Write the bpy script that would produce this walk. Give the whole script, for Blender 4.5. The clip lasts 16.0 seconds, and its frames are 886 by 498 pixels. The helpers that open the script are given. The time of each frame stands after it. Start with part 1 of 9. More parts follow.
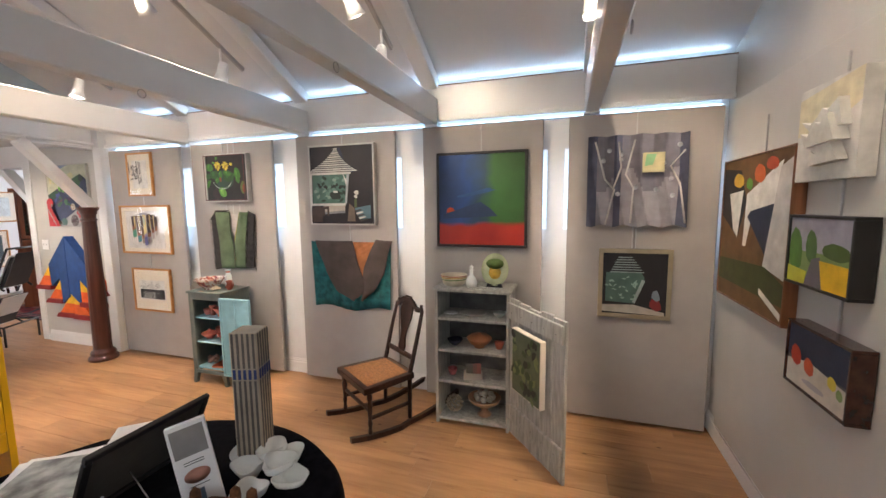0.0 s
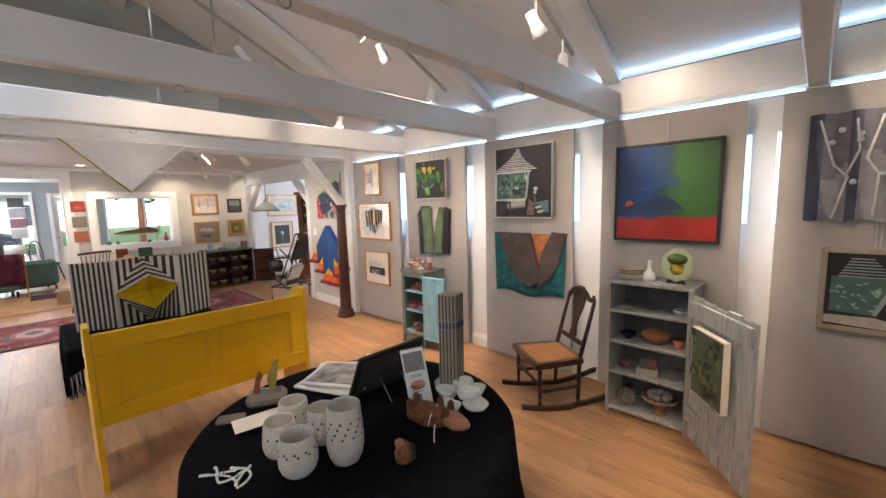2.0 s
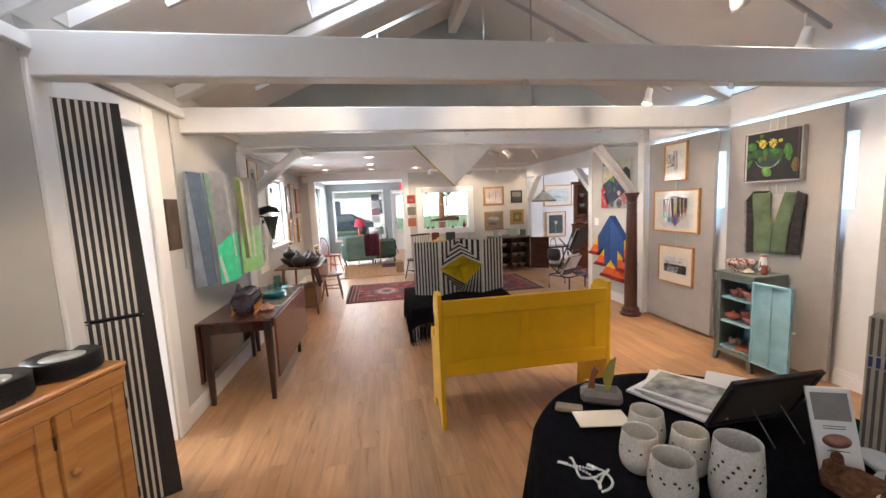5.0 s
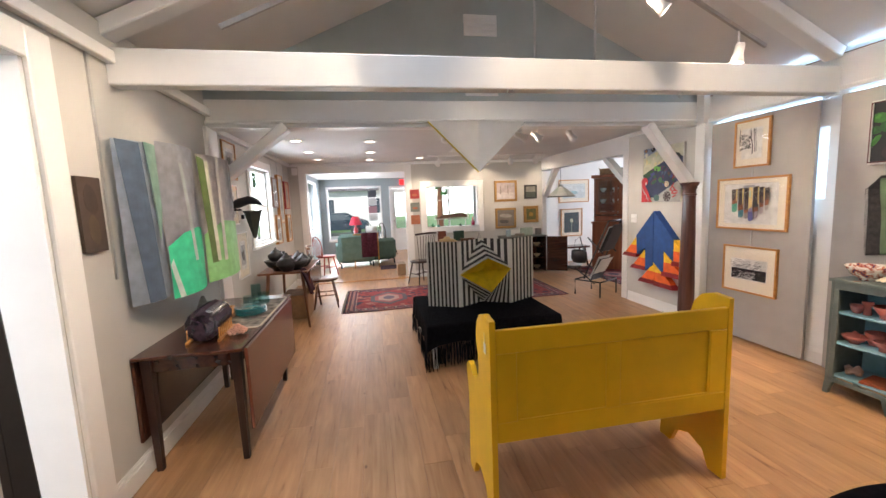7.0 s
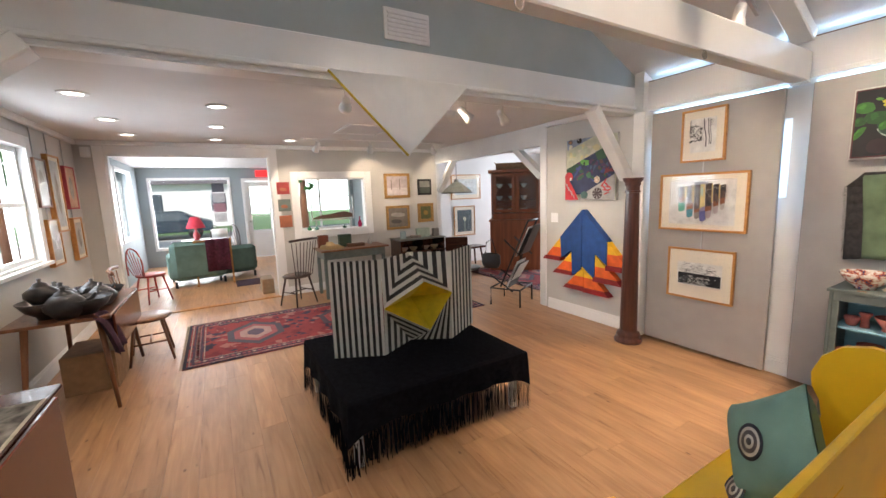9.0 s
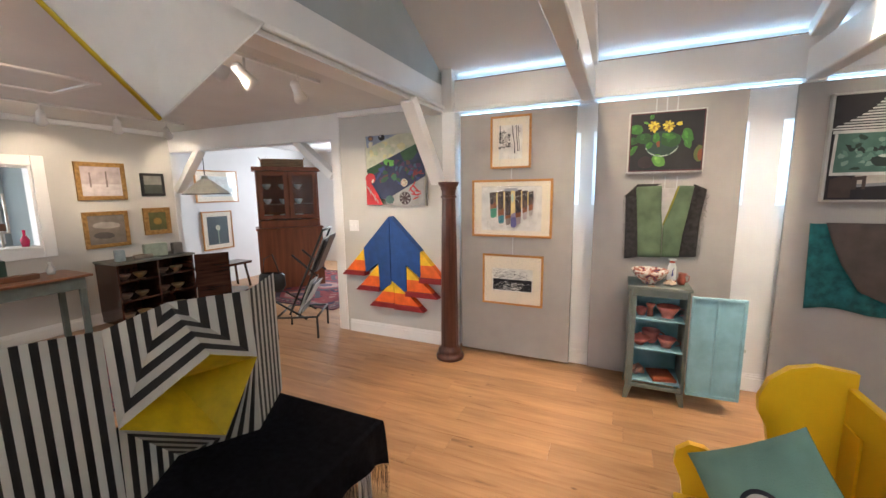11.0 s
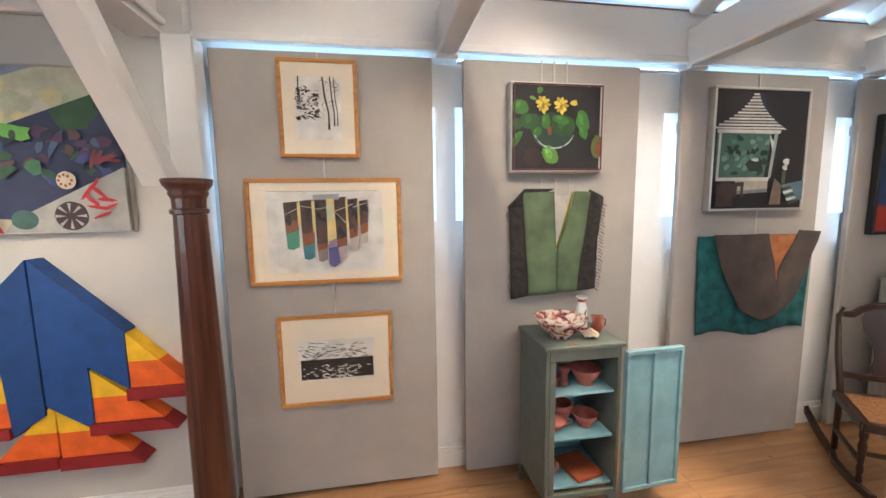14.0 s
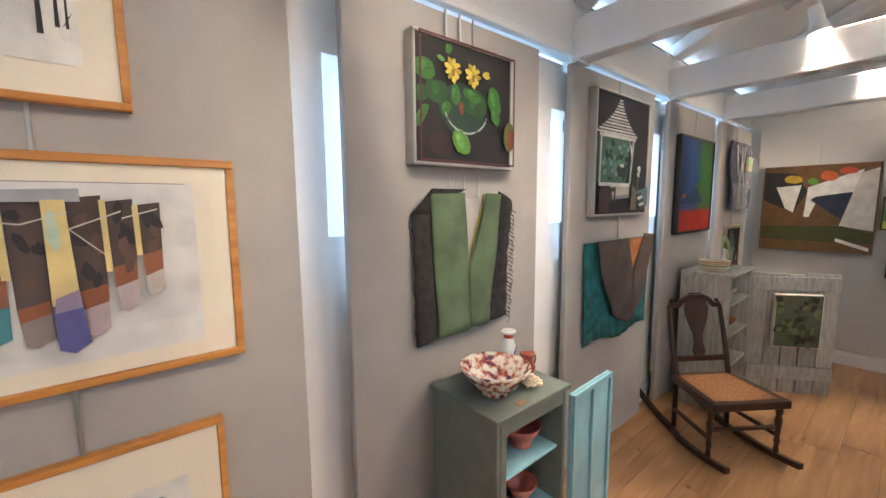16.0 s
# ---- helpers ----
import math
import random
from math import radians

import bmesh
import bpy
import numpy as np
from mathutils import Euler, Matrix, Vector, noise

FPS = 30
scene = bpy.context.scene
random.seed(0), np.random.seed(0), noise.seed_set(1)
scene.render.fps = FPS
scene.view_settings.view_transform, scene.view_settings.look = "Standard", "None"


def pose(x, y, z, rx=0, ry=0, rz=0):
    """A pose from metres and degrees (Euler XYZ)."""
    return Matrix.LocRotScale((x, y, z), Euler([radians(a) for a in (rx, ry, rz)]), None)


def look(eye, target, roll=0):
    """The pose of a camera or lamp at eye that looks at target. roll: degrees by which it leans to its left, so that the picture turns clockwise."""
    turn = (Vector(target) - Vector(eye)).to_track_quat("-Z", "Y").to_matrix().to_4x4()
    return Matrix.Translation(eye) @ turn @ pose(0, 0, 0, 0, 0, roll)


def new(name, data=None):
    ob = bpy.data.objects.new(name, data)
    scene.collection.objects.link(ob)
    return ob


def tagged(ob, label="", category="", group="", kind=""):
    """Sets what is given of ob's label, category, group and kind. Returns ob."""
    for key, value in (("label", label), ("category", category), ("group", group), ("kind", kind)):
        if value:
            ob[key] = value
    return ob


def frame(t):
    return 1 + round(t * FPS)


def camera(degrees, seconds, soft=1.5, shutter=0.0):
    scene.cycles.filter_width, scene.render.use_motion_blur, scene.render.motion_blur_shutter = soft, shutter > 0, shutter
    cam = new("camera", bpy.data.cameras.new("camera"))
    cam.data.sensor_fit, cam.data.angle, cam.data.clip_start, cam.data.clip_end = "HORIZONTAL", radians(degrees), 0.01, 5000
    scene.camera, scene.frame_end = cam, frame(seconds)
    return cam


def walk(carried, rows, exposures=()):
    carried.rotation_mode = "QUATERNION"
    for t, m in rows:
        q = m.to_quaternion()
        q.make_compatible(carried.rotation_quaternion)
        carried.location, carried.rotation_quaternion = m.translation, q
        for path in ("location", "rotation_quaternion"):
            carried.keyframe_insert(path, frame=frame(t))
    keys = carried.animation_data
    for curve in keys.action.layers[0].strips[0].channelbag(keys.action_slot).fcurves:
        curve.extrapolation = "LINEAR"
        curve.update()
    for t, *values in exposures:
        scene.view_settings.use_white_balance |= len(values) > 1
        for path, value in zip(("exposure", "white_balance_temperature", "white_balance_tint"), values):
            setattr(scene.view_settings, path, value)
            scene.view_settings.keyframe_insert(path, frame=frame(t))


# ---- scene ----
cam = camera(97.5, 16.0)
METRES, EYE, TILT, LEAN, TURN = 7.14, 1.65, 0.0, 0.0, 17.6
PATH = [
    (0, (2.782, -0.098, 1.637), (2.176, 1.795, 1.416), -0.6),
    (0.5, (2.844, -0.221, 1.644), (2.047, 1.6, 1.421), -0.8),
    (1, (2.921, -0.27, 1.62), (1.927, 1.452, 1.402), -0.8),
    (1.5, (2.971, -0.318, 1.626), (1.776, 1.27, 1.403), -1.1),
    (2, (2.974, -0.38, 1.644), (1.595, 1.049, 1.41), -1.5),
    (2.5, (2.969, -0.43, 1.652), (1.427, 0.822, 1.416), -1.8),
    (3, (2.933, -0.474, 1.646), (1.253, 0.587, 1.413), -2.0),
    (3.5, (2.909, -0.504, 1.646), (1.114, 0.347, 1.418), -2.2),
    (4, (2.892, -0.562, 1.645), (1.009, 0.071, 1.415), -2.4),
    (4.5, (2.833, -0.592, 1.642), (0.897, -0.146, 1.41), -2.5),
    (5, (2.668, -0.638, 1.634), (0.708, -0.321, 1.399), -2.5),
    (7.5, (1.371, -0.793, 1.54), (-0.579, -0.413, 1.303), -2.2),
    (8, (0.993, -0.833, 1.599), (-0.913, -0.29, 1.331), -2.5),
    (8.5, (0.659, -0.875, 1.556), (-1.173, -0.113, 1.3), -2.1),
    (9, (0.317, -0.849, 1.579), (-1.395, 0.144, 1.295), -2.1),
    (9.5, (0.046, -0.782, 1.556), (-1.492, 0.465, 1.279), -2.0),
    (10, (-0.215, -0.765, 1.586), (-1.522, 0.721, 1.298), -1.6),
    (12.5, (-1.096, 0.131, 1.557), (-1.256, 2.107, 1.289), -0.3),
    (13, (-1.214, 0.391, 1.541), (-1.192, 2.374, 1.285), -0.4),
    (13.5, (-1.3, 0.648, 1.538), (-1.121, 2.624, 1.287), -0.5),
    (14, (-1.289, 0.923, 1.549), (-0.964, 2.882, 1.312), -0.8),
    (14.5, (-1.28, 1.166, 1.546), (-0.783, 3.089, 1.317), -1.0),
    (15, (-1.340, 1.379, 1.566), (-0.627, 3.232, 1.329), -0.8),
    (15.5, (-1.364, 1.580, 1.582), (-0.403, 3.312, 1.309), -0.7),
    (16, (-1.403, 1.751, 1.561), (-0.147, 3.289, 1.327), -0.5),
]
walk(cam, [(t, look(eye, target, roll)) for t, eye, target, roll in PATH], [(0, 0.03, 6320, 15), (8, -0.02, 6380, 14), (10, -0.04, 6350, 13), (12.5, 0.0, 6200, 11), (16, -0.1, 6100, 12)])

# ---- light ----
world = bpy.data.worlds.new("world")
scene.world = world
world.use_nodes = True
wn = world.node_tree
sky = wn.nodes.new("ShaderNodeTexSky")
sky.sky_type, sky.sun_disc = "NISHITA", False
sky.sun_elevation, sky.sun_rotation = radians(45.5), radians(123.7)
wn.links.new(sky.outputs[0], wn.nodes["Background"].inputs[0])
wn.nodes["Background"].inputs[1].default_value = 0.15


def lamp(kind, name, energy, m, color=(1, 1, 1), **kw):
    d = bpy.data.lights.new(name, kind)
    d.energy, d.color = energy, color
    for k, v in kw.items():
        if k == "size":
            d.shape, d.size, d.size_y = "RECTANGLE", v[0], v[1]
        elif k == "radius":
            d.shadow_soft_size = v
        elif k == "cone":
            d.spot_size, d.spot_blend = radians(v), 0.6
        elif k == "angle":
            d.angle = radians(v)
    ob = new(name, d)
    ob.matrix_world = m
    return ob


lamp("SUN", "sun", 5.0, look((9, -6, 11), (0, 0, 0)), (1, 0.95, 0.88), angle=0.5)
COOL, WARM = (0.48, 0.74, 1.0), (1.0, 0.79, 0.56)
# daylight in the openings, and one added fill lamp
lamp("AREA", "skylight_glow_1", 13, look((-0.48, -0.63, 3.46), (-0.3, 0.6, 0)), (0.82, 0.9, 1), size=(0.6, 0.6))
lamp("AREA", "skylight_glow_2", 10, look((0.58, -1.75, 2.93), (0.8, 0.2, 0)), (0.82, 0.9, 1), size=(0.7, 0.7))
# fill lamp added inside the closed side room to make it bright
lamp("AREA", "side_room_glow", 150, look((0.1, -4.6, 2.3), (-0.2, -3, 0.6)), (0.92, 0.96, 1), size=(2.2, 0.8))
lamp("AREA", "window_glow_south", 40, look((-4.36, -2.6, 1.65), (-4.36, 0, 1.0)), (0.85, 0.93, 1), size=(0.9, 1.0))
lamp("AREA", "window_glow_far", 110, look((-11.7, -1.3, 1.4), (-9, -1.3, 1.0)), (0.9, 0.95, 1), size=(2.0, 1.7))
lamp("AREA", "window_glow_front", 110, look((-9.2, -2.7, 1.5), (-9.2, 0, 1.0)), (0.9, 0.95, 1), size=(2.8, 1.4))
lamp("AREA", "window_glow_north_room", 90, look((-5.2, 6.3, 1.7), (-5.4, 4, 1.0)), (0.86, 0.93, 1), size=(1.6, 1.2))
lamp("AREA", "gable_window_glow", 13, look((3.7, -0.9, 1.7), (0, 0, 1.2)), (0.9, 0.95, 1), size=(1.2, 1.4))

# ---- materials ----


def mat(name, col, rough=0.5, vary=0.06, scale=8.0, bump=0.0, metal=0.0, fine=0.0, stretch=(1, 1, 1), coat=0.0, spec=0.5):
    m = bpy.data.materials.new(name)
    m.use_nodes = True
    n, l = m.node_tree.nodes, m.node_tree.links
    b = n["Principled BSDF"]
    b.inputs["Roughness"].default_value = rough
    b.inputs["Metallic"].default_value = metal
    b.inputs["Coat Weight"].default_value = coat
    b.inputs["Specular IOR Level"].default_value = spec
    tc = n.new("ShaderNodeTexCoord")
    mp = n.new("ShaderNodeMapping")
    mp.inputs["Scale"].default_value = stretch
    l.new(tc.outputs["Object"], mp.inputs[0])
    nz = n.new("ShaderNodeTexNoise")
    nz.inputs["Scale"].default_value, nz.inputs["Detail"].default_value = scale, 8
    l.new(mp.outputs[0], nz.inputs["Vector"])
    r = n.new("ShaderNodeValToRGB")
    r.color_ramp.elements[0].position, r.color_ramp.elements[1].position = 0.3, 0.7
    r.color_ramp.elements[0].color = (*[max(0, c * (1 - vary * 1.6)) for c in col], 1)
    r.color_ramp.elements[1].color = (*[min(1, c * (1 + vary)) for c in col], 1)
    l.new(nz.outputs[0], r.inputs[0])
    l.new(r.outputs[0], b.inputs["Base Color"])
    if bump:
        n2 = n.new("ShaderNodeTexNoise")
        n2.inputs["Scale"].default_value, n2.inputs["Detail"].default_value = fine or scale * 6, 6
        l.new(mp.outputs[0], n2.inputs["Vector"])
        bp = n.new("ShaderNodeBump")
        bp.inputs["Strength"].default_value, bp.inputs["Distance"].default_value = bump, 0.004
        l.new(n2.outputs[0], bp.inputs["Height"])
        l.new(bp.outputs[0], b.inputs["Normal"])
    return m


def wood(name, dark, light, rough=0.4, scale=3.0, along="X", coat=0.0):
    st = {"X": (0.6, 9, 9), "Y": (9, 0.6, 9), "Z": (9, 9, 0.6)}[along]
    m = mat(name, light, rough, 0.0, scale, 0.25, 0, scale * 5, st, coat)
    e = [x for x in m.node_tree.nodes if x.type == "VALTORGB"][0].color_ramp.elements
    e[0].color, e[1].color = (*dark, 1), (*light, 1)
    return m


def glow(name, col, strength):
    m = bpy.data.materials.new(name)
    m.use_nodes = True
    b = m.node_tree.nodes["Principled BSDF"]
    b.inputs["Base Color"].default_value = (*col, 1)
    b.inputs["Emission Color"].default_value = (*col, 1)
    b.inputs["Emission Strength"].default_value = strength
    return m


def glass(name, rough=0.02, col=(1, 1, 1)):
    m = bpy.data.materials.new(name)
    m.use_nodes = True
    n, l = m.node_tree.nodes, m.node_tree.links
    t, g, mx = n.new("ShaderNodeBsdfTransparent"), n.new("ShaderNodeBsdfGlossy"), n.new("ShaderNodeMixShader")
    t.inputs[0].default_value = (*col, 1)
    g.inputs["Roughness"].default_value = rough
    mx.inputs[0].default_value = 0.035
    l.new(t.outputs[0], mx.inputs[1]), l.new(g.outputs[0], mx.inputs[2])
    l.new(mx.outputs[0], n["Material Output"].inputs[0])
    return m


def plank_material():
    m = bpy.data.materials.new("oak_planks")
    m.use_nodes = True
    n, l = m.node_tree.nodes, m.node_tree.links
    b = n["Principled BSDF"]
    tc = n.new("ShaderNodeTexCoord")
    info = n.new("ShaderNodeObjectInfo")
    add = n.new("ShaderNodeVectorMath")
    comb = n.new("ShaderNodeCombineXYZ")
    mul = n.new("ShaderNodeMath")
    mul.operation, mul.inputs[1].default_value = "MULTIPLY", 37.0
    l.new(info.outputs["Random"], mul.inputs[0])
    l.new(mul.outputs[0], comb.inputs[0]), l.new(mul.outputs[0], comb.inputs[1])
    l.new(tc.outputs["Object"], add.inputs[0]), l.new(comb.outputs[0], add.inputs[1])
    mp = n.new("ShaderNodeMapping")
    mp.inputs["Scale"].default_value = (1.2, 14, 14)
    l.new(add.outputs[0], mp.inputs[0])
    a, c = n.new("ShaderNodeTexNoise"), n.new("ShaderNodeTexNoise")
    a.inputs["Scale"].default_value, a.inputs["Detail"].default_value, a.inputs["Distortion"].default_value = 1.6, 9, 1.2
    c.inputs["Scale"].default_value, c.inputs["Detail"].default_value = 1.1, 4
    l.new(mp.outputs[0], a.inputs["Vector"])
    mp2 = n.new("ShaderNodeMapping")
    mp2.inputs["Scale"].default_value = (1.5, 7, 7)
    l.new(add.outputs[0], mp2.inputs[0])
    l.new(mp2.outputs[0], c.inputs["Vector"])
    r = n.new("ShaderNodeValToRGB")
    e = r.color_ramp.elements
    e[0].position, e[1].position = 0.24, 0.7
    e[0].color, e[1].color = (0.24, 0.115, 0.05, 1), (0.51, 0.295, 0.15, 1)
    x = e.new(0.36)
    x.color = (0.41, 0.22, 0.105, 1)
    l.new(a.outputs[0], r.inputs[0])
    mx = n.new("ShaderNodeMix")
    mx.data_type, mx.blend_type = "RGBA", "MULTIPLY"
    mx.inputs[0].default_value = 0.8
    r2 = n.new("ShaderNodeValToRGB")
    r2.color_ramp.elements[0].position, r2.color_ramp.elements[0].color = 0.3, (0.7, 0.68, 0.66, 1)
    r2.color_ramp.elements[1].position, r2.color_ramp.elements[1].color = 0.6, (1, 1, 1, 1)
    l.new(c.outputs[0], r2.inputs[0])
    l.new(r.outputs[0], mx.inputs[6]), l.new(r2.outputs[0], mx.inputs[7])
    hv = n.new("ShaderNodeHueSaturation")
    mr = n.new("ShaderNodeMapRange")
    mr.inputs[3].default_value, mr.inputs[4].default_value = 0.88, 1.1
    l.new(info.outputs["Random"], mr.inputs[0]), l.new(mr.outputs[0], hv.inputs["Value"])
    l.new(mx.outputs[2], hv.inputs["Color"])
    # small dark knots, here and there
    kn, kr, km, mp3 = n.new("ShaderNodeTexVoronoi"), n.new("ShaderNodeValToRGB"), n.new("ShaderNodeMix"), n.new("ShaderNodeMapping")
    mp3.inputs["Scale"].default_value = (2.2, 4.2, 1.0)
    l.new(add.outputs[0], mp3.inputs[0]), l.new(mp3.outputs[0], kn.inputs["Vector"])
    kn.inputs["Scale"].default_value = 1.5
    kr.color_ramp.elements[0].position, kr.color_ramp.elements[0].color = 0.02, (0.22, 0.15, 0.12, 1)
    kr.color_ramp.elements[1].position, kr.color_ramp.elements[1].color = 0.075, (1, 1, 1, 1)
    km.data_type, km.blend_type = "RGBA", "MULTIPLY"
    km.inputs[0].default_value = 0.75
    l.new(kn.outputs["Distance"], kr.inputs[0])
    l.new(hv.outputs[0], km.inputs[6]), l.new(kr.outputs[0], km.inputs[7]), l.new(km.outputs[2], b.inputs["Base Color"])
    rr = n.new("ShaderNodeMapRange")
    rr.inputs[3].default_value, rr.inputs[4].default_value = 0.25, 0.42
    l.new(c.outputs[0], rr.inputs[0]), l.new(rr.outputs[0], b.inputs["Roughness"])
    bp = n.new("ShaderNodeBump")
    bp.inputs["Strength"].default_value, bp.inputs["Distance"].default_value = 0.15, 0.002
    l.new(a.outputs[0], bp.inputs["Height"]), l.new(bp.outputs[0], b.inputs["Normal"])
    return m


M_PLANK = plank_material()
M_WHITE = mat("white_gloss_paint", (0.80, 0.80, 0.79), 0.3, 0.03, 3, 0.08)
M_TRIM = mat("white_trim_paint", (0.83, 0.83, 0.82), 0.35, 0.02, 4, 0.05)
M_CEIL = mat("white_plaster_ceiling", (0.74, 0.74, 0.73), 0.6, 0.03, 2, 0.1)
M_WALLG = mat("pale_grey_wall_paint", (0.56, 0.55, 0.52), 0.6, 0.03, 3, 0.12)
M_PANEL = mat("grey_fabric_panel", (0.375, 0.355, 0.335), 0.85, 0.04, 5, 0.3, fine=300)
M_GABLE = mat("blue_grey_gable_paint", (0.42, 0.47, 0.47), 0.6, 0.04, 3, 0.1)
M_ROOMW = mat("north_room_white", (0.78, 0.78, 0.77), 0.6, 0.02, 3, 0.1)
M_BLUEG = mat("front_room_blue_grey", (0.33, 0.38, 0.40), 0.6, 0.03, 3, 0.1)
M_GLASS = glass("window_glass")
M_FROST = bpy.data.materials.new("frosted_glass")
M_FROST.use_nodes = True
_t = M_FROST.node_tree.nodes.new("ShaderNodeBsdfTranslucent")
_t.inputs[0].default_value = (0.9, 0.93, 0.95, 1)
M_FROST.node_tree.links.new(_t.outputs[0], M_FROST.node_tree.nodes["Material Output"].inputs[0])
M_PGLASS = glass("picture_glass", 0.03)
M_BLACKC = mat("black_cloth", (0.006, 0.006, 0.008), 0.95, 0.3, 30, 0.5, fine=500, spec=0.04)
M_YEL = mat("yellow_bench_paint", (0.80, 0.46, 0.012), 0.32, 0.05, 6, 0.15)
M_DARKW = wood("dark_mahogany", (0.014, 0.006, 0.004), (0.045, 0.017, 0.011), 0.36, 3, "Z", 0.1)
M_DARKX = wood("dark_mahogany_x", (0.025, 0.008, 0.005), (0.085, 0.03, 0.018), 0.22, 3, "X", 0.3)
M_REDW = wood("red_mahogany_leaf", (0.09, 0.024, 0.014), (0.16, 0.05, 0.03), 0.25, 2, "X", 0.3)
M_COLW = wood("turned_mahogany", (0.04, 0.012, 0.008), (0.10, 0.032, 0.02), 0.3, 3, "Z", 0.2)
M_PINE = wood("honey_pine", (0.36, 0.15, 0.04), (0.58, 0.30, 0.10), 0.35, 2, "X", 0.2)
M_OAKF = wood("light_oak_frame", (0.40, 0.16, 0.035), (0.60, 0.28, 0.07), 0.35, 4, "X")
M_MIDW = wood("brown_wood", (0.13, 0.05, 0.02), (0.26, 0.11, 0.05), 0.35, 3, "Z", 0.1)
M_CHERRY = wood("cherry_cupboard", (0.15, 0.04, 0.015), (0.27, 0.085, 0.035), 0.35, 2, "Z", 0.1)
M_GREENG = mat("grey_green_cabinet_paint", (0.135, 0.165, 0.15), 0.45, 0.12, 12, 0.3)
M_LBLUE = mat("light_blue_cabinet_paint", (0.22, 0.42, 0.50), 0.4, 0.12, 9, 0.3)
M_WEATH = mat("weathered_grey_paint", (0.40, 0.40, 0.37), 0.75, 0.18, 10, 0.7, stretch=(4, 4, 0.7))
# the same grey paint darkened: shade inside the shelf unit, put into the colour
M_WEATH_SHADED = mat("weathered_grey_shaded", (0.13, 0.13, 0.125), 0.8, 0.2, 10, 0.5)
M_SILVER = mat("brushed_silver_frame", (0.55, 0.54, 0.50), 0.35, 0.06, 12, 0.1, metal=0.8)
M_BLACK = mat("satin_black", (0.015, 0.014, 0.014), 0.4, 0.2, 12, 0.1)
M_METAL = mat("steel_rod", (0.5, 0.5, 0.5), 0.35, 0.05, 12, metal=0.9)
M_MAT = mat("ivory_mat_board", (0.80, 0.73, 0.60), 0.8, 0.02, 12, 0.05)
M_PAPER = mat("white_paper", (0.82, 0.82, 0.80), 0.6, 0.02, 12)
M_INK = mat("black_ink", (0.03, 0.03, 0.03), 0.7, 0.3, 40)
M_CERAM = mat("speckled_white_ceramic", (0.66, 0.62, 0.54), 0.5, 0.12, 160, 0.35, fine=260)
M_GLAZE = mat("white_glaze", (0.74, 0.76, 0.73), 0.18, 0.03, 30)
M_PINKC = mat("pink_glazed_ware", (0.50, 0.15, 0.12), 0.2, 0.15, 20, coat=0.3)
M_DARKC = mat("black_stoneware", (0.03, 0.026, 0.026), 0.35, 0.3, 20, 0.1)
M_LED = glow("cool_light_strip", (0.5, 0.76, 1.0), 6.5)
# white plate that only catches lamplight; the light is put in as emission
M_LITPLATE = glow("lit_white_plate", (0.66, 0.84, 1.0), 0.85)
M_BULB = glow("spot_bulb", (1.0, 0.86, 0.66), 30)
M_DOWN = glow("downlight_lens", (1.0, 0.9, 0.75), 9)
M_LEAFG = mat("leaf_green", (0.05, 0.17, 0.03), 0.6, 0.3, 14, 0.3)
M_GRASS = mat("lawn", (0.06, 0.14, 0.03), 0.9, 0.3, 6)
M_ASPH = mat("asphalt", (0.07, 0.07, 0.07), 0.9, 0.2, 5)
M_BRAID = mat("sisal", (0.35, 0.26, 0.15), 0.8, 0.2, 40, 0.5)
COL = {}


def flat(r, g, b, rough=0.6, vary=0.12, sc=14):
    k = (round(r, 3), round(g, 3), round(b, 3), rough)
    if k not in COL:
        COL[k] = mat("paint_%d" % len(COL), (r, g, b), rough, vary, sc, 0.15)
    return COL[k]


# ---- mesh tools ----
def part(name, bm, material, parent=None, label="", smooth=False, kind=""):
    me = bpy.data.meshes.new(name)
    bmesh.ops.recalc_face_normals(bm, faces=bm.faces)
    bm.to_mesh(me)
    bm.free()
    for q in (material if isinstance(material, (list, tuple)) else [material]):
        me.materials.append(q)
    if smooth:
        for p in me.polygons:
            p.use_smooth = True
    ob = new(name, me)
    ob.parent = parent
    return tagged(ob, label, kind=kind)


def thing(name, label, category, x=0.0, y=0.0, z=0.0, rz=0.0, group="", kind="", rx=0.0, ry=0.0):
    ob = new(name)
    ob.matrix_world = pose(x, y, z, rx, ry, rz)
    ob.empty_display_size = 0.05
    return tagged(ob, label, category, group, kind)


def cube(bm, x0, x1, y0, y1, z0, z1, mi=0):
    vs = [bm.verts.new((x, y, z)) for x in (x0, x1) for y in (y0, y1) for z in (z0, z1)]
    out = []
    for f in ((0, 1, 3, 2), (4, 6, 7, 5), (0, 4, 5, 1), (2, 3, 7, 6), (0, 2, 6, 4), (1, 5, 7, 3)):
        q = bm.faces.new([vs[i] for i in f])
        q.material_index = mi
        out.append(q)
    return vs


def box(name, parent, material, x0, x1, y0, y1, z0, z1, bev=0.003, label="", kind=""):
    bm = bmesh.new()
    cube(bm, x0, x1, y0, y1, z0, z1)
    if bev:
        bmesh.ops.bevel(bm, geom=bm.edges[:], offset=min(bev, 0.4 * min(abs(x1 - x0), abs(y1 - y0), abs(z1 - z0))), segments=1, affect="EDGES")
    return part(name, bm, material, parent, label, kind=kind)


def boxes(name, parent, material, lst, label="", kind=""):
    bm = bmesh.new()
    for b in lst:
        cube(bm, *b)
    return part(name, bm, material, parent, label, kind=kind)


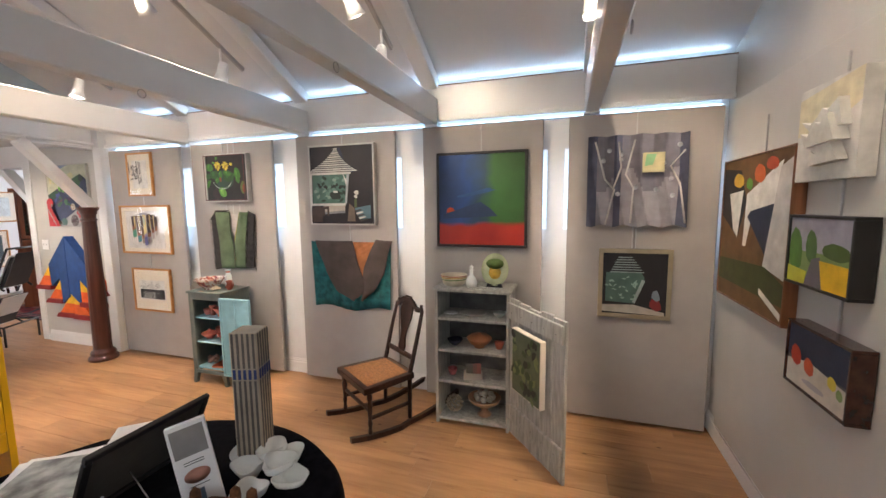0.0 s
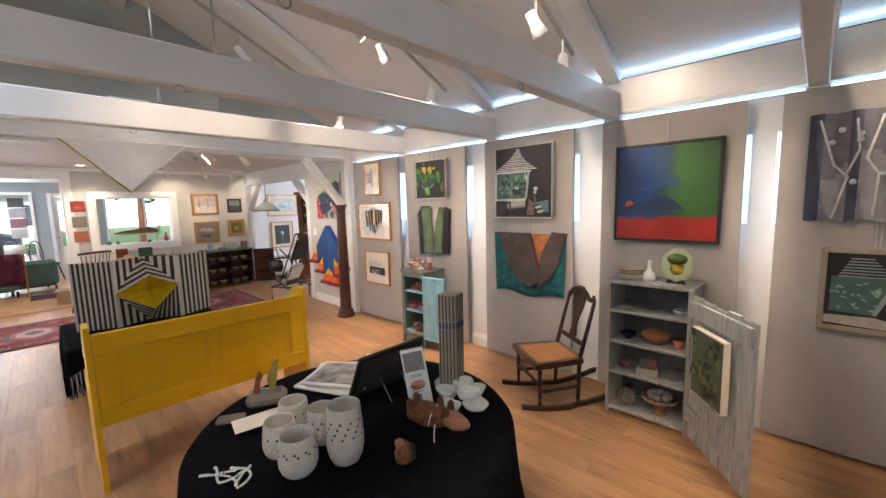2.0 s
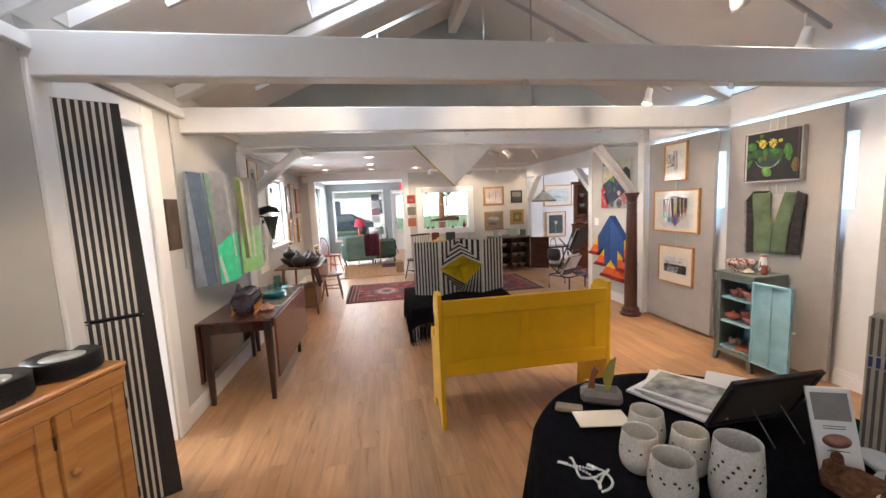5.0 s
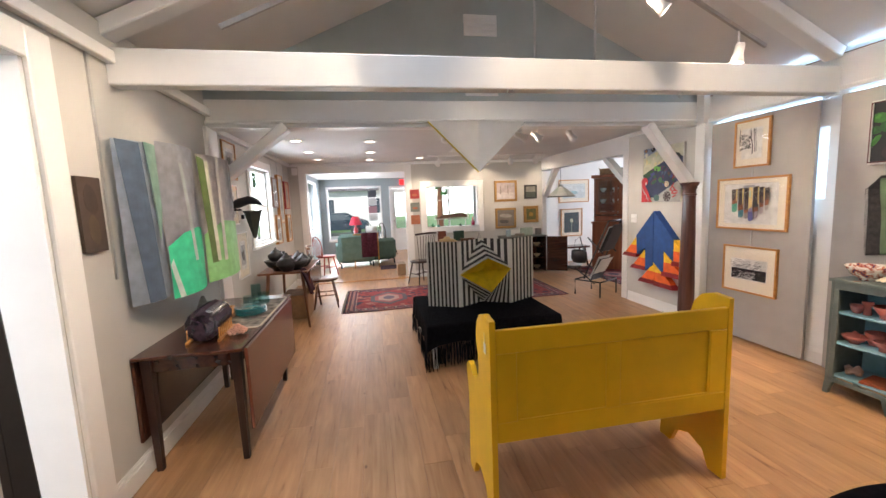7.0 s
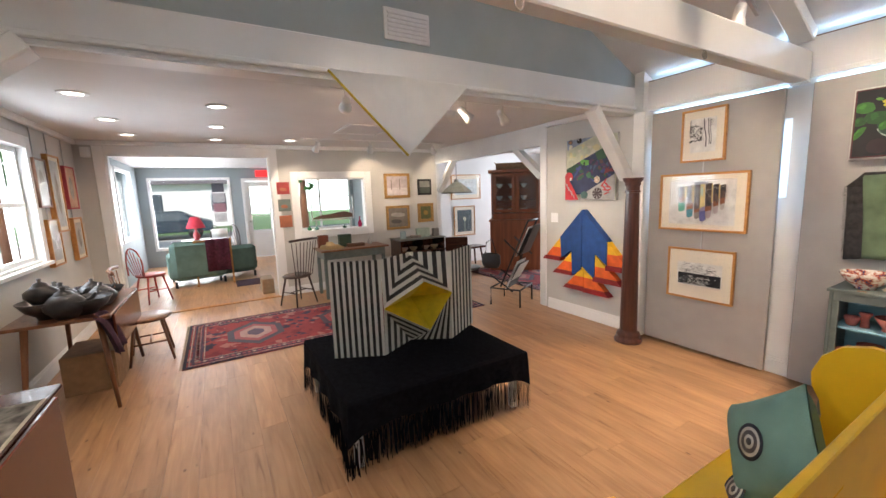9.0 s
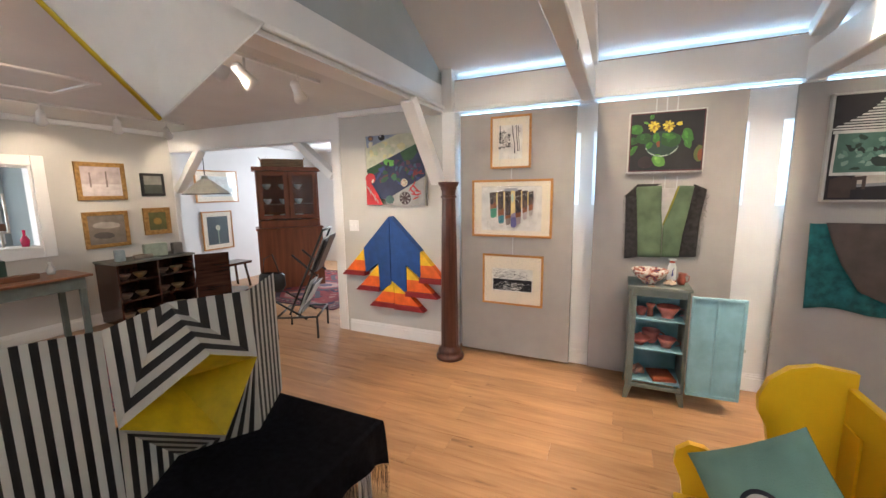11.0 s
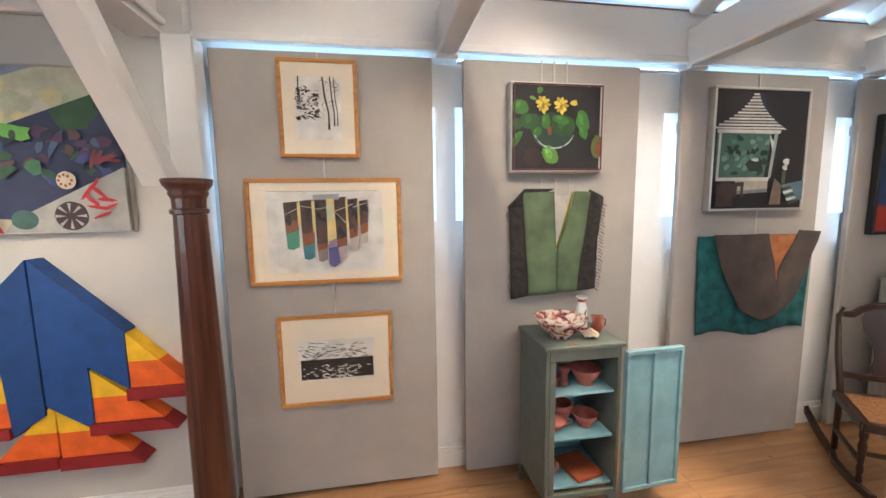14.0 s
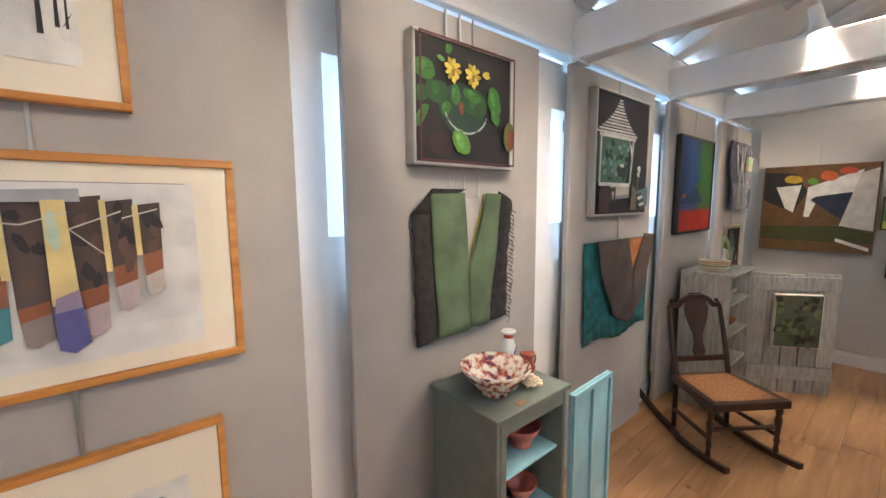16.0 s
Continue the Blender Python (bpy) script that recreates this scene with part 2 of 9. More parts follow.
def beam(name, parent, material, a, b, w, h, label="", up=(0, 0, 1), kind=""):
    """A bar from a to b, w wide and h high."""
    a, b = Vector(a), Vector(b)
    d = (b - a).normalized()
    s = d.cross(Vector(up)).normalized()
    u = s.cross(d)
    bm = bmesh.new()
    vs = []
    for p in (a, b):
        for i, j in ((-1, -1), (1, -1), (1, 1), (-1, 1)):
            vs.append(bm.verts.new(p + s * (i * w / 2) + u * (j * h / 2)))
    for f in ((0, 1, 2, 3), (4, 7, 6, 5), (0, 4, 5, 1), (1, 5, 6, 2), (2, 6, 7, 3), (3, 7, 4, 0)):
        bm.faces.new([vs[i] for i in f])
    bmesh.ops.bevel(bm, geom=bm.edges[:], offset=min(w, h) * 0.08, segments=1, affect="EDGES")
    return part(name, bm, material, parent, label, kind=kind)


def lathe(name, parent, material, prof, segs=24, label="", at=(0, 0, 0), wob=None, smooth=True, scale=(1, 1)):
    bm = bmesh.new()
    rings = []
    for r, z in prof:
        if r < 1e-5:
            rings.append([bm.verts.new((at[0], at[1], at[2] + z))])
            continue
        rings.append([])
        for i in range(segs):
            a = 2 * math.pi * i / segs
            rr = r * (wob(a, z) if wob else 1)
            rings[-1].append(bm.verts.new((at[0] + rr * math.cos(a) * scale[0], at[1] + rr * math.sin(a) * scale[1], at[2] + z)))
    for p, q in zip(rings, rings[1:]):
        for i in range(segs):
            j = (i + 1) % segs
            if len(p) == 1 and len(q) == 1:
                continue
            if len(p) == 1:
                bm.faces.new((p[0], q[i], q[j]))
            elif len(q) == 1:
                bm.faces.new((p[i], p[j], q[0]))
            else:
                bm.faces.new((p[i], p[j], q[j], q[i]))
    return part(name, bm, material, parent, label, smooth)


def tube(name, parent, material, pts, r, segs=8, label="", closed=False, kind=""):
    bm = bmesh.new()
    pts = [Vector(p) for p in pts]
    rings = []
    n = len(pts)
    for i, p in enumerate(pts):
        a = pts[(i - 1) % n] if (closed or i) else p
        b = pts[(i + 1) % n] if (closed or i < n - 1) else p
        d = (b - a).normalized()
        ref = Vector((0, 0, 1)) if abs(d.z) < 0.9 else Vector((1, 0, 0))
        s = d.cross(ref).normalized()
        u = s.cross(d)
        rr = r[i] if isinstance(r, (list, tuple)) else r
        rings.append([bm.verts.new(p + (s * math.cos(2 * math.pi * k / segs) + u * math.sin(2 * math.pi * k / segs)) * rr) for k in range(segs)])
    m = n if closed else n - 1
    for i in range(m):
        p, q = rings[i], rings[(i + 1) % n]
        for k in range(segs):
            bm.faces.new((p[k], p[(k + 1) % segs], q[(k + 1) % segs], q[k]))
    if not closed:
        bm.faces.new(rings[0][::-1]), bm.faces.new(rings[-1])
    return part(name, bm, material, parent, label, True, kind)


def poly(bm, pts, thick, axis="y", at=0.0, mi=0):
    """A flat shape, cut from a sheet: pts in its plane, from at to at - thick along the axis (towards the viewer)."""
    def P(u, v, w):
        return (u, w, v) if axis == "y" else ((w, u, v) if axis == "x" else (u, v, w))
    f = [bm.verts.new(P(u, v, at)) for u, v in pts]
    g = [bm.verts.new(P(u, v, at - thick)) for u, v in pts]
    n = len(pts)
    faces = [bm.faces.new(f), bm.faces.new(g[::-1])]
    for i in range(n):
        faces.append(bm.faces.new((f[i], f[(i + 1) % n], g[(i + 1) % n], g[i])))
    for q in faces:
        q.material_index = mi


def prism(name, parent, material, pts, thick, axis="y", at=0.0, label="", bev=0.0):
    bm = bmesh.new()
    poly(bm, pts, thick, axis, at)
    if bev:
        bmesh.ops.bevel(bm, geom=bm.edges[:], offset=bev, segments=2, affect="EDGES")
    return part(name, bm, material, parent, label)


def rnd(a, b):
    return random.uniform(a, b)


# ---- pictures: local x along the wall, y into the wall, z up; the origin is the picture's middle on the wall ----
def picture(name, label, where, w, h, frame_mat, depth=0.03, fw=0.018, mat_w=0.0, ground=(0.8, 0.8, 0.78), shapes=(), inner=None, glazed=False, rz=0.0, category="picture", group="framed pictures on the walls", hang=0.0, hooks=1, frame_label="", inner_col=None, tilt=0.0):
    t = thing(name, label, category, where[0], where[1], where[2], rz, group, ry=tilt)
    W, H = w / 2, h / 2
    if fw:
        bm = bmesh.new()
        for q in ((-W, W, -depth, -0.003, H - fw, H), (-W, W, -depth, -0.003, -H, -H + fw), (-W, -W + fw, -depth, -0.003, -H + fw, H - fw), (W - fw, W, -depth, -0.003, -H + fw, H - fw)):
            cube(bm, *q)
        bmesh.ops.bevel(bm, geom=bm.edges[:], offset=0.0025, segments=1, affect="EDGES")
        part("frame", bm, frame_mat, t, frame_label)
    a, b = W - fw, H - fw
    y0 = -depth + (0.008 if fw else 0.0)
    if mat_w:
        box("mount_board", t, M_MAT, -a, a, y0 + 0.003, -0.002, -b, b, 0)
        a, b = (inner if inner else (a - mat_w, b - mat_w))
    mats, faces = [flat(*ground)], []
    bm = bmesh.new()
    cube(bm, -a, a, y0, -0.004 if not mat_w else y0 + 0.002, -b, b)
    k = 0
    for col, pts in shapes:
        m = col if not isinstance(col, tuple) else flat(*col)
        if m not in mats:
            mats.append(m)
        k += 1
        pp = [(max(-a, min(a, -a + 2 * a * u)), max(-b, min(b, b - 2 * b * v))) for u, v in pts]
        poly(bm, pp, 0.0006, "y", y0 - 0.00035 * k, mats.index(m))
    part("artwork", bm, mats, t)
    if glazed:
        g = box("glass_pane", t, M_PGLASS, -(W - fw), W - fw, -depth + 0.001, -depth + 0.0025, -(H - fw), H - fw, 0)
        g.visible_shadow = False
    if hang:
        for i in range(hooks):
            xx = 0.0 if hooks == 1 else -0.07 + 0.14 * i / (hooks - 1)
            box("hanging_rod", t, M_METAL, xx - 0.004, xx + 0.004, -0.012, -0.004, H - 0.01, H + hang, 0.001)
    return t


def blob(u, v, ru, rv, n=10, rot=0.0, jag=0.12, seed=1):
    rg = random.Random(seed)
    out = []
    for i in range(n):
        a = 2 * math.pi * i / n
        k = 1 + rg.uniform(-jag, jag)
        x, y = ru * k * math.cos(a), rv * k * math.sin(a)
        out.append((u + x * math.cos(rot) - y * math.sin(rot), v + x * math.sin(rot) + y * math.cos(rot)))
    return out


def rect(u0, v0, u1, v1):
    return [(u0, v0), (u1, v0), (u1, v1), (u0, v1)]


# ---- large structure ----
def S(name, label, category="", kind="structure"):
    return thing(name, label, category or name.split("_")[0], kind=kind)


RID_Y, RID_Z, SLOPE = 0.38, 3.86, 0.47


def roof_z(y):
    return RID_Z - SLOPE * abs(y - RID_Y)


NY, PY, SY = 3.06, 2.93, -2.33      # north wall, its panels' faces, south wall
EX, HX, FX = 3.80, -2.2, -6.42      # east wall, header, far wall
wn_ = S("wall_north", "white painted north wall behind the grey display panels")
gaps = [(-1.02, -0.82), (0.14, 0.43), (1.37, 1.66), (2.58, 2.80)]
box("wall_section", wn_, M_WHITE, HX, EX, NY, NY + 0.14, 0, 2.66, 0)
# white boarding proud of the wall at each gap
bs = S("boarding_north", "white painted boards between the grey panels", "boarding")
for a, b in gaps:
    box("board", bs, M_WHITE, a - 0.06, b + 0.06, NY - 0.03, NY - 0.003, 0, 2.27, 0.002)
base = S("baseboard", "white moulded baseboard along the walls", "baseboard")


def skirting(x0, y0, x1, y1, face):
    d = {"s": (0, -1), "n": (0, 1), "e": (1, 0), "w": (-1, 0)}[face]
    for th, z0, z1 in ((0.018, 0, 0.105), (0.012, 0.105, 0.125), (0.007, 0.125, 0.14)):
        xa, xb, ya, yb = x0, x1, y0, y1
        if d[0]:
            xa, xb = (x0, x0 + th) if d[0] > 0 else (x0 - th, x0)
        else:
            ya, yb = (y0, y0 + th) if d[1] > 0 else (y0 - th, y0)
        box("moulding", base, M_TRIM, xa, xb, ya, yb, z0, z1, 0.002)


for a, b in gaps:
    skirting(a - 0.06, NY - 0.03, b + 0.06, NY - 0.03, "s")
for i, (a, b, l) in enumerate([(-2.03, -1.0, ""), (-0.84, 0.15, ""), (0.42, 1.40, ""), (1.65, 2.60, ""), (2.78, 3.74, "")]):
    p = S("display_panel", "tall grey fabric-covered display panel against the north wall", "display panel", "structure")
    box("board", p, M_PANEL, a, b, PY, PY + 0.035, 0.025, 2.265, 0.004)
    box("batten", p, M_WHITE, a + 0.12, a + 0.16, PY + 0.035, NY - 0.033, 0.2, 2.2, 0)
    box("batten", p, M_WHITE, b - 0.16, b - 0.12, PY + 0.035, NY - 0.033, 0.2, 2.2, 0)
tr = S("trim_north", "white timber picture rail and fascia above the panels", "trim")
box("filler", tr, M_WHITE, HX, HX + 0.099, 2.885, NY, 2.3, 2.68, 0)
box("rail", tr, M_WHITE, HX + 0.1, EX, PY + 0.01, PY + 0.05, 2.305, 2.34, 0.004)
box("fascia", tr, M_WHITE, HX + 0.1, EX, PY + 0.03, PY + 0.06, 2.34, 2.585, 0.003)
box("slot_edge", tr, M_MIDW, HX + 0.1, EX, PY + 0.028, PY + 0.06, 2.585, 2.592, 0)
for k, (a, b) in enumerate([(HX + 0.15, -1.0), (-0.85, 0.45), (0.55, 1.68), (1.78, 2.88), (2.98, EX - 0.05)]):
    led = thing("light_strip", "cool white light strip hidden behind the fascia", "light", group="cove light strips")
    box("housing", led, M_TRIM, a, b, NY - 0.05, NY - 0.02, 2.275, 2.285, 0)
    box("emitter", led, M_LED, a, b, NY - 0.045, NY - 0.025, 2.2855, 2.292, 0)
    led2 = thing("light_strip", "cool white light strip in the cove above the fascia", "light", group="cove light strips")
    box("emitter", led2, M_LED, a, b, NY - 0.045, NY - 0.025, 2.50, 2.508, 0)
    box("housing", led2, M_TRIM, a, b, NY - 0.05, NY - 0.02, 2.485, 2.499, 0)
# lamps behind the panels' edges, and white plates whose lit look is emission
for a, b in gaps + [(HX + 0.02, -2.03), (3.74, 3.84)]:
    for s in (1, -1):
        if (a < -2 and s > 0) or (a > 3 and s < 0):
            continue
        xx = a if s > 0 else b
        led = thing("wall_washer", "white plate behind a panel edge, its lamplight given as glow", "light", group="panel edge light strips")
        if -2 < a < 3:
            box("glow_plate", led, M_LITPLATE, xx - 0.07 if s > 0 else xx - 0.045, xx + 0.045 if s > 0 else xx + 0.07, NY - 0.036, NY - 0.031, 1.45, 2.05, 0.001)
            box("clip", led, M_METAL, xx - s * 0.012 - 0.008, xx - s * 0.012 + 0.008, PY + 0.037, PY + 0.06, 1.93, 1.99, 0.002)
        else:
            box("glow_plate", led, M_LITPLATE, xx - s * 0.03 - 0.004, xx - s * 0.03 + 0.004, PY + 0.05, PY + 0.056, 0.6, 2.1, 0.001)
        lamp("AREA", "panel_edge_wash", 0.36, look((xx - s * 0.045, PY + 0.066, 1.62), (xx + s * 0.2, PY + 0.12, 1.60)), COOL, size=(0.05, 0.75))
for x0, x1 in ((HX + 0.15, -1.0), (-0.85, 0.45), (0.55, 1.68), (1.78, 2.88), (2.98, EX - 0.05)):
    lamp("AREA", "cove_wash", 1.2 * (x1 - x0), look(((x0 + x1) / 2, 2.99, 2.603), ((x0 + x1) / 2, 2.0, 3.02)), COOL, size=(x1 - x0, 0.02))

# east wall
we = S("wall_east", "pale grey east wall with hung pictures")
boxes("wall_section", we, M_WALLG, [(EX, EX + 0.14, SY - 0.2, -1.6, 0, 3.0), (EX, EX + 0.14, -1.6, -0.3, 0, 0.9), (EX, EX + 0.14, -1.6, -0.3, 2.1, 3.0), (EX, EX + 0.14, -0.3, NY + 0.14, 0, 2.66)])
bm = bmesh.new()
poly(bm, [(SY - 0.2, 2.4), (NY + 0.14, 2.66), (NY + 0.14, roof_z(NY)), (RID_Y, RID_Z), (SY - 0.2, roof_z(SY - 0.2))], 0.12, "x", EX + 0.13)
part("gable", bm, M_WALLG, we)
pe = S("display_panel", "wide grey display panel covering the east wall", "display panel")
box("board", pe, M_WALLG, EX - 0.03, EX - 0.005, -0.1, 2.86, 0.14, 2.27, 0.004)
skirting(EX, -0.25, EX, NY, "w")
# unseen sheet added in the east window to keep sun off the floor
box("sun_block", we, M_TRIM, EX + 0.06, EX + 0.064, -1.6, -0.3, 0.9, 2.1, 0)
# south wall
ws = S("wall_south", "pale grey south wall with a doorway and a window")
D0, D1, DT = -0.30, 0.42, 2.23
GS = -2.18                          # its face in the gallery
W0, W1, WB, WT = -4.85, -3.85, 1.08, 2.14
T = SY - 0.14
boxes("wall_section", ws, M_WALLG, [(D1, D1 + 0.14, T, GS, 0, 2.62), (D1 + 0.14, EX + 0.14, T - 0.4, SY - 0.4, 0, 2.75), (D0, D1, T, GS, DT, 2.62), (HX, D0, T, GS, 0, 2.62),
      (W1, HX, T, SY, 0, 2.42), (W0, W1, T, SY, 0, WB), (W0, W1, T, SY, WT, 2.42), (FX - 0.1, W0, T, SY, 0, 2.42)])
# pieces added over and beside the alcove to stop sun leaking in
boxes("leak_cover", ws, M_WALLG, [(D1 + 0.14, EX + 0.14, T - 0.4, SY - 0.2, 2.49, 2.63), (EX, EX + 0.14, T - 0.4, SY - 0.2, 0, 2.49)])
skirting(HX - 4.1, SY, HX, SY, "n"), skirting(HX, GS, D0 - 0.14, GS, "n")
sr = S("trim_south", "white picture rail on the south wall", "trim")
box("rail", sr, M_TRIM, HX, EX, GS, GS + 0.05, 2.40, 2.47, 0.006)
dc = S("door_1", "open doorway with wide white casing to a bright room", "doorway")
for a, b, z0, z1 in ((D0 - 0.14, D0, 0, DT + 0.14), (D1, D1 + 0.14, 0, DT + 0.14), (D0, D1, DT, DT + 0.14)):
    box("casing", dc, M_TRIM, a, b, GS, GS + 0.025, z0, z1, 0.005)
boxes("jamb", dc, M_TRIM, [(D0, D0 + 0.02, T, GS, 0, DT), (D1 - 0.02, D1, T, GS, 0, DT)])
# room past the doorway
sr2 = S("wall_side_room", "bright white side room past the doorway")
boxes("wall_section", sr2, M_ROOMW, [(-2.2, -2.1, -5.0, T, 0, 2.6), (1.9, 2.0, -5.0, T, 0, 2.6), (-2.2, 2.0, -5.1, -5.0, 0, 2.6)])
# window in the south wall


def sash_window(n, x0, x1, z0, z1, y, s, label):
    w = S("window_%d" % n, label, "window")
    for a, b, c, d in ((x0 - 0.11, x0, z0 - 0.02, z1 + 0.11), (x1, x1 + 0.11, z0 - 0.02, z1 + 0.11), (x0, x1, z1, z1 + 0.11)):
        box("casing", w, M_TRIM, a, b, min(y, y + s * 0.025), max(y, y + s * 0.025), c, d, 0.004)
    box("window_sill", w, M_TRIM, x0 - 0.13, x1 + 0.13, min(y - s * 0.1, y + s * 0.05), max(y - s * 0.1, y + s * 0.05), z0 - 0.055, z0 - 0.021, 0.004)
    ya, yb = min(y - s * 0.05, y - s * 0.09), max(y - s * 0.05, y - s * 0.09)
    zm = (z0 + z1) / 2
    boxes("window_frame", w, M_TRIM, [(x0, x1, ya, yb, z0 - 0.02, z0 + 0.04), (x0, x1, ya, yb, z1 - 0.05, z1), (x0, x0 + 0.04, ya, yb, z0 + 0.04, z1 - 0.05), (x1 - 0.04, x1, ya, yb, z0 + 0.04, z1 - 0.05), (x0 + 0.04, x1 - 0.04, ya, yb, zm - 0.02, zm + 0.02)] +
          [(x0 + (x1 - x0) * k / 3 - 0.008, x0 + (x1 - x0) * k / 3 + 0.008, ya, yb, z0 + 0.04, z1 - 0.05) for k in (1, 2)])
    for c, d in ((z0 + 0.04, zm - 0.02), (zm + 0.02, z1 - 0.05)):
        g = box("pane", w, M_GLASS, x0 + 0.04, x1 - 0.04, (ya + yb) / 2, (ya + yb) / 2 + 0.004, c, d, 0)
        g.visible_shadow = False
    return w


sash_window(1, W0, W1, WB, WT, SY, 1, "white sash window over the pottery table")
# far wall with opening and window
wf = S("wall_west", "pale grey far wall with a wide opening and a window")
O0, O1, OT = -2.02, -0.04, 2.24
w20, w21, w2b, w2t = 0.36, 1.50, 1.02, 1.90
G = FX - 0.14
boxes("wall_section", wf, M_WALLG, [(G, FX, T, O0, 0, 2.42), (G, FX, O0, O1, OT, 2.42), (G, FX, O1, w20, 0, 2.42), (G, FX, w20, w21, 0, w2b), (G, FX, w20, w21, w2t, 2.42), (G, FX, w21, 2.96, 0, 2.42)])
oc = S("door_2", "wide opening with white casing to the front room", "doorway")
for a, b, z0, z1 in ((O0 - 0.12, O0, 0, OT + 0.12), (O1, O1 + 0.12, 0, OT + 0.12), (O0, O1, OT, OT + 0.12)):
    box("casing", oc, M_TRIM, FX, FX + 0.025, a, b, z0, z1, 0.005)
boxes("jamb", oc, M_TRIM, [(G, FX, O0, O0 + 0.02, 0, OT), (G, FX, O1 - 0.02, O1, 0, OT), (G, FX, O0 + 0.02, O1 - 0.02, OT - 0.02, OT)])
box("threshold", oc, M_OAKF, FX - 0.06, FX + 0.04, O0, O1, 0.002, 0.012, 0.003, "pale oak threshold")
w2 = S("window_2", "white-cased interior window with a wide sill", "window")
for a, b, c, d in ((w20 - 0.11, w20, w2b - 0.11, w2t + 0.11), (w21, w21 + 0.11, w2b - 0.11, w2t + 0.11), (w20, w21, w2t, w2t + 0.11), (w20, w21, w2b - 0.11, w2b)):
    box("casing", w2, M_TRIM, FX, FX + 0.025, a, b, c, d, 0.005)
box("window_sill", w2, M_TRIM, G - 0.1, FX + 0.03, w20, w21, w2b, w2b + 0.02, 0.003)
boxes("jamb", w2, M_TRIM, [(G, FX, w20, w20 + 0.02, w2b + 0.02, w2t), (G, FX, w21 - 0.02, w21, w2b + 0.02, w2t), (G, FX, w20 + 0.02, w21 - 0.02, w2t - 0.02, w2t)])
skirting(FX, O1 + 0.12, FX, 2.95, "e"), skirting(FX, SY, FX, O0 - 0.12, "e")
# wall between column and north room, posts and header
wa = S("wall_stub", "pale grey wall stub with a light switch", "wall")
box("wall_section", wa, M_WALLG, -3.44, -2.2, 2.94, NY + 0.14, 0, 2.42, 0)
skirting(-3.40, 2.94, -2.17, 2.94, "s")
ps = S("post", "white square timber post at the end of the wall", "post")
box("shaft", ps, M_WHITE, -3.56, -3.44, 2.93, 3.12, 0, 2.42, 0.006)
ps = S("post", "white square timber post under the header beam", "post")
box("shaft", ps, M_WHITE, -2.20, -2.07, 2.88, 3.0, 0, 2.3, 0.006)
ps = S("post", "white boxed post on the south wall", "post")
box("shaft", ps, M_WHITE, -2.36, -2.12, SY, GS + 0.03, 0, 2.3, 0.006)
hd = S("header_beam", "white painted boxed header beam", "beam")
box("timber", hd, M_WHITE, HX - 0.14, HX, SY, NY, 2.305, 2.55, 0.008)
box("moulding", hd, M_TRIM, HX, HX + 0.03, SY + 0.05, PY, 2.33, 2.36, 0.006)
box("moulding", hd, M_TRIM, HX - 0.15, HX + 0.012, SY, PY, 2.295, 2.303, 0)
beam("brace", hd, M_WHITE, (HX - 0.02, 2.83, 1.66), (HX - 0.02, 2.28, 2.31), 0.09, 0.12, up=(1, 0, 0))
beam("brace", hd, M_WHITE, (HX - 0.02, -2.24, 1.72), (HX - 0.02, -1.50, 2.31), 0.09, 0.14, up=(1, 0, 0))
# north opening: header and braces
hn = S("header_beam", "white painted header over the opening to the north room", "beam")
box("timber", hn, M_WHITE, FX, -3.56, 2.95, 3.10, 2.15, 2.42, 0.008)
beam("brace", hn, M_WHITE, (-3.60, 3.02, 1.75), (-4.12, 3.02, 2.17), 0.09, 0.12, up=(0, 1, 0))
beam("brace", hn, M_WHITE, (FX + 0.03, 3.02, 1.62), (-5.85, 3.02, 2.17), 0.09, 0.12, up=(0, 1, 0))
# gable above the header
gb = S("wall_gable", "blue-grey gable wall above the header beam")
bm = bmesh.new()
poly(bm, [(SY, 2.55), (NY, 2.55), (NY, roof_z(NY)), (RID_Y, RID_Z), (SY, roof_z(SY))], 0.1, "x", HX - 0.02)
part("boarding", bm, M_GABLE, gb)
for z0 in (3.17, 2.60):
    v = thing("air_vent", "white louvred wall vent high on the gable", "vent", HX - 0.018, 0.40, z0, group="gable vents")
    box("frame", v, M_TRIM, 0.0, 0.012, -0.17, 0.17, 0, 0.2, 0.003)
    for k in range(6):
        box("slat", v, M_TRIM, 0.0125, 0.022, -0.145, 0.145, 0.025 + 0.027 * k, 0.04 + 0.027 * k, 0.001)
# ceilings
ce = S("ceiling", "white plaster ceiling sloping to a ridge, with skylights")


def slope_piece(x0, x1, y0, y1, name="panel"):
    bm = bmesh.new()
    vs = [(x0, y0, roof_z(y0)), (x1, y0, roof_z(y0)), (x1, y1, roof_z(y1)), (x0, y1, roof_z(y1))]
    lo = [bm.verts.new(v) for v in vs]
    hi = [bm.verts.new((a, b, c + 0.14)) for a, b, c in vs]
    bm.faces.new(lo), bm.faces.new(hi[::-1])
    for i in range(4):
        bm.faces.new((lo[i], lo[(i + 1) % 4], hi[(i + 1) % 4], hi[i]))
    return part(name, bm, M_CEIL, ce)


slope_piece(HX - 0.12, EX + 0.14, RID_Y, NY + 0.2, "north_slope")
sk = [(-0.78, 0.12, -1.95, -1.06), (0.86, 1.5, -2.12, -1.2)]
lights_ = ((-0.85, -0.10, -1.07, -0.20), (0.15, 1.0, -2.20, -1.30))
slope_piece(HX - 0.12, -0.85, SY - 0.2, RID_Y, "south_slope"), slope_piece(-0.10, 0.15, SY - 0.2, RID_Y, "south_slope"), slope_piece(1.0, EX + 0.14, SY - 0.2, RID_Y, "south_slope")
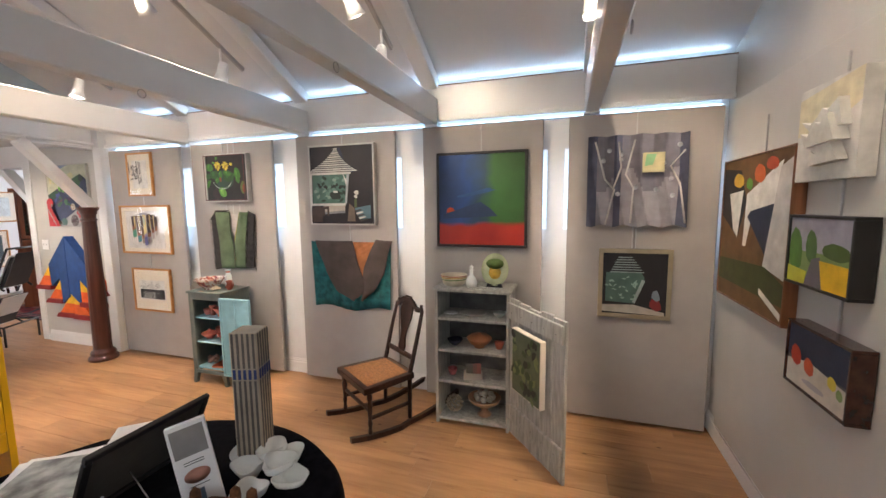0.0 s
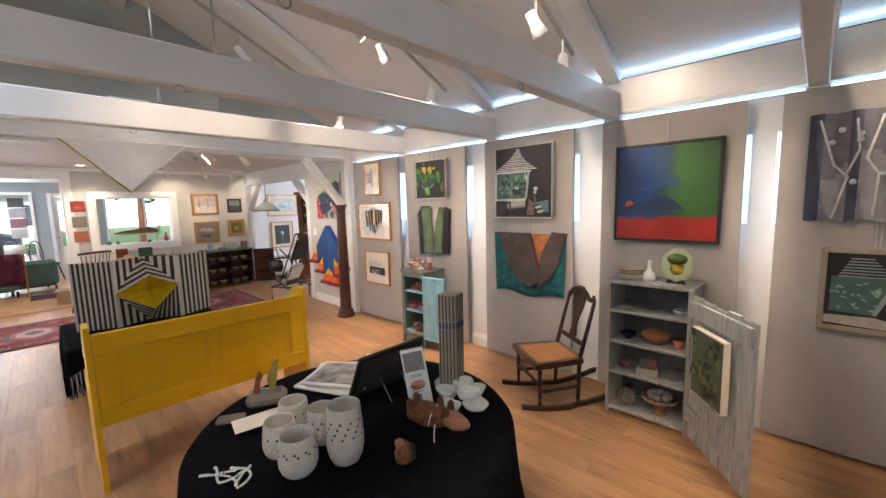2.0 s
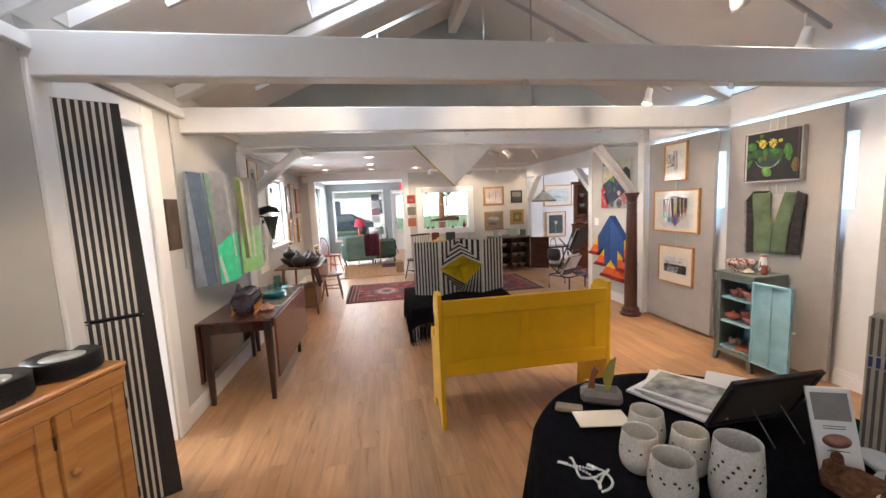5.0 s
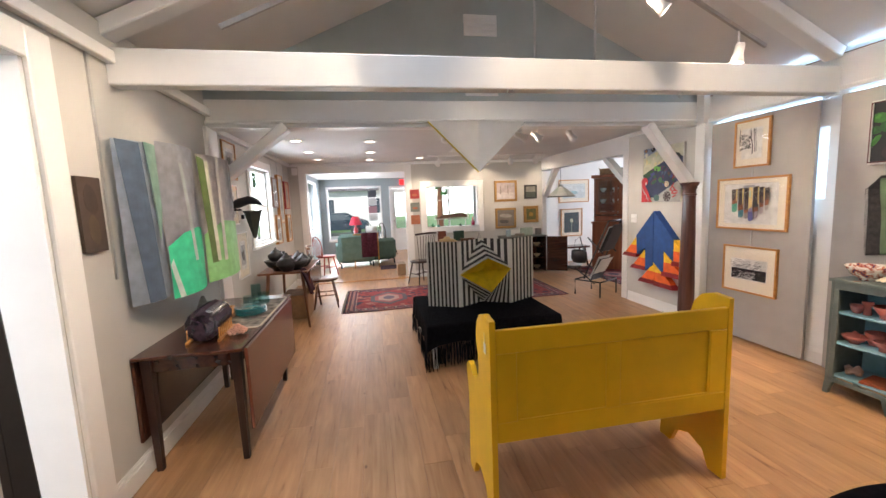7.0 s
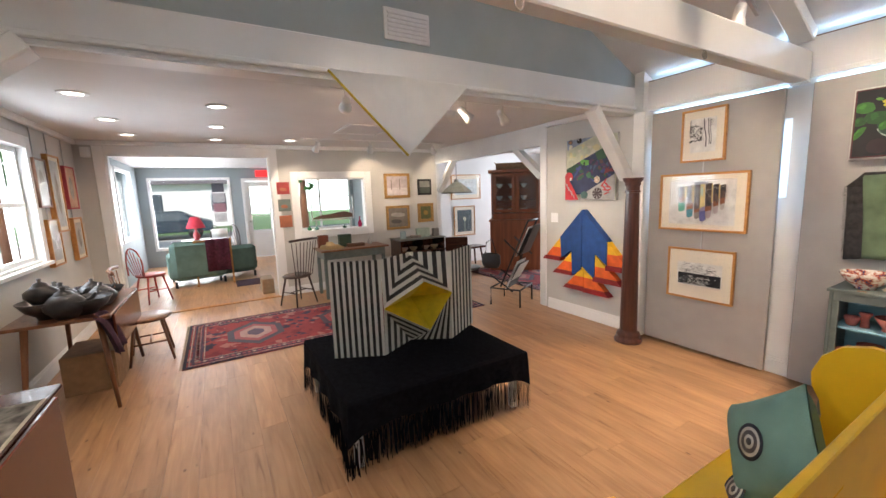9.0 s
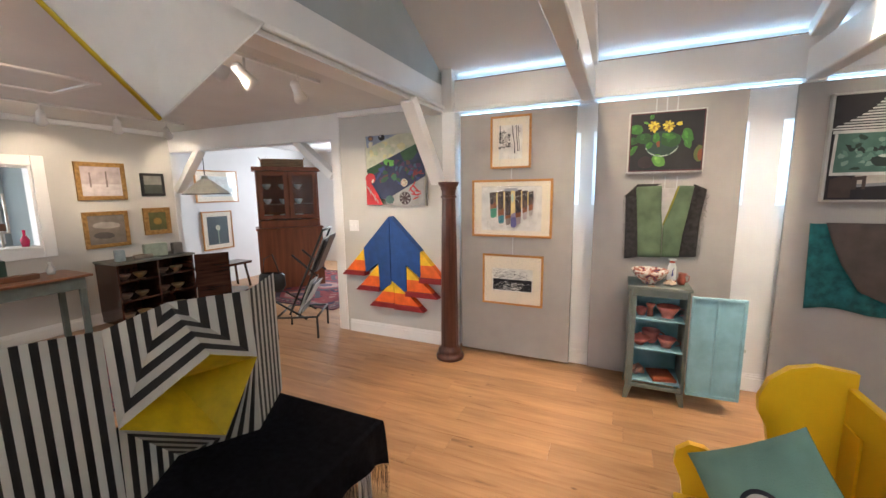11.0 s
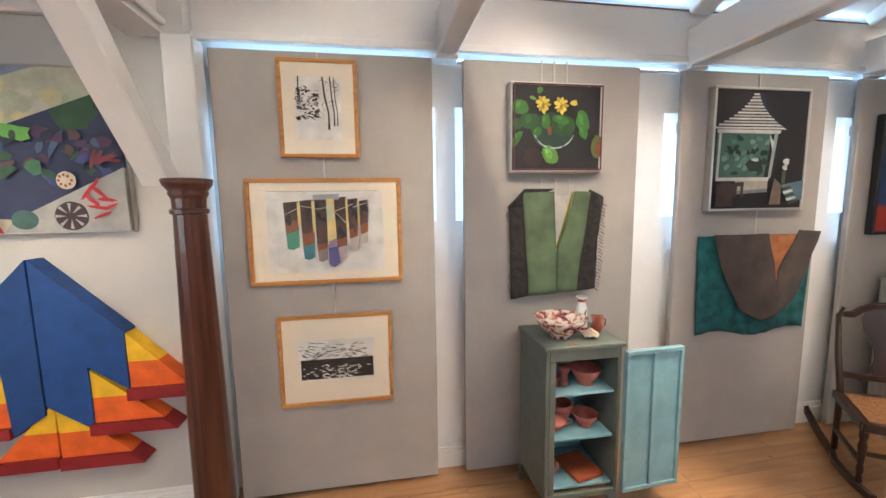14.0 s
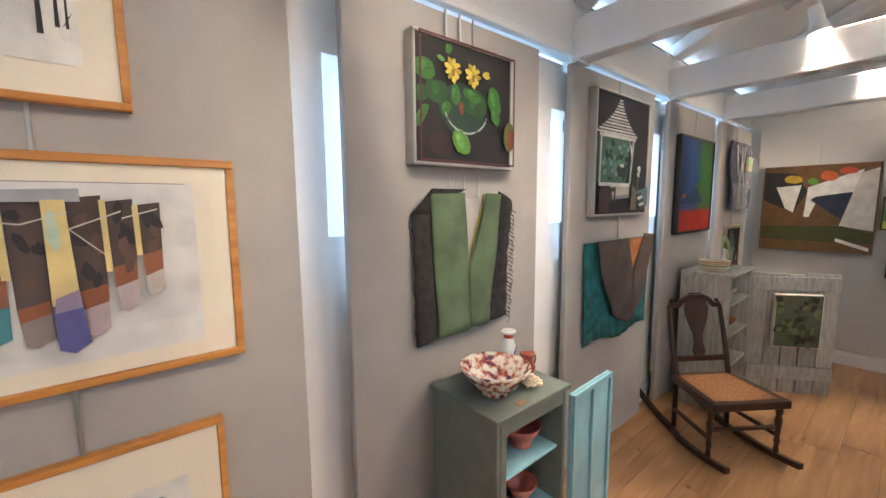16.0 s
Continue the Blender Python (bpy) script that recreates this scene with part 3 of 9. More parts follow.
for a, b, c, d in lights_:
    slope_piece(a, b, SY - 0.2, c, "south_slope"), slope_piece(a, b, d, RID_Y, "south_slope")
for i, (a, b, c_, d_) in enumerate(lights_):
    w = S("skylight_%d" % (i + 1), "bright framed skylight in the south slope", "skylight")
    for xx in (a, b - 0.03):
        bm = bmesh.new()
        vs = [(c_, roof_z(c_)), (d_, roof_z(d_)), (d_, roof_z(d_) + 0.2), (c_, roof_z(c_) + 0.2)]
        poly(bm, vs, 0.03, "x", xx + 0.03)
        part("curb", bm, M_TRIM, w)
    bm = bmesh.new()
    q = [bm.verts.new(p) for p in ((a, c_, roof_z(c_) + 0.13), (b, c_, roof_z(c_) + 0.13), (b, d_, roof_z(d_) + 0.13), (a, d_, roof_z(d_) + 0.13))]
    bm.faces.new(q)
    g = part("pane", bm, M_FROST, w)
c2 = S("ceiling_flat", "white flat plaster ceiling with recessed lights", "ceiling")
box("panel", c2, M_CEIL, FX - 0.14, HX - 0.14, T, NY + 0.1, 2.42, 2.52, 0)
c3 = S("ceiling_front", "white ceiling of the front room", "ceiling")
box("panel", c3, M_CEIL, -11.7, FX - 0.14, -2.9, 3.0, 2.44, 2.52, 0)
c4 = S("ceiling_north", "white ceiling of the north room", "ceiling")
box("panel", c4, M_CEIL, -7.6, HX - 0.1, NY + 0.1, 6.6, 2.46, 2.54, 0)
c5 = S("ceiling_side", "white ceiling of the side room", "ceiling")
box("panel", c5, M_CEIL, -2.2, 2.0, -5.1, T, 2.6, 2.7, 0)
cr = S("trim_flat_room", "white crown moulding round the flat ceiling", "trim")
for a, b, c, d in ((FX, HX - 0.14, SY, SY + 0.05), (FX, FX + 0.05, SY + 0.05, 2.94), (-3.44, HX - 0.14, 2.89, 2.94)):
    box("moulding", cr, M_TRIM, a, b, c, d, 2.36, 2.418, 0.01)
# tie beams, rafters
for i, X in enumerate((2.93, 1.72, 0.50, -0.92)):
    tb = S("tie_beam", "white painted timber tie beam with rafters", "beam")
    box("tie", tb, M_WHITE, X - 0.05, X + 0.05, SY, PY + 0.03, 2.285, 2.49, 0.008)
    for s, y0 in ((1, PY + 0.02), (-1, SY)):
        beam("rafter", tb, M_WHITE, (X, y0, roof_z(y0) - 0.06), (X, RID_Y, RID_Z - 0.06), 0.09, 0.13, up=(1, 0, 0))
    box("bracket", tb, M_TRIM, X - 0.055, X + 0.055, PY - 0.02, PY + 0.02, 2.27, 2.284, 0.003)
    for yy in (0.2, 1.5):
        hk = [(X + 0.055, yy + 0.022 * math.sin(2 * math.pi * k / 14), 2.262 + 0.022 * math.cos(2 * math.pi * k / 14)) for k in range(14)]
        tube("hook", tb, M_METAL, hk, 0.003, 6, closed=True)
rb = S("ridge_beam", "white painted ridge beam", "beam")
box("timber", rb, M_WHITE, HX, EX, RID_Y - 0.05, RID_Y + 0.05, RID_Z - 0.2, RID_Z - 0.03, 0.006)
for X, yy in ((-0.92, 0.40), (-0.92, 0.85)):
    rd = thing("tie_rod", "dark steel rod hanging from the rafters", "rod", X, yy, 2.5, group="hanging rods")
    tube("rod", rd, M_METAL, [(0, 0, 0), (0, 0, roof_z(yy) - 2.56)], 0.008)
# floor
fl = S("floor", "oak plank floor with knots and open grain")
box("subfloor", fl, M_MIDW, -11.8, EX + 0.14, -2.9, NY + 0.14, -0.06, -0.006, 0)
box("subfloor", fl, M_MIDW, -7.6, HX - 0.1, NY + 0.14, 6.6, -0.06, -0.006, 0)
box("side_floor", fl, mat("pale_side_floor", (0.6, 0.58, 0.55), 0.4, 0.05, 3), -2.2, 2.0, -5.1, SY - 0.16, -0.06, -0.001, 0)

# front room beyond the opening
fr = S("wall_front_room", "blue-grey front room walls with shop windows", "wall")
boxes("wall_section", fr, M_BLUEG, [(-11.7, -11.56, -2.9, -2.2, 0, 2.44), (-11.7, -11.56, -2.2, -0.42, 0, 0.45), (-11.7, -11.56, -2.2, -0.42, 2.2, 2.44), (-11.7, -11.56, -0.42, -0.16, 0, 2.44), (-11.7, -11.56, -0.16, 0.68, 2.17, 2.44), (-11.7, -11.56, 0.68, 0.95, 0, 2.44), (-11.7, -11.56, 0.95, 2.8, 0, 0.7), (-11.7, -11.56, 0.95, 2.8, 2.2, 2.44), (-11.7, -11.56, 2.8, 3.0, 0, 2.44),
      (-11.7, -10.75, -2.54, -2.4, 0, 2.44), (-10.75, -7.3, -2.54, -2.4, 0, 0.85), (-10.75, -7.3, -2.54, -2.4, 2.3, 2.44), (-7.3, -6.56, -2.54, -2.4, 0, 2.44), (-9.1, -8.95, -2.54, -2.4, 0.85, 2.3), (-7.9, -6.56, 2.9, 3.0, 0, 2.44), (-11.6, -10.2, 2.9, 3.0, 0, 2.44), (-10.2, -7.9, 2.9, 3.0, 0, 0.8), (-10.2, -7.9, 2.9, 3.0, 2.2, 2.44)])
w = S("window_8", "large shop window in the front wall", "window")
boxes("window_frame", w, M_TRIM, [(-11.6, -11.53, -2.2, -0.42, 0.40, 0.47), (-11.6, -11.53, -2.2, -0.42, 2.14, 2.2), (-11.6, -11.53, -2.2, -2.14, 0.47, 2.14), (-11.6, -11.53, -0.48, -0.42, 0.47, 2.14)])
g = box("pane", w, M_GLASS, -11.58, -11.575, -2.14, -0.48, 0.47, 2.14, 0)
g.visible_shadow = False
w = S("window_11", "second shop window in the front wall", "window")
boxes("window_frame", w, M_TRIM, [(-11.6, -11.53, 0.95, 2.8, 0.66, 0.72), (-11.6, -11.53, 0.95, 2.8, 2.14, 2.2), (-11.6, -11.53, 0.95, 1.0, 0.72, 2.14), (-11.6, -11.53, 1.85, 1.9, 0.72, 2.14), (-11.6, -11.53, 2.75, 2.8, 0.72, 2.14)])
for a, b, n in ((-10.75, -9.1, 9), (-8.95, -7.3, 10)):
    w = S("window_%d" % n, "tall side window of the front room", "window")
    boxes("window_frame", w, M_TRIM, [(a, b, -2.45, -2.38, 0.85, 0.91), (a, b, -2.45, -2.38, 2.24, 2.3), (a, a + 0.06, -2.45, -2.38, 0.91, 2.24), (b - 0.06, b, -2.45, -2.38, 0.91, 2.24)])
    g = box("pane", w, M_GLASS, a + 0.06, b - 0.06, -2.42, -2.415, 0.91, 2.24, 0)
    g.visible_shadow = False
dr = S("door_3", "white glazed front door, closed", "door")
for a, b, c, d in ((-0.16, -0.08, 0, 2.17), (0.6, 0.68, 0, 2.17), (-0.08, 0.6, 2.09, 2.17)):
    box("casing", dr, M_TRIM, -11.58, -11.53, a, b, c, d, 0.004)
boxes("leaf", dr, M_TRIM, [(-11.63, -11.59, -0.08, 0.03, 0.01, 2.08), (-11.63, -11.59, 0.49, 0.6, 0.01, 2.08), (-11.63, -11.59, 0.03, 0.49, 0.01, 0.75), (-11.63, -11.59, 0.03, 0.49, 1.95, 2.08)] + [(-11.62, -11.60, 0.03, 0.49, z, z + 0.02) for z in (1.15, 1.55)])
g = box("pane", dr, M_GLASS, -11.612, -11.608, 0.03, 0.49, 0.75, 1.95, 0)
g.visible_shadow = False
lathe("door_handle", dr, M_SILVER, [(0, 0.0), (0.025, 0.01), (0.03, 0.03), (0.02, 0.05), (0, 0.055)], 12, at=(-11.56, -0.02, 0.98))
# north room
nr = S("wall_north_room", "white north room walls", "wall")
boxes("wall_section", nr, M_ROOMW, [(-7.1, -7.0, NY + 0.1, 6.6, 0, 2.46), (-7.0, -6.2, 6.5, 6.6, 0, 2.46), (-6.2, -4.2, 6.5, 6.6, 0, 0.9), (-6.2, -4.2, 6.5, 6.6, 2.1, 2.46), (-4.2, -2.2, 6.5, 6.6, 0, 2.46), (-2.3, -2.2, NY + 0.14, 6.5, 0, 2.46), (-7.5, G, 2.96, 3.12, 0, 2.46)])
# outdoors
gd = S("ground", "lawn and road seen through the windows")
bm = bmesh.new()
cube(bm, -400, 400, -400, 400, -0.5, -0.3)
part("lawn", bm, M_GRASS, gd)
box("road", gd, M_ASPH, -27, -23.5, -60, 60, -0.3, -0.28, 0)
# pale strip added so the ground looks sunlit; its brightness is in the colour
box("bright_ground", gd, flat(0.5, 0.49, 0.46, 0.9), -23.5, -11.8, -40, 40, -0.3, -0.27, 0)
# glowing sheets added outdoors to brighten what the windows show
for nm, m_, b_ in (("backdrop", glow("glow_backdrop", (0.80, 0.92, 0.86), 3.2), (-60, -59.8, -70, 70, -0.5, 20)), ("backdrop", glow("glow_backdrop_south", (0.82, 0.93, 0.9), 2.2), (-40, 10, -30, -29.8, -0.5, 14))):
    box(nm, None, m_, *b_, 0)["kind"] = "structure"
hb = thing("house", "white clapboard house across the road", "house", -34, -4, -0.3, kind="structure")
box("wall", hb, flat(0.85, 0.85, 0.83), -4, 0, -4.5, 4.5, 0, 3.2, 0)
for yy in (-1, 3):
    for z in (1.2,):
        box("window", hb, flat(0.06, 0.08, 0.1, 0.2), -0.01, 0.03, yy, yy + 1, z, z + 1.3, 0)
bm = bmesh.new()
poly(bm, [(-4.6, 3.2), (0.4, 3.2), (-2, 5.0)], 9.6, "y", 4.8)
part("roof", bm, flat(0.12, 0.11, 0.11), hb)


def tree(x, y, h, r):
    t = thing("tree", "leafy green tree outside the windows", "tree", x, y, -0.3, group="trees outside")
    tube("trunk", t, M_MIDW, [(0, 0, 0), (0.1, 0, h * 0.3), (0, 0.1, h * 0.6), (0.1, 0, h * 0.8)], [0.22, 0.17, 0.11, 0.04])
    bm = bmesh.new()
    for k in range(1500):
        a, b, q = rnd(0, 6.283), rnd(-1, 1), rnd(0.4, 1) * (0.8 + 0.2 * math.sin(k * 0.7))
        p = Vector((math.cos(a) * math.sqrt(1 - b * b) * r * q, math.sin(a) * math.sqrt(1 - b * b) * r * q, h * 0.68 + b * q * h * 0.36))
        u = Vector((rnd(-1, 1), rnd(-1, 1), rnd(-1, 1))).normalized() * 0.2
        v = u.cross(Vector((rnd(-1, 1), rnd(-1, 1), rnd(-1, 1)))).normalized() * 0.12
        bm.faces.new([bm.verts.new(p + s) for s in (-u, v, u, -v)])
    part("crown", bm, M_LEAFG, t)


tree(-17, -6.5, 6.5, 2.4), tree(-21, 3.2, 7, 2.4), tree(-9, -8, 6, 2.4), tree(-5, -8, 6, 2.6), tree(-8.5, 8.5, 6, 2.4)
car = thing("car", "dark parked car beyond the front window", "car", -24.5, -3.2, -0.28)
prism("body", car, flat(0.03, 0.05, 0.07, 0.25), [(-2.2, 0.35), (-2.2, 0.8), (-1.5, 0.95), (-0.9, 1.42), (0.8, 1.45), (1.5, 0.98), (2.2, 0.85), (2.2, 0.35)], 1.7, "x", 0.85, bev=0.05)
prism("glass", car, flat(0.10, 0.13, 0.15, 0.1), [(-1.35, 0.98), (-0.85, 1.36), (0.75, 1.38), (1.3, 0.98)], 0.01, "x", 0.87)
for yy in (-1.4, 1.4):
    tube("wheel", car, M_BLACK, [(0.75, yy, 0.33), (0.9, yy, 0.33)], 0.33, 20)


# ---- gallery pictures on the north panels ----
K = (0.012, 0.011, 0.013)
W_ = (0.78, 0.77, 0.72)


def wx(a, b):
    return (a + b) / 2


rg = random.Random(4)
tw = [(W_, rect(0.02, 0.02, 0.98, 0.98))]
KG = (0.05, 0.05, 0.048)
for k in range(95):
    u = rg.uniform(0.05, 0.5)
    v = rg.uniform(0.17 if u < 0.36 else 0.25, 0.70)
    tw.append((KG if k % 3 else K, blob(u, v, rg.uniform(0.02, 0.07), rg.uniform(0.006, 0.016), 6, rg.uniform(-0.5, 0.5), 0.4, k)))
for k in range(34):
    tw.append((W_, blob(rg.uniform(0.05, 0.5), rg.uniform(0.2, 0.7), rg.uniform(0.03, 0.08), 0.005, 5, rg.uniform(-0.6, 0.3), 0.3, k)))
for a, b, c, d, w in ((0.63, 0.67, 0.74, 0.86, 0.016), (0.79, 0.82, 0.86, 0.80, 0.012), (0.87, 0.89, 0.93, 0.80, 0.008), (0.12, 0.11, 0.13, 0.25, 0.012)):
    tw.append((K, [(a - w, 0.04), (a + w, 0.04), (b + w, 0.35), (c + w, 0.6), (c + w * 1.3, d), (c - w * 1.6, d), (c - w, 0.6), (b - w * 1.4, 0.35)]))
for k in range(30):
    tw.append((KG, blob(rg.uniform(0.5, 0.97), rg.uniform(0.06, 0.75), 0.06, 0.004, 5, rg.uniform(-1, 1), 0.3, k + 50)))
picture("framed_print", "small black and white woodcut of trees in light oak frame", (-1.55, PY, 2.0), 0.365, 0.455, M_OAKF, 0.03, 0.018, 0.075, W_, tw, (0.105, 0.145), True, hang=0.03)
sh = [((0.72, 0.71, 0.68), rect(0, 0, 1, 1))]
DKB, YLW, RUS = (0.075, 0.05, 0.045), (0.72, 0.58, 0.25), (0.28, 0.10, 0.045)
for a, b, t0, t1, t2, t3, low in ((0.14, 0.27, 0.14, 0.38, 0.50, 0.70, (0.08, 0.33, 0.22)), (0.28, 0.40, 0.12, 0.52, 0.66, 0.83, (0.06, 0.26, 0.32)), (0.405, 0.51, 0.09, 0.66, 0.72, 0.86, (0.25, 0.21, 0.19)), (0.575, 0.68, 0.09, 0.60, 0.69, 0.84, (0.42, 0.34, 0.36)), (0.69, 0.78, 0.11, 0.48, 0.58, 0.73, (0.52, 0.44, 0.44)), (0.79, 0.87, 0.13, 0.42, 0.53, 0.65, (0.5, 0.46, 0.42))):
    sh.append((DKB, [(a, t0), (b, t0 - 0.015), (b - 0.004, t1), (a + 0.008, t1 + 0.01)]))
    sh.append((RUS, [(a + 0.008, t1), (b - 0.004, t1 - 0.03), (b - 0.006, t2), (a + 0.012, t2 + 0.02)]))
    sh.append((low, [(a + 0.012, t2 + 0.015), (b - 0.006, t2 - 0.02), (b - 0.008, t3 - 0.02), ((a + b) / 2, t3 + 0.015), (a + 0.02, t3)]))
    for q in range(5):
        sh.append(((0.12, 0.07, 0.05) if q % 2 else (0.03, 0.025, 0.03), blob(rg.uniform(a + 0.02, b - 0.02), rg.uniform(t0 + 0.06, t1), 0.02, rg.uniform(0.03, 0.07), 8, rg.uniform(-0.3, 0.3), 0.3, q)))
for a, t0, t1, w in ((0.272, 0.14, 0.42, 0.012), (0.395, 0.12, 0.5, 0.012), (0.683, 0.1, 0.5, 0.010), (0.785, 0.13, 0.42, 0.010)):
    sh.append((YLW, [(a - w, t0), (a + w, t0), (a + w * 1.3, t1), (a - w * 0.6, t1)]))
sh += [((0.35, 0.36, 0.40), [(0.40, 0.05), (0.62, 0.04), (0.62, 0.11), (0.40, 0.11)]), (YLW, [(0.51, 0.1), (0.575, 0.1), (0.59, 0.62), (0.51, 0.66)]), ((0.5, 0.62, 0.5), blob(0.535, 0.26, 0.022, 0.1, 9, 0, 0.2)), ((0.10, 0.10, 0.28), [(0.51, 0.66), (0.59, 0.62), (0.61, 0.88), (0.56, 0.93), (0.515, 0.90)]), ((0.3, 0.24, 0.36), [(0.52, 0.62), (0.59, 0.58), (0.595, 0.68), (0.515, 0.70)])]
for u0, v0, u1, v1 in ((0.16, 0.28, 0.30, 0.18), (0.30, 0.18, 0.45, 0.22), (0.45, 0.22, 0.58, 0.16), (0.58, 0.25, 0.74, 0.16), (0.74, 0.2, 0.86, 0.15), (0.58, 0.25, 0.68, 0.4)):
    sh.append(((0.62, 0.6, 0.5), [(u0, v0), (u1, v1), (u1, v1 + 0.008), (u0, v0 + 0.008)]))
sh.append(((0.3, 0.27, 0.24), rect(0.02, 0.005, 0.96, 0.010)))
picture("framed_print", "watercolour of laundry-like coloured strips in wide light oak frame", (-1.54, PY, 1.415), 0.735, 0.52, M_OAKF, 0.03, 0.02, 0.1, (0.72, 0.71, 0.68), sh, (0.275, 0.20), True, hang=0.1)
sh = [(W_, rect(0, 0, 1, 1)), (K, rect(0.03, 0.47, 0.98, 0.96))]
for k in range(75):
    u, v = rg.uniform(0.04, 0.93), rg.uniform(0.05, 0.44)
    sh.append((K, blob(u, v, rg.uniform(0.02, 0.06), 0.008, 5, rg.uniform(-0.6, 0.6), 0.3, k)))
for k in range(110):
    v = rg.uniform(0.52, 0.93)
    sh.append((W_, blob(0.5 + rg.gauss(0, 0.2), v, rg.uniform(0.01, 0.04), 0.011, 5, 0, 0.3, k)))
picture("framed_print", "black and white linocut of moonlit water in light oak frame", (-1.52, PY, 0.755), 0.565, 0.475, M_OAKF, 0.03, 0.018, 0.1, W_, sh, (0.19, 0.107), True, hang=0.16)
# flower painting
G1, G2, G3, Y1, Y2 = (0.018, 0.075, 0.018), (0.04, 0.15, 0.022), (0.10, 0.26, 0.04), (0.62, 0.48, 0.05), (0.42, 0.28, 0.02)
sh = [(K, rect(0, 0, 1, 1)), ((0.03, 0.015, 0.02), blob(0.24, 0.84, 0.11, 0.11, 16, 0, 0.03)), ((0.02, 0.05, 0.04), blob(0.45, 0.53, 0.235, 0.22, 20, 0, 0.02))]
for i, (u, v, a, b, r, g) in enumerate([(0.08, 0.26, 0.10, 0.085, 0.3, G2), (0.20, 0.42, 0.11, 0.10, 0.2, G1), (0.05, 0.46, 0.06, 0.07, 0, G1), (0.05, 0.63, 0.04, 0.11, 0.5, G2), (0.28, 0.55, 0.045, 0.07, 0.5, G2), (0.37, 0.42, 0.05, 0.08, 0, G2), (0.57, 0.47, 0.13, 0.13, 0, G1), (0.54, 0.40, 0.11, 0.05, 0.3, G2), (0.79, 0.42, 0.075, 0.14, -0.15, G2), (0.80, 0.54, 0.05, 0.09, -0.3, G2), (0.30, 0.07, 0.025, 0.045, 0.5, G2), (0.22, 0.16, 0.04, 0.02, 0.3, G3), (0.42, 0.82, 0.085, 0.12, -0.4, G3), (0.40, 0.80, 0.045, 0.07, -0.4, (0.16, 0.36, 0.06))]):
    sh.append((g, blob(u, v, a, b, 12, r, 0.12, i)))
    if g is not G3:
        sh.append(((g[0] * 1.5, g[1] * 1.5, g[2] * 1.4), blob(u - 0.02, v - 0.02, a * 0.35, b * 0.5, 7, r, 0.3, i + 9)))
        sh.append((K, [(u - a * 0.8, v + 0.004), (u + a * 0.7, v - 0.004), (u + a * 0.7, v - 0.001)]))
for u, v in ((0.33, 0.23), (0.53, 0.24)):
    for k in range(9):
        a = k * 2 * math.pi / 9
        sh.append((Y1 if k % 3 else Y2, blob(u + 0.045 * math.cos(a), v + 0.06 * math.sin(a), 0.042, 0.022, 6, a, 0.3, k)))
    sh.append(((0.3, 0.16, 0.02), blob(u, v + 0.02, 0.018, 0.03, 8, 0, 0.3)))
sh += [(Y1, blob(0.67, 0.21, 0.045, 0.03, 8, -0.2, 0.3)), ((0.10, 0.12, 0.03), blob(0.95, 0.72, 0.07, 0.14, 14, 0, 0.05)), ((0.22, 0.06, 0.02), blob(0.97, 0.74, 0.04, 0.10, 12, 0, 0.05)), ((0.20, 0.05, 0.02), blob(0.40, 0.53, 0.03, 0.05, 7, 0, 0.4))]
for k in range(14):
    a = 0.25 + k * 2.6 / 14
    p, q = a, a + 2.6 / 14
    sh.append(((0.36, 0.42, 0.38) if k % 4 else (0.14, 0.2, 0.17), [(0.45 + 0.235 * math.cos(p), 0.53 + 0.22 * math.sin(p)), (0.45 + 0.235 * math.cos(q), 0.53 + 0.22 * math.sin(q)), (0.45 + 0.222 * math.cos(q), 0.53 + 0.203 * math.sin(q)), (0.45 + 0.222 * math.cos(p), 0.53 + 0.203 * math.sin(p))]))
RIM = (0.09, 0.022, 0.025)
sh += [(RIM, rect(0, 0, 1, 0.018)), (RIM, rect(0, 0.982, 1, 1)), (RIM, rect(0, 0, 0.016, 1)), (RIM, rect(0.984, 0, 1, 1))]
picture("painting", "dark painting of yellow flowers and green leaves in a glass bowl", (-0.355, PY, 1.925), 0.51, 0.455, M_SILVER, 0.055, 0.012, 0, K, sh, hang=0.12, hooks=3)
# house painting
WHT = (0.58, 0.59, 0.55)
sh = [((0.014, 0.012, 0.016), rect(0, 0, 1, 1)), ((0.07, 0.16, 0.13), [(0.03, 0.36), (0.62, 0.36), (0.56, 0.74), (0.02, 0.74)]), ((0.012, 0.02, 0.05), [(0.44, 0.02), (0.5, 0.02), (0.56, 0.2), (0.7, 0.34), (0.64, 0.34), (0.52, 0.22)])]
for k in range(12):
    v = 0.03 + k * 0.0255
    hw = 0.03 + 0.0012 * k ** 2.1 * 1.25 + 0.012 * k
    cx = 0.42 - 0.004 * k
    sh.append((WHT if k % 2 == 0 or k > 9 else (0.40, 0.42, 0.40), [(cx - hw, v), (cx + hw * 0.9, v - 0.003), (cx + hw * 1.0, v + 0.013), (cx - hw * 1.05, v + 0.015)]))
for k in range(38):
    u, v = rg.uniform(0.06, 0.57), rg.uniform(0.40, 0.70)
    sh.append((((0.015, 0.03, 0.025), (0.12, 0.24, 0.19), (0.02, 0.05, 0.035), (0.2, 0.32, 0.26))[k % 4], blob(u, v if k % 4 else min(v, 0.52), 0.035, 0.02, 7, rg.uniform(-1, 1), 0.4, k)))
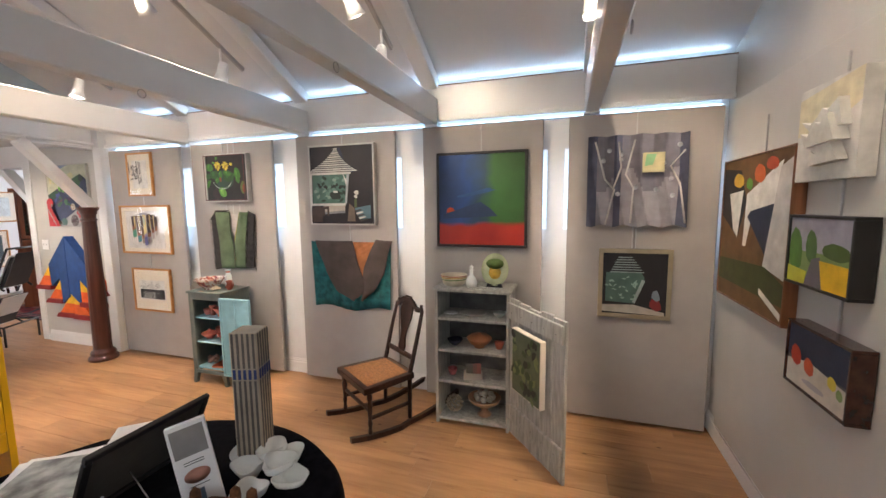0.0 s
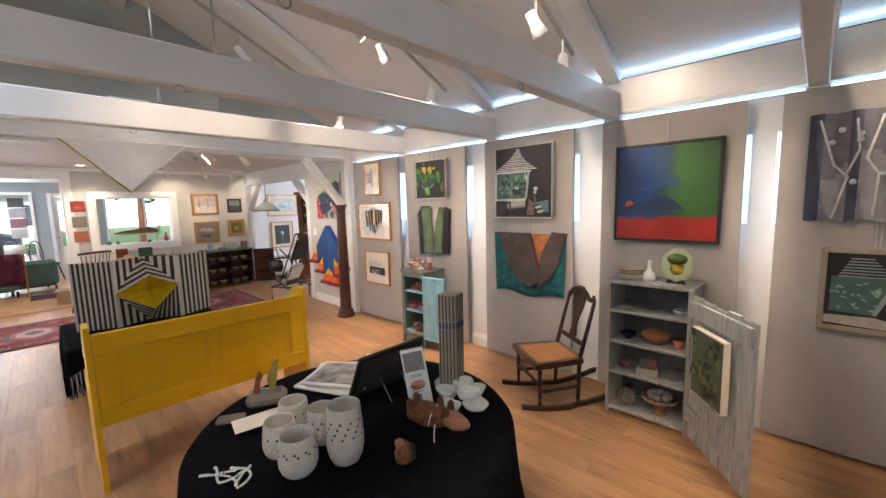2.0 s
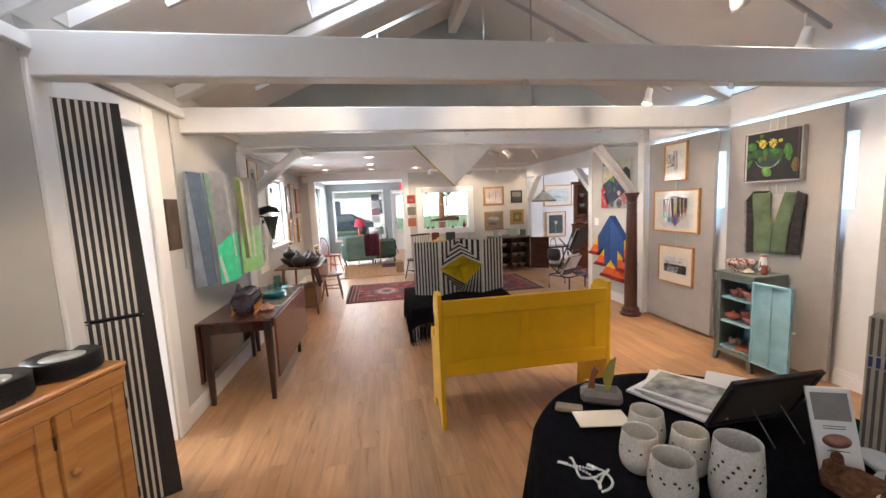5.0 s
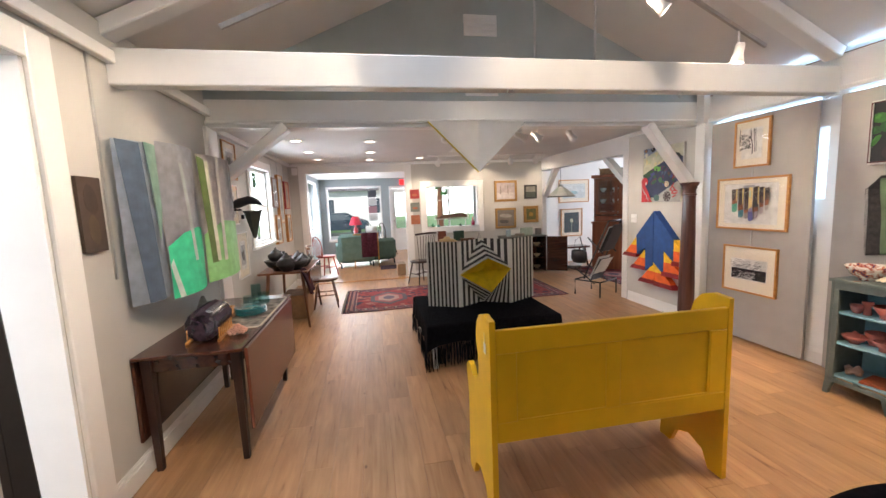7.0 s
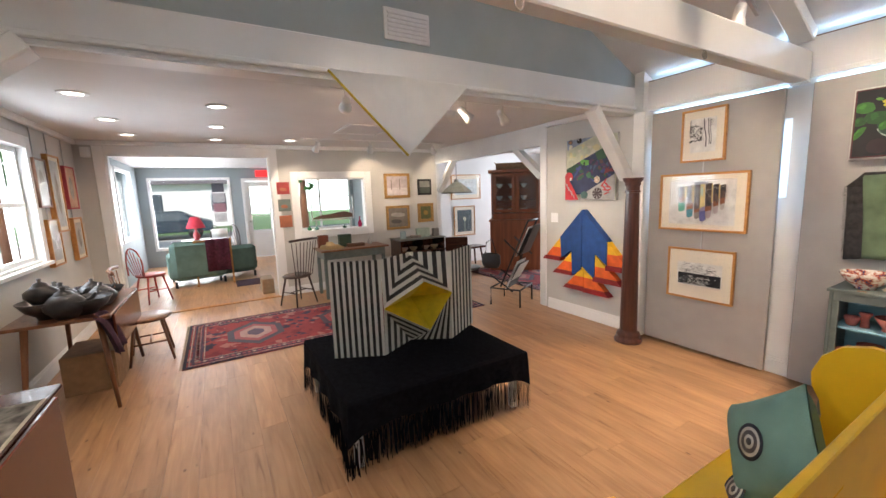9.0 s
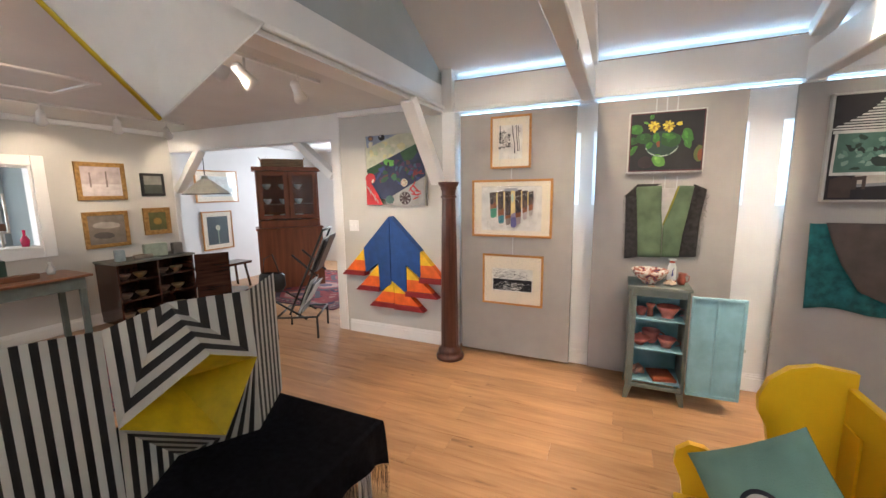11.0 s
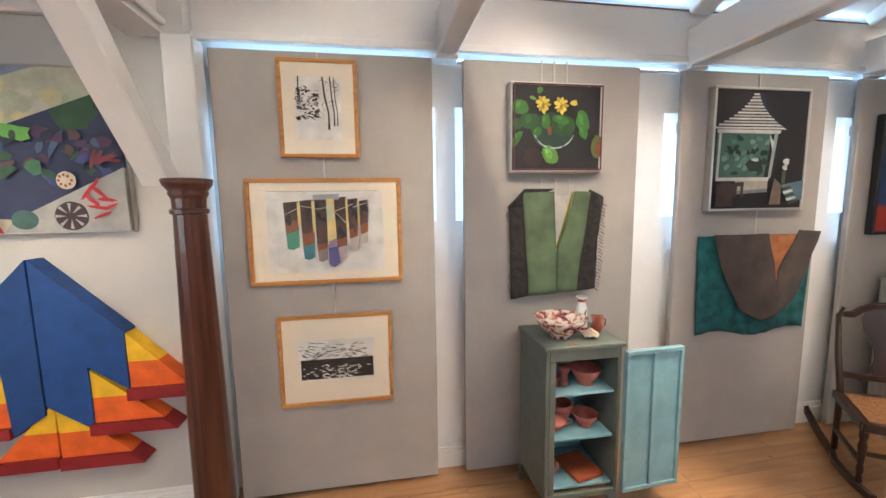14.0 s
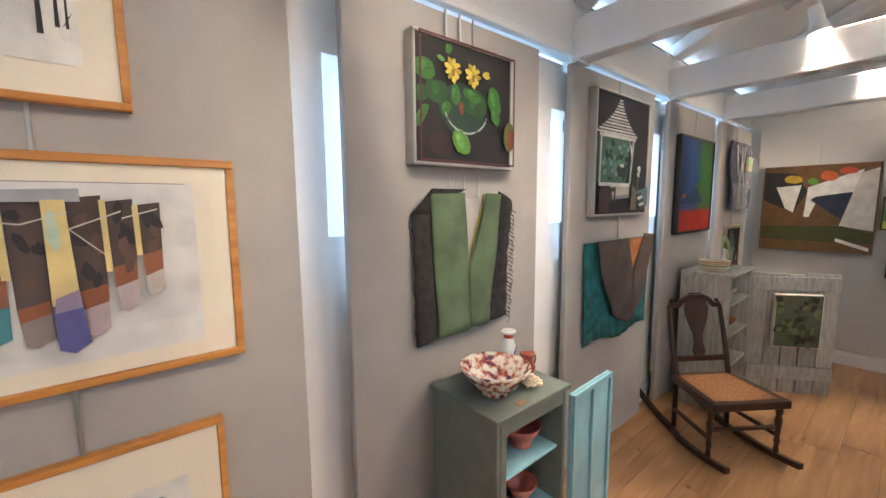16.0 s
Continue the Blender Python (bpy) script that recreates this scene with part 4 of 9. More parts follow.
sh += [((0.015, 0.03, 0.025), blob(0.42, 0.63, 0.09, 0.06, 12, 0, 0.2)), (WHT, blob(0.42, 0.585, 0.045, 0.014, 8, 0, 0.3)), (WHT, [(0.0, 0.335), (0.68, 0.335), (0.67, 0.365), (0.0, 0.365)]), (WHT, [(0.02, 0.36), (0.045, 0.36), (0.035, 0.76), (0.01, 0.76)]), ((0.35, 0.4, 0.42), [(0.61, 0.36), (0.65, 0.36), (0.60, 0.74), (0.57, 0.74)]), (WHT, [(0.55, 0.36), (0.61, 0.44), (0.60, 0.52)]), (WHT, [(0.01, 0.735), (0.58, 0.735), (0.58, 0.765), (0.01, 0.765)]),
       ((0.42, 0.38, 0.33), [(0.22, 0.765), (0.57, 0.765), (0.57, 0.83), (0.2, 0.85)]), ((0.20, 0.21, 0.22), [(0.2, 0.85), (0.57, 0.83), (0.57, 0.86), (0.2, 0.88)]), ((0.055, 0.035, 0.03), [(0.02, 0.8), (0.14, 0.76), (0.2, 0.8), (0.2, 0.98), (0.02, 0.98)]), ((0.055, 0.035, 0.03), [(0.2, 0.78), (0.31, 0.77), (0.31, 0.9), (0.28, 0.9), (0.28, 0.81), (0.24, 0.81), (0.24, 0.9), (0.2, 0.9)]),
       ((0.16, 0.12, 0.09), [(0.64, 0.74), (0.72, 0.8), (0.73, 0.97), (0.6, 0.97)]), ((0.10, 0.19, 0.23), [(0.72, 0.8), (0.97, 0.76), (0.97, 0.93), (0.80, 0.94)]), ((0.07, 0.10, 0.04), rect(0.72, 0.68, 0.76, 0.79)), (WHT, blob(0.755, 0.60, 0.04, 0.025, 8, 0, 0.3)), (WHT, blob(0.745, 0.65, 0.03, 0.022, 8, 0, 0.3))]
for k in range(5):
    sh.append((WHT if k % 2 else (0.05, 0.05, 0.05), [(0.72 + 0.02 * k, 0.83 + 0.03 * k), (0.82 + 0.02 * k, 0.81 + 0.03 * k), (0.84 + 0.02 * k, 0.825 + 0.03 * k), (0.74 + 0.02 * k, 0.85 + 0.03 * k)]))
picture("painting", "night painting of a white porch and window in brushed silver frame", (0.905, PY, 1.825), 0.645, 0.695, M_SILVER, 0.05, 0.014, 0, K, sh, hang=0.08)
# colour field painting: blended colours
M_FIELD = bpy.data.materials.new("colour_field")
M_FIELD.use_nodes = True
n, l = M_FIELD.node_tree.nodes, M_FIELD.node_tree.links
tc, sp, nz = n.new("ShaderNodeTexCoord"), n.new("ShaderNodeSeparateXYZ"), n.new("ShaderNodeTexNoise")
nz.inputs["Scale"].default_value, nz.inputs["Detail"].default_value = 3.5, 3
l.new(tc.outputs["Object"], nz.inputs["Vector"]), l.new(tc.outputs["Object"], sp.inputs[0])


def math_node(op, a, b):
    q = n.new("ShaderNodeMath")
    q.operation = op
    for i, v in enumerate((a, b)):
        if isinstance(v, (int, float)):
            q.inputs[i].default_value = v
        else:
            l.new(v, q.inputs[i])
    return q.outputs[0]


wx_ = math_node("ADD", sp.outputs[0], math_node("MULTIPLY", math_node("SUBTRACT", nz.outputs[0], 0.5), 0.5))
wz_ = math_node("ADD", sp.outputs[2], math_node("MULTIPLY", math_node("SUBTRACT", nz.outputs[0], 0.5), 0.12))


def ramp(inp, stops):
    r = n.new("ShaderNodeValToRGB")
    e = r.color_ramp.elements
    while len(e) < len(stops):
        e.new(0.5)
    for q, (p, c) in zip(e, stops):
        q.position, q.color = p, (*c, 1)
    l.new(inp, r.inputs[0])
    return r.outputs[0]


top = ramp(math_node("MULTIPLY", math_node("ADD", wx_, 0.36), 1.38), [(0.0, (0.008, 0.03, 0.09)), (0.33, (0.012, 0.06, 0.22)), (0.52, (0.015, 0.05, 0.09)), (0.66, (0.03, 0.12, 0.02)), (1.0, (0.015, 0.07, 0.01))])
mk = ramp(math_node("ADD", wz_, 0.7), [(0.50, (0, 0, 0)), (0.535, (1, 1, 1))])
mx = n.new("ShaderNodeMix")
mx.data_type = "RGBA"
l.new(mk, mx.inputs[0]), l.new(top, mx.inputs[7])
l.new(ramp(nz.outputs[0], [(0.3, (0.30, 0.012, 0.008)), (0.7, (0.42, 0.03, 0.012))]), mx.inputs[6])
l.new(mx.outputs[2], n["Principled BSDF"].inputs["Base Color"])
n["Principled BSDF"].inputs["Roughness"].default_value = 0.5
t = picture("painting", "blue and green colour field painting over red, in black frame", (2.135, PY, 1.68), 0.715, 0.74, M_BLACK, 0.045, 0.02, 0, (0.1, 0.1, 0.1), [(M_FIELD, rect(0, 0, 1, 1)), ((0.55, 0.07, 0.015), blob(0.14, 0.63, 0.05, 0.05, 16, 0, 0.02)), ((0.02, 0.08, 0.22), blob(0.45, 0.42, 0.22, 0.025, 12, -0.2, 0.3)), ((0.015, 0.04, 0.11), [(0.05, 0.66), (0.25, 0.6), (0.5, 0.52), (0.62, 0.6), (0.7, 0.68), (0.05, 0.71)])], hang=0.2)
# crumpled canvas
t = thing("canvas_relief", "crumpled blue-grey painted canvas with a small yellow square", "wall art", 3.225, PY, 1.785, group="")
bm = bmesh.new()
NU, NV = 40, 20
g1 = []
for i in range(NU + 1):
    for j in range(NV + 1):
        u, v = i / NU, j / NV
        f = abs(((u * 4.2 + 0.25 * math.sin(v * 3 + 1)) % 1) - 0.5) * 2
        y = -0.03 - 0.05 * f + 0.01 * math.sin(v * 5 + u * 9)
        z = (0.31 - 0.62 * v) + (0.018 * (1 - f) if j in (0, NV) else 0)
        g1.append(bm.verts.new((-0.315 + 0.63 * u, y, z)))
for i in range(NU):
    for j in range(NV):
        q = bm.faces.new((g1[i * (NV + 1) + j], g1[(i + 1) * (NV + 1) + j], g1[(i + 1) * (NV + 1) + j + 1], g1[i * (NV + 1) + j + 1]))
        u = (i + 0.5) / NU
        q.material_index = 1 if (u < 0.1 or 0.28 < u < 0.36 or u > 0.9) else (0 if j < 9 + 3 * math.sin(u * 12) else 2)
part("canvas", bm, [flat(0.17, 0.165, 0.2), flat(0.08, 0.09, 0.14), flat(0.3, 0.29, 0.32)], t)
for k, (pts) in enumerate([[(-0.27, 0.28), (-0.2, 0.02), (-0.14, -0.05), (-0.19, -0.29)], [(-0.02, 0.28), (-0.07, 0.05), (-0.02, -0.04), (-0.03, -0.28)], [(0.28, 0.2), (0.2, 0.1), (0.26, -0.02), (0.3, -0.28)], [(-0.12, 0.27), (-0.1, 0.1), (-0.15, -0.05)]]):
    tube("painted_line", t, flat(0.6, 0.6, 0.58), [(a, -0.085, b) for a, b in pts], 0.006)
for k in range(14):
    lathe("painted_spot", t, flat(0.55, 0.58, 0.62), [(0, 0), (0.016, 0.0005), (0, 0.001)], 10, at=(0, 0, 0)).matrix_local = pose(rg.uniform(-0.28, 0.28), -0.084, rg.uniform(-0.27, 0.27), 90)
prism("square", t, flat(0.55, 0.5, 0.28), [(0.03, 0.06), (0.16, 0.06), (0.16, 0.19), (0.03, 0.19)], 0.02, at=-0.085)
prism("green_mark", t, flat(0.25, 0.5, 0.25), [(0.04, 0.1), (0.09, 0.11), (0.11, 0.18), (0.05, 0.18)], 0.001, at=-0.1055)
box("hanging_rod", t, M_METAL, -0.004, 0.004, -0.012, -0.004, 0.28, 0.5, 0.001), box("hanging_rod", t, M_METAL, -0.004, 0.004, -0.012, -0.004, -0.46, -0.28, 0.001)
sh = [(K, rect(0, 0, 1, 1)), ((0.07, 0.13, 0.11), [(0.05, 0.32), (0.6, 0.3), (0.66, 0.4), (0.5, 0.82), (0.05, 0.8)]), ((0.3, 0.36, 0.35), [(0.48, 0.8), (0.62, 0.42), (0.67, 0.45), (0.52, 0.82)]), ((0.45, 0.42, 0.36), [(0, 0.86), (0.5, 0.84), (0.98, 0.95), (0.98, 1), (0, 0.97)]), ((0.22, 0.02, 0.02), blob(0.84, 0.82, 0.1, 0.1, 9, 0, 0.3)), ((0.2, 0.25, 0.28), blob(0.84, 0.68, 0.07, 0.08, 9, 0, 0.3))]
for k in range(7):
    sh.append(((0.24, 0.3, 0.3), [(0.24 - k * 0.02, 0.06 + k * 0.04), (0.46 + k * 0.03, 0.06 + k * 0.04), (0.47 + k * 0.03, 0.075 + k * 0.04), (0.23 - k * 0.02, 0.08 + k * 0.04)]))
for k in range(24):
    sh.append(((0.24, 0.36, 0.3), blob(rg.uniform(0.06, 0.55), rg.uniform(0.38, 0.78), 0.035, 0.014, 6, rg.uniform(-1, 1), 0.4, k)))
picture("painting", "dark painting of a house and garden in champagne frame", (3.245, PY, 1.07), 0.475, 0.5, mat("champagne_frame", (0.42, 0.36, 0.25), 0.4, 0.08, 12, 0.1, metal=0.5), 0.035, 0.03, 0, K, sh, hang=0.14)

# ---- garments hung on the wall ----


def cloth(name, parent, material, fn, nu, nv, thick=0.004):
    bm = bmesh.new()
    g = [[bm.verts.new(fn(i / nu, j / nv)) for j in range(nv + 1)] for i in range(nu + 1)]
    h = [[bm.verts.new(v.co + Vector((0, thick, 0))) for v in row] for row in g]
    for i in range(nu):
        for j in range(nv):
            bm.faces.new((g[i][j], g[i + 1][j], g[i + 1][j + 1], g[i][j + 1]))
            bm.faces.new((h[i][j + 1], h[i + 1][j + 1], h[i + 1][j], h[i][j]))
    for i in range(nu):
        bm.faces.new((g[i][0], h[i][0], h[i + 1][0], g[i + 1][0])), bm.faces.new((g[i][nv], g[i + 1][nv], h[i + 1][nv], h[i][nv]))
    for j in range(nv):
        bm.faces.new((g[0][j], g[0][j + 1], h[0][j + 1], h[0][j])), bm.faces.new((g[nu][j], h[nu][j], h[nu][j + 1], g[nu][j + 1]))
    return part(name, bm, material, parent, smooth=True)


M_FELT = mat("green_felted_cloth", (0.105, 0.155, 0.09), 0.95, 0.22, 7, 0.6, fine=200)
M_FELTD = mat("charcoal_gauze", (0.03, 0.027, 0.027), 0.95, 0.3, 30, 0.8, fine=300)
v_ = thing("vest", "green and charcoal woven vest with fringed edges, hung on the wall", "garment", -0.335, PY, 1.33)


def along(pts, v):
    """The point at v (0 to 1) of a line through evenly spaced points."""
    q = min(len(pts) - 1.0001, v * (len(pts) - 1))
    k = int(q)
    return Vector(pts[k]).lerp(Vector(pts[k + 1]), q - k)


def drape(name, parent, material, left, right, depth, nu, nv, thick=0.004):
    """A cloth between two edges given as (x, z) points from top to bottom; depth(u, v) is how far it stands out."""
    def fn(u, v):
        p = along(left, v).lerp(along(right, v), u)
        return (p.x, -depth(u, v), p.y)
    return cloth(name, parent, material, fn, nu, nv, thick)


drape("front_panel", v_, M_FELT, [(-0.198, 0.265), (-0.185, 0.1), (-0.17, -0.1), (-0.16, -0.29)], [(-0.02, 0.27), (-0.015, 0.1), (0.0, -0.05), (0.004, -0.285)], lambda u, v: 0.04 + 0.018 * math.sin(u * 3.1) + 0.004 * math.sin(v * 9 + u * 5), 12, 20)
drape("front_panel", v_, M_FELT, [(0.100, 0.27), (0.06, 0.12), (0.006, -0.04), (0.006, -0.28)], [(0.194, 0.265), (0.17, 0.1), (0.14, -0.1), (0.125, -0.28)], lambda u, v: 0.036 + 0.018 * math.sin(u * 3.1) + 0.004 * math.sin(v * 8 + u * 4), 12, 20)
drape("turned_edge", v_, flat(0.24, 0.22, 0.03, 0.9), [(0.085, 0.262), (0.045, 0.12), (0.0, -0.03)], [(0.102, 0.27), (0.062, 0.12), (0.008, -0.04)], lambda u, v: 0.030 - 0.006 * u, 2, 10, 0.002)
drape("shoulder_fold", v_, M_FELTD, [(-0.19, 0.285), (-0.23, 0.24), (-0.28, 0.19)], [(-0.02, 0.285), (-0.10, 0.25), (-0.19, 0.19)], lambda u, v: 0.045 - 0.01 * v, 6, 6)
for s, le, ri in ((-1, [(-0.27, 0.19), (-0.262, 0), (-0.255, -0.31)], [(-0.18, 0.22), (-0.17, 0), (-0.145, -0.29)]), (1, [(0.19, 0.28), (0.15, 0), (0.12, -0.28)], [(0.275, 0.24), (0.245, 0), (0.24, -0.27)])):
    drape("side_panel", v_, M_FELTD, le, ri, lambda u, v: 0.022 + 0.006 * abs(math.sin(v * 20)) + 0.008 * math.sin(u * 3), 6, 48)
    bm = bmesh.new()
    for k in range(26):
        z = 0.20 - k * 0.019
        x = s * (0.268 - 0.001 * k)
        a, b, c = Vector((x, -0.02, z)), Vector((x + s * rnd(0.012, 0.025), -0.03, z - 0.015)), Vector((x + s * rnd(0.0, 0.02), -0.025, z - rnd(0.035, 0.055)))
        for p, q in ((a, b), (b, c)):
            bm.faces.new([bm.verts.new(w) for w in (p, p + Vector((0, -0.003, 0.003)), q + Vector((0, -0.003, 0.003)), q)])
    part("fringe", bm, M_FELTD, v_)
box("lining", v_, flat(0.45, 0.42, 0.42), -0.14, 0.14, -0.015, -0.008, -0.05, 0.25, 0.002)
for k in (-0.08, 0.0, 0.08):
    box("hanging_rod", v_, M_METAL, k - 0.003, k + 0.003, -0.012, -0.006, 0.25, 0.34, 0.001)
M_TEAL = mat("teal_pleated_wool", (0.012, 0.12, 0.13), 0.9, 0.3, 20, 0.6, fine=200)
M_TAUPE = mat("taupe_wool", (0.085, 0.068, 0.062), 0.95, 0.15, 8, 0.6, fine=250)
s_ = thing("shawl", "taupe wool shawl with teal pleated back and orange lining", "garment", 0.955, PY, 1.03)
cloth("back_panel", s_, M_TEAL, lambda u, v: ((u - 0.5) * (0.80 - 0.04 * v), -0.02 - 0.008 * abs(math.sin(u * 26)), 0.30 - 0.60 * v + 0.02 * math.sin(u * 9) * v), 60, 8)
drape("left_drape", s_, M_TAUPE, [(-0.33, 0.31), (-0.29, 0.19), (-0.22, 0.02), (-0.12, -0.15), (0.04, -0.225)], [(0.045, 0.31), (0.085, 0.16), (0.125, 0.02), (0.16, -0.07), (0.17, -0.13)], lambda u, v: 0.058 + 0.02 * math.sin(u * 3.1) + 0.006 * math.sin(v * 13 + u * 4) * (0.4 + v), 18, 26)
drape("right_drape", s_, M_TAUPE, [(0.27, 0.325), (0.20, 0.2), (0.145, 0.08), (0.13, -0.03), (0.12, -0.2)], [(0.425, 0.315), (0.38, 0.2), (0.335, 0.02), (0.25, -0.12), (0.12, -0.225)], lambda u, v: 0.048 + 0.022 * math.sin(u * 3.0) + 0.005 * math.sin(v * 11), 16, 22)
drape("lining", s_, mat("orange_lining", (0.42, 0.16, 0.06), 0.9, 0.15, 20, 0.5), [(0.03, 0.30), (0.07, 0.15), (0.12, 0.0)], [(0.29, 0.30), (0.20, 0.15), (0.13, 0.0)], lambda u, v: 0.034 + 0.008 * abs(math.sin((u * 0.6 + v * 1.4) * 16)), 30, 24)
box("hanging_rod", s_, M_METAL, -0.004, 0.004, -0.012, -0.006, 0.28, 0.45, 0.001)

# ---- wall stub: painting, arrow relief, switch ----
sh = [((0.55, 0.56, 0.42), rect(0, 0, 1, 1)), ((0.28, 0.34, 0.46), [(0, 0), (0.55, 0), (0.3, 0.08), (0.02, 0.17)])]
for k in range(22):
    sh.append((((0.64, 0.60, 0.34), (0.50, 0.54, 0.40), (0.62, 0.6, 0.48), (0.46, 0.52, 0.34))[k % 4], blob(rg.uniform(0.05, 0.75), rg.uniform(0.1, 0.3), rg.uniform(0.03, 0.08), rg.uniform(0.02, 0.05), 9, rg.uniform(-1, 1), 0.3, k)))
sh += [((0.025, 0.035, 0.09), [(0.01, 0.48), (0.86, 0.15), (1, 0.24), (1, 0.60), (0.36, 0.92), (0.1, 0.9)]), ((0.02, 0.07, 0.03), [(0.01, 0.48), (0.3, 0.37), (0.34, 0.46), (0.06, 0.58)]), ((0.03, 0.09, 0.04), [(0.6, 0.26), (0.86, 0.15), (0.93, 0.2), (0.8, 0.36), (0.66, 0.38)])]
for k in range(46):
    sh.append((((0.04, 0.06, 0.2), (0.03, 0.09, 0.05), (0.07, 0.03, 0.09), (0.02, 0.03, 0.06), (0.05, 0.09, 0.16), (0.10, 0.05, 0.05))[k % 6], blob(rg.uniform(0.22, 0.92), rg.uniform(0.38, 0.68), rg.uniform(0.02, 0.08), rg.uniform(0.015, 0.04), 7, rg.uniform(-1, 1), 0.4, k)))
GRY, RDD = (0.36, 0.37, 0.36), (0.50, 0.03, 0.04)
sh += [((0.14, 0.42, 0.08), blob(0.42, 0.39, 0.09, 0.05, 11, 0.1, 0.25)), ((0.025, 0.04, 0.03), blob(0.41, 0.41, 0.02, 0.03, 8)), ((0.05, 0.16, 0.08), blob(0.5, 0.6, 0.05, 0.045, 8, 0, 0.3)), ((0.02, 0.035, 0.03), blob(0.92, 0.22, 0.055, 0.055, 16, 0, 0.03)),
       (GRY, [(1, 0.60), (1, 1), (0.30, 1), (0.36, 0.92)]), (RDD, [(0.01, 0.58), (0.1, 0.68), (0.2, 0.82), (0.3, 1), (0.01, 1)]), (RDD, blob(0.09, 0.61, 0.09, 0.075, 14, 0, 0.04)), ((0.6, 0.5, 0.45), blob(0.13, 0.65, 0.02, 0.03, 8, 0.5)),
       ((0.60, 0.55, 0.42), blob(0.67, 0.68, 0.055, 0.055, 16, 0, 0.02)), ((0.05, 0.12, 0.11), blob(0.42, 0.92, 0.075, 0.06, 16, 0, 0.02)), ((0.05, 0.03, 0.035), blob(0.68, 0.90, 0.095, 0.09, 20, 0, 0.02)), ((0.16, 0.14, 0.16), blob(0.12, 0.04, 0.05, 0.04, 12, 0, 0.05)), ((0.4, 0.2, 0.1), blob(0.12, 0.045, 0.025, 0.022, 8)), (K, blob(0.31, 0.035, 0.055, 0.045, 14, 0, 0.04)), ((0.4, 0.4, 0.42), blob(0.29, 0.02, 0.02, 0.016, 8))]
for k in range(8):
    a = k * math.pi / 4
    sh.append((GRY, [(0.68 + 0.02 * math.cos(a), 0.90 + 0.02 * math.sin(a)), (0.68 + 0.085 * math.cos(a - 0.12), 0.90 + 0.08 * math.sin(a - 0.12)), (0.68 + 0.085 * math.cos(a + 0.12), 0.90 + 0.08 * math.sin(a + 0.12))]))
    sh.append(((0.35, 0.08, 0.05), blob(0.67 + 0.033 * math.cos(a), 0.68 + 0.033 * math.sin(a), 0.009, 0.009, 6)))
    sh.append((GRY, blob(0.04 + 0.026 * k, 0.74 + 0.03 * k, 0.045, 0.007, 6, 1.0 + 0.3 * (k % 3), 0.3, k)))
    sh.append((RDD, blob(0.78 + 0.028 * (k % 4) + 0.05 * (k > 3), 0.76 + 0.045 * (k % 4) - 0.05 * (k > 3), 0.06, 0.012, 7, (-0.9, 0.7, 0.1, -0.4)[k % 4], 0.3, k)))
for k in range(5):
    sh.append(((0.20, 0.03, 0.04), blob(0.84 + 0.03 * k, 0.56 - 0.02 * (k % 2), 0.07, 0.012, 6, -1.3 + 0.35 * k, 0.3, k)))
picture("painting", "square abstract painting with green, navy and red shapes", (-2.74, 2.94, 1.795), 0.71, 0.72, M_SILVER, 0.035, 0.008, 0, W_, sh)
BL, YE, OR, RD = flat(0.008, 0.05, 0.20), flat(0.85, 0.5, 0.015), flat(0.78, 0.13, 0.015), flat(0.25, 0.012, 0.015)
ar = thing("arrow_relief", "blue, yellow, orange and red arrow-shaped painted wall relief", "wall art", 0, 0, 0)


def ax(px, py):
    return (-3.413 + (px - 303) * 0.00447, 1.328 - (py - 405) * 0.00431)


def tri(l_, r_, base, top_, cut, name):
    """One stepped triangle: yellow top, orange middle, red foot."""
    (lx, rx), tx = (l_, r_), top_[0]
    ty = top_[1]

    def at_y(y):
        k = (y - ty) / (base - ty)
        return tx + (lx - tx) * k, tx + (rx - tx) * k
    hh = base - ty
    for nm, m_, a, b in (("yellow_band", YE, 0, 0.45), ("orange_band", OR, 0.45, 0.83), ("red_band", RD, 0.83, 1.0)):
        (a0, a1), (b0, b1) = at_y(ty + hh * a), at_y(ty + hh * b)
        if cut:
            a0, b0 = (max(a0, cut[0]), max(b0, cut[0])) if cut[0] else (a0, b0)
            a1, b1 = (min(a1, cut[1]), min(b1, cut[1])) if cut[1] else (a1, b1)
        pts = [ax(a0, ty + hh * a), ax(a1, ty + hh * a), ax(b1, ty + hh * b), ax(b0, ty + hh * b)]
        if a1 - a0 < 1:
            pts = pts[1:]
        prism(nm, ar, m_, pts, 0.08 + 0.02 * (nm == "red_band"), at=2.938)


prism("blue_half", ar, BL, [ax(441, 405), ax(441, 570), ax(411, 590), ax(408, 520), ax(372, 545), ax(368, 484)], 0.09, at=2.938)
prism("blue_half", ar, flat(0.01, 0.06, 0.24), [ax(443, 405), ax(519, 484), ax(519, 548), ax(483, 520), ax(483, 590), ax(443, 560)], 0.09, at=2.938)
tri(303, 369, 555, (369, 484), (0, 369), "l")
tri(517, 585, 560, (517, 484), (517, 0), "r")
tri(342, 410, 592, (408, 522), (0, 410), "l2")
tri(480, 562, 596, (480, 522), (480, 0), "r2")
tri(380, 447, 630, (447, 558), (0, 447), "l3")
tri(449, 527, 632, (449, 558), (449, 0), "r3")
sw = thing("light_switch", "white double light switch plate", "switch", -3.30, 2.94, 1.215)
box("plate", sw, M_TRIM, -0.06, 0.06, -0.008, 0, -0.06, 0.06, 0.002)
for k in (-0.025, 0.025):
    box("toggle", sw, M_TRIM, k - 0.006, k + 0.006, -0.018, -0.008, -0.012, 0.014, 0.001)

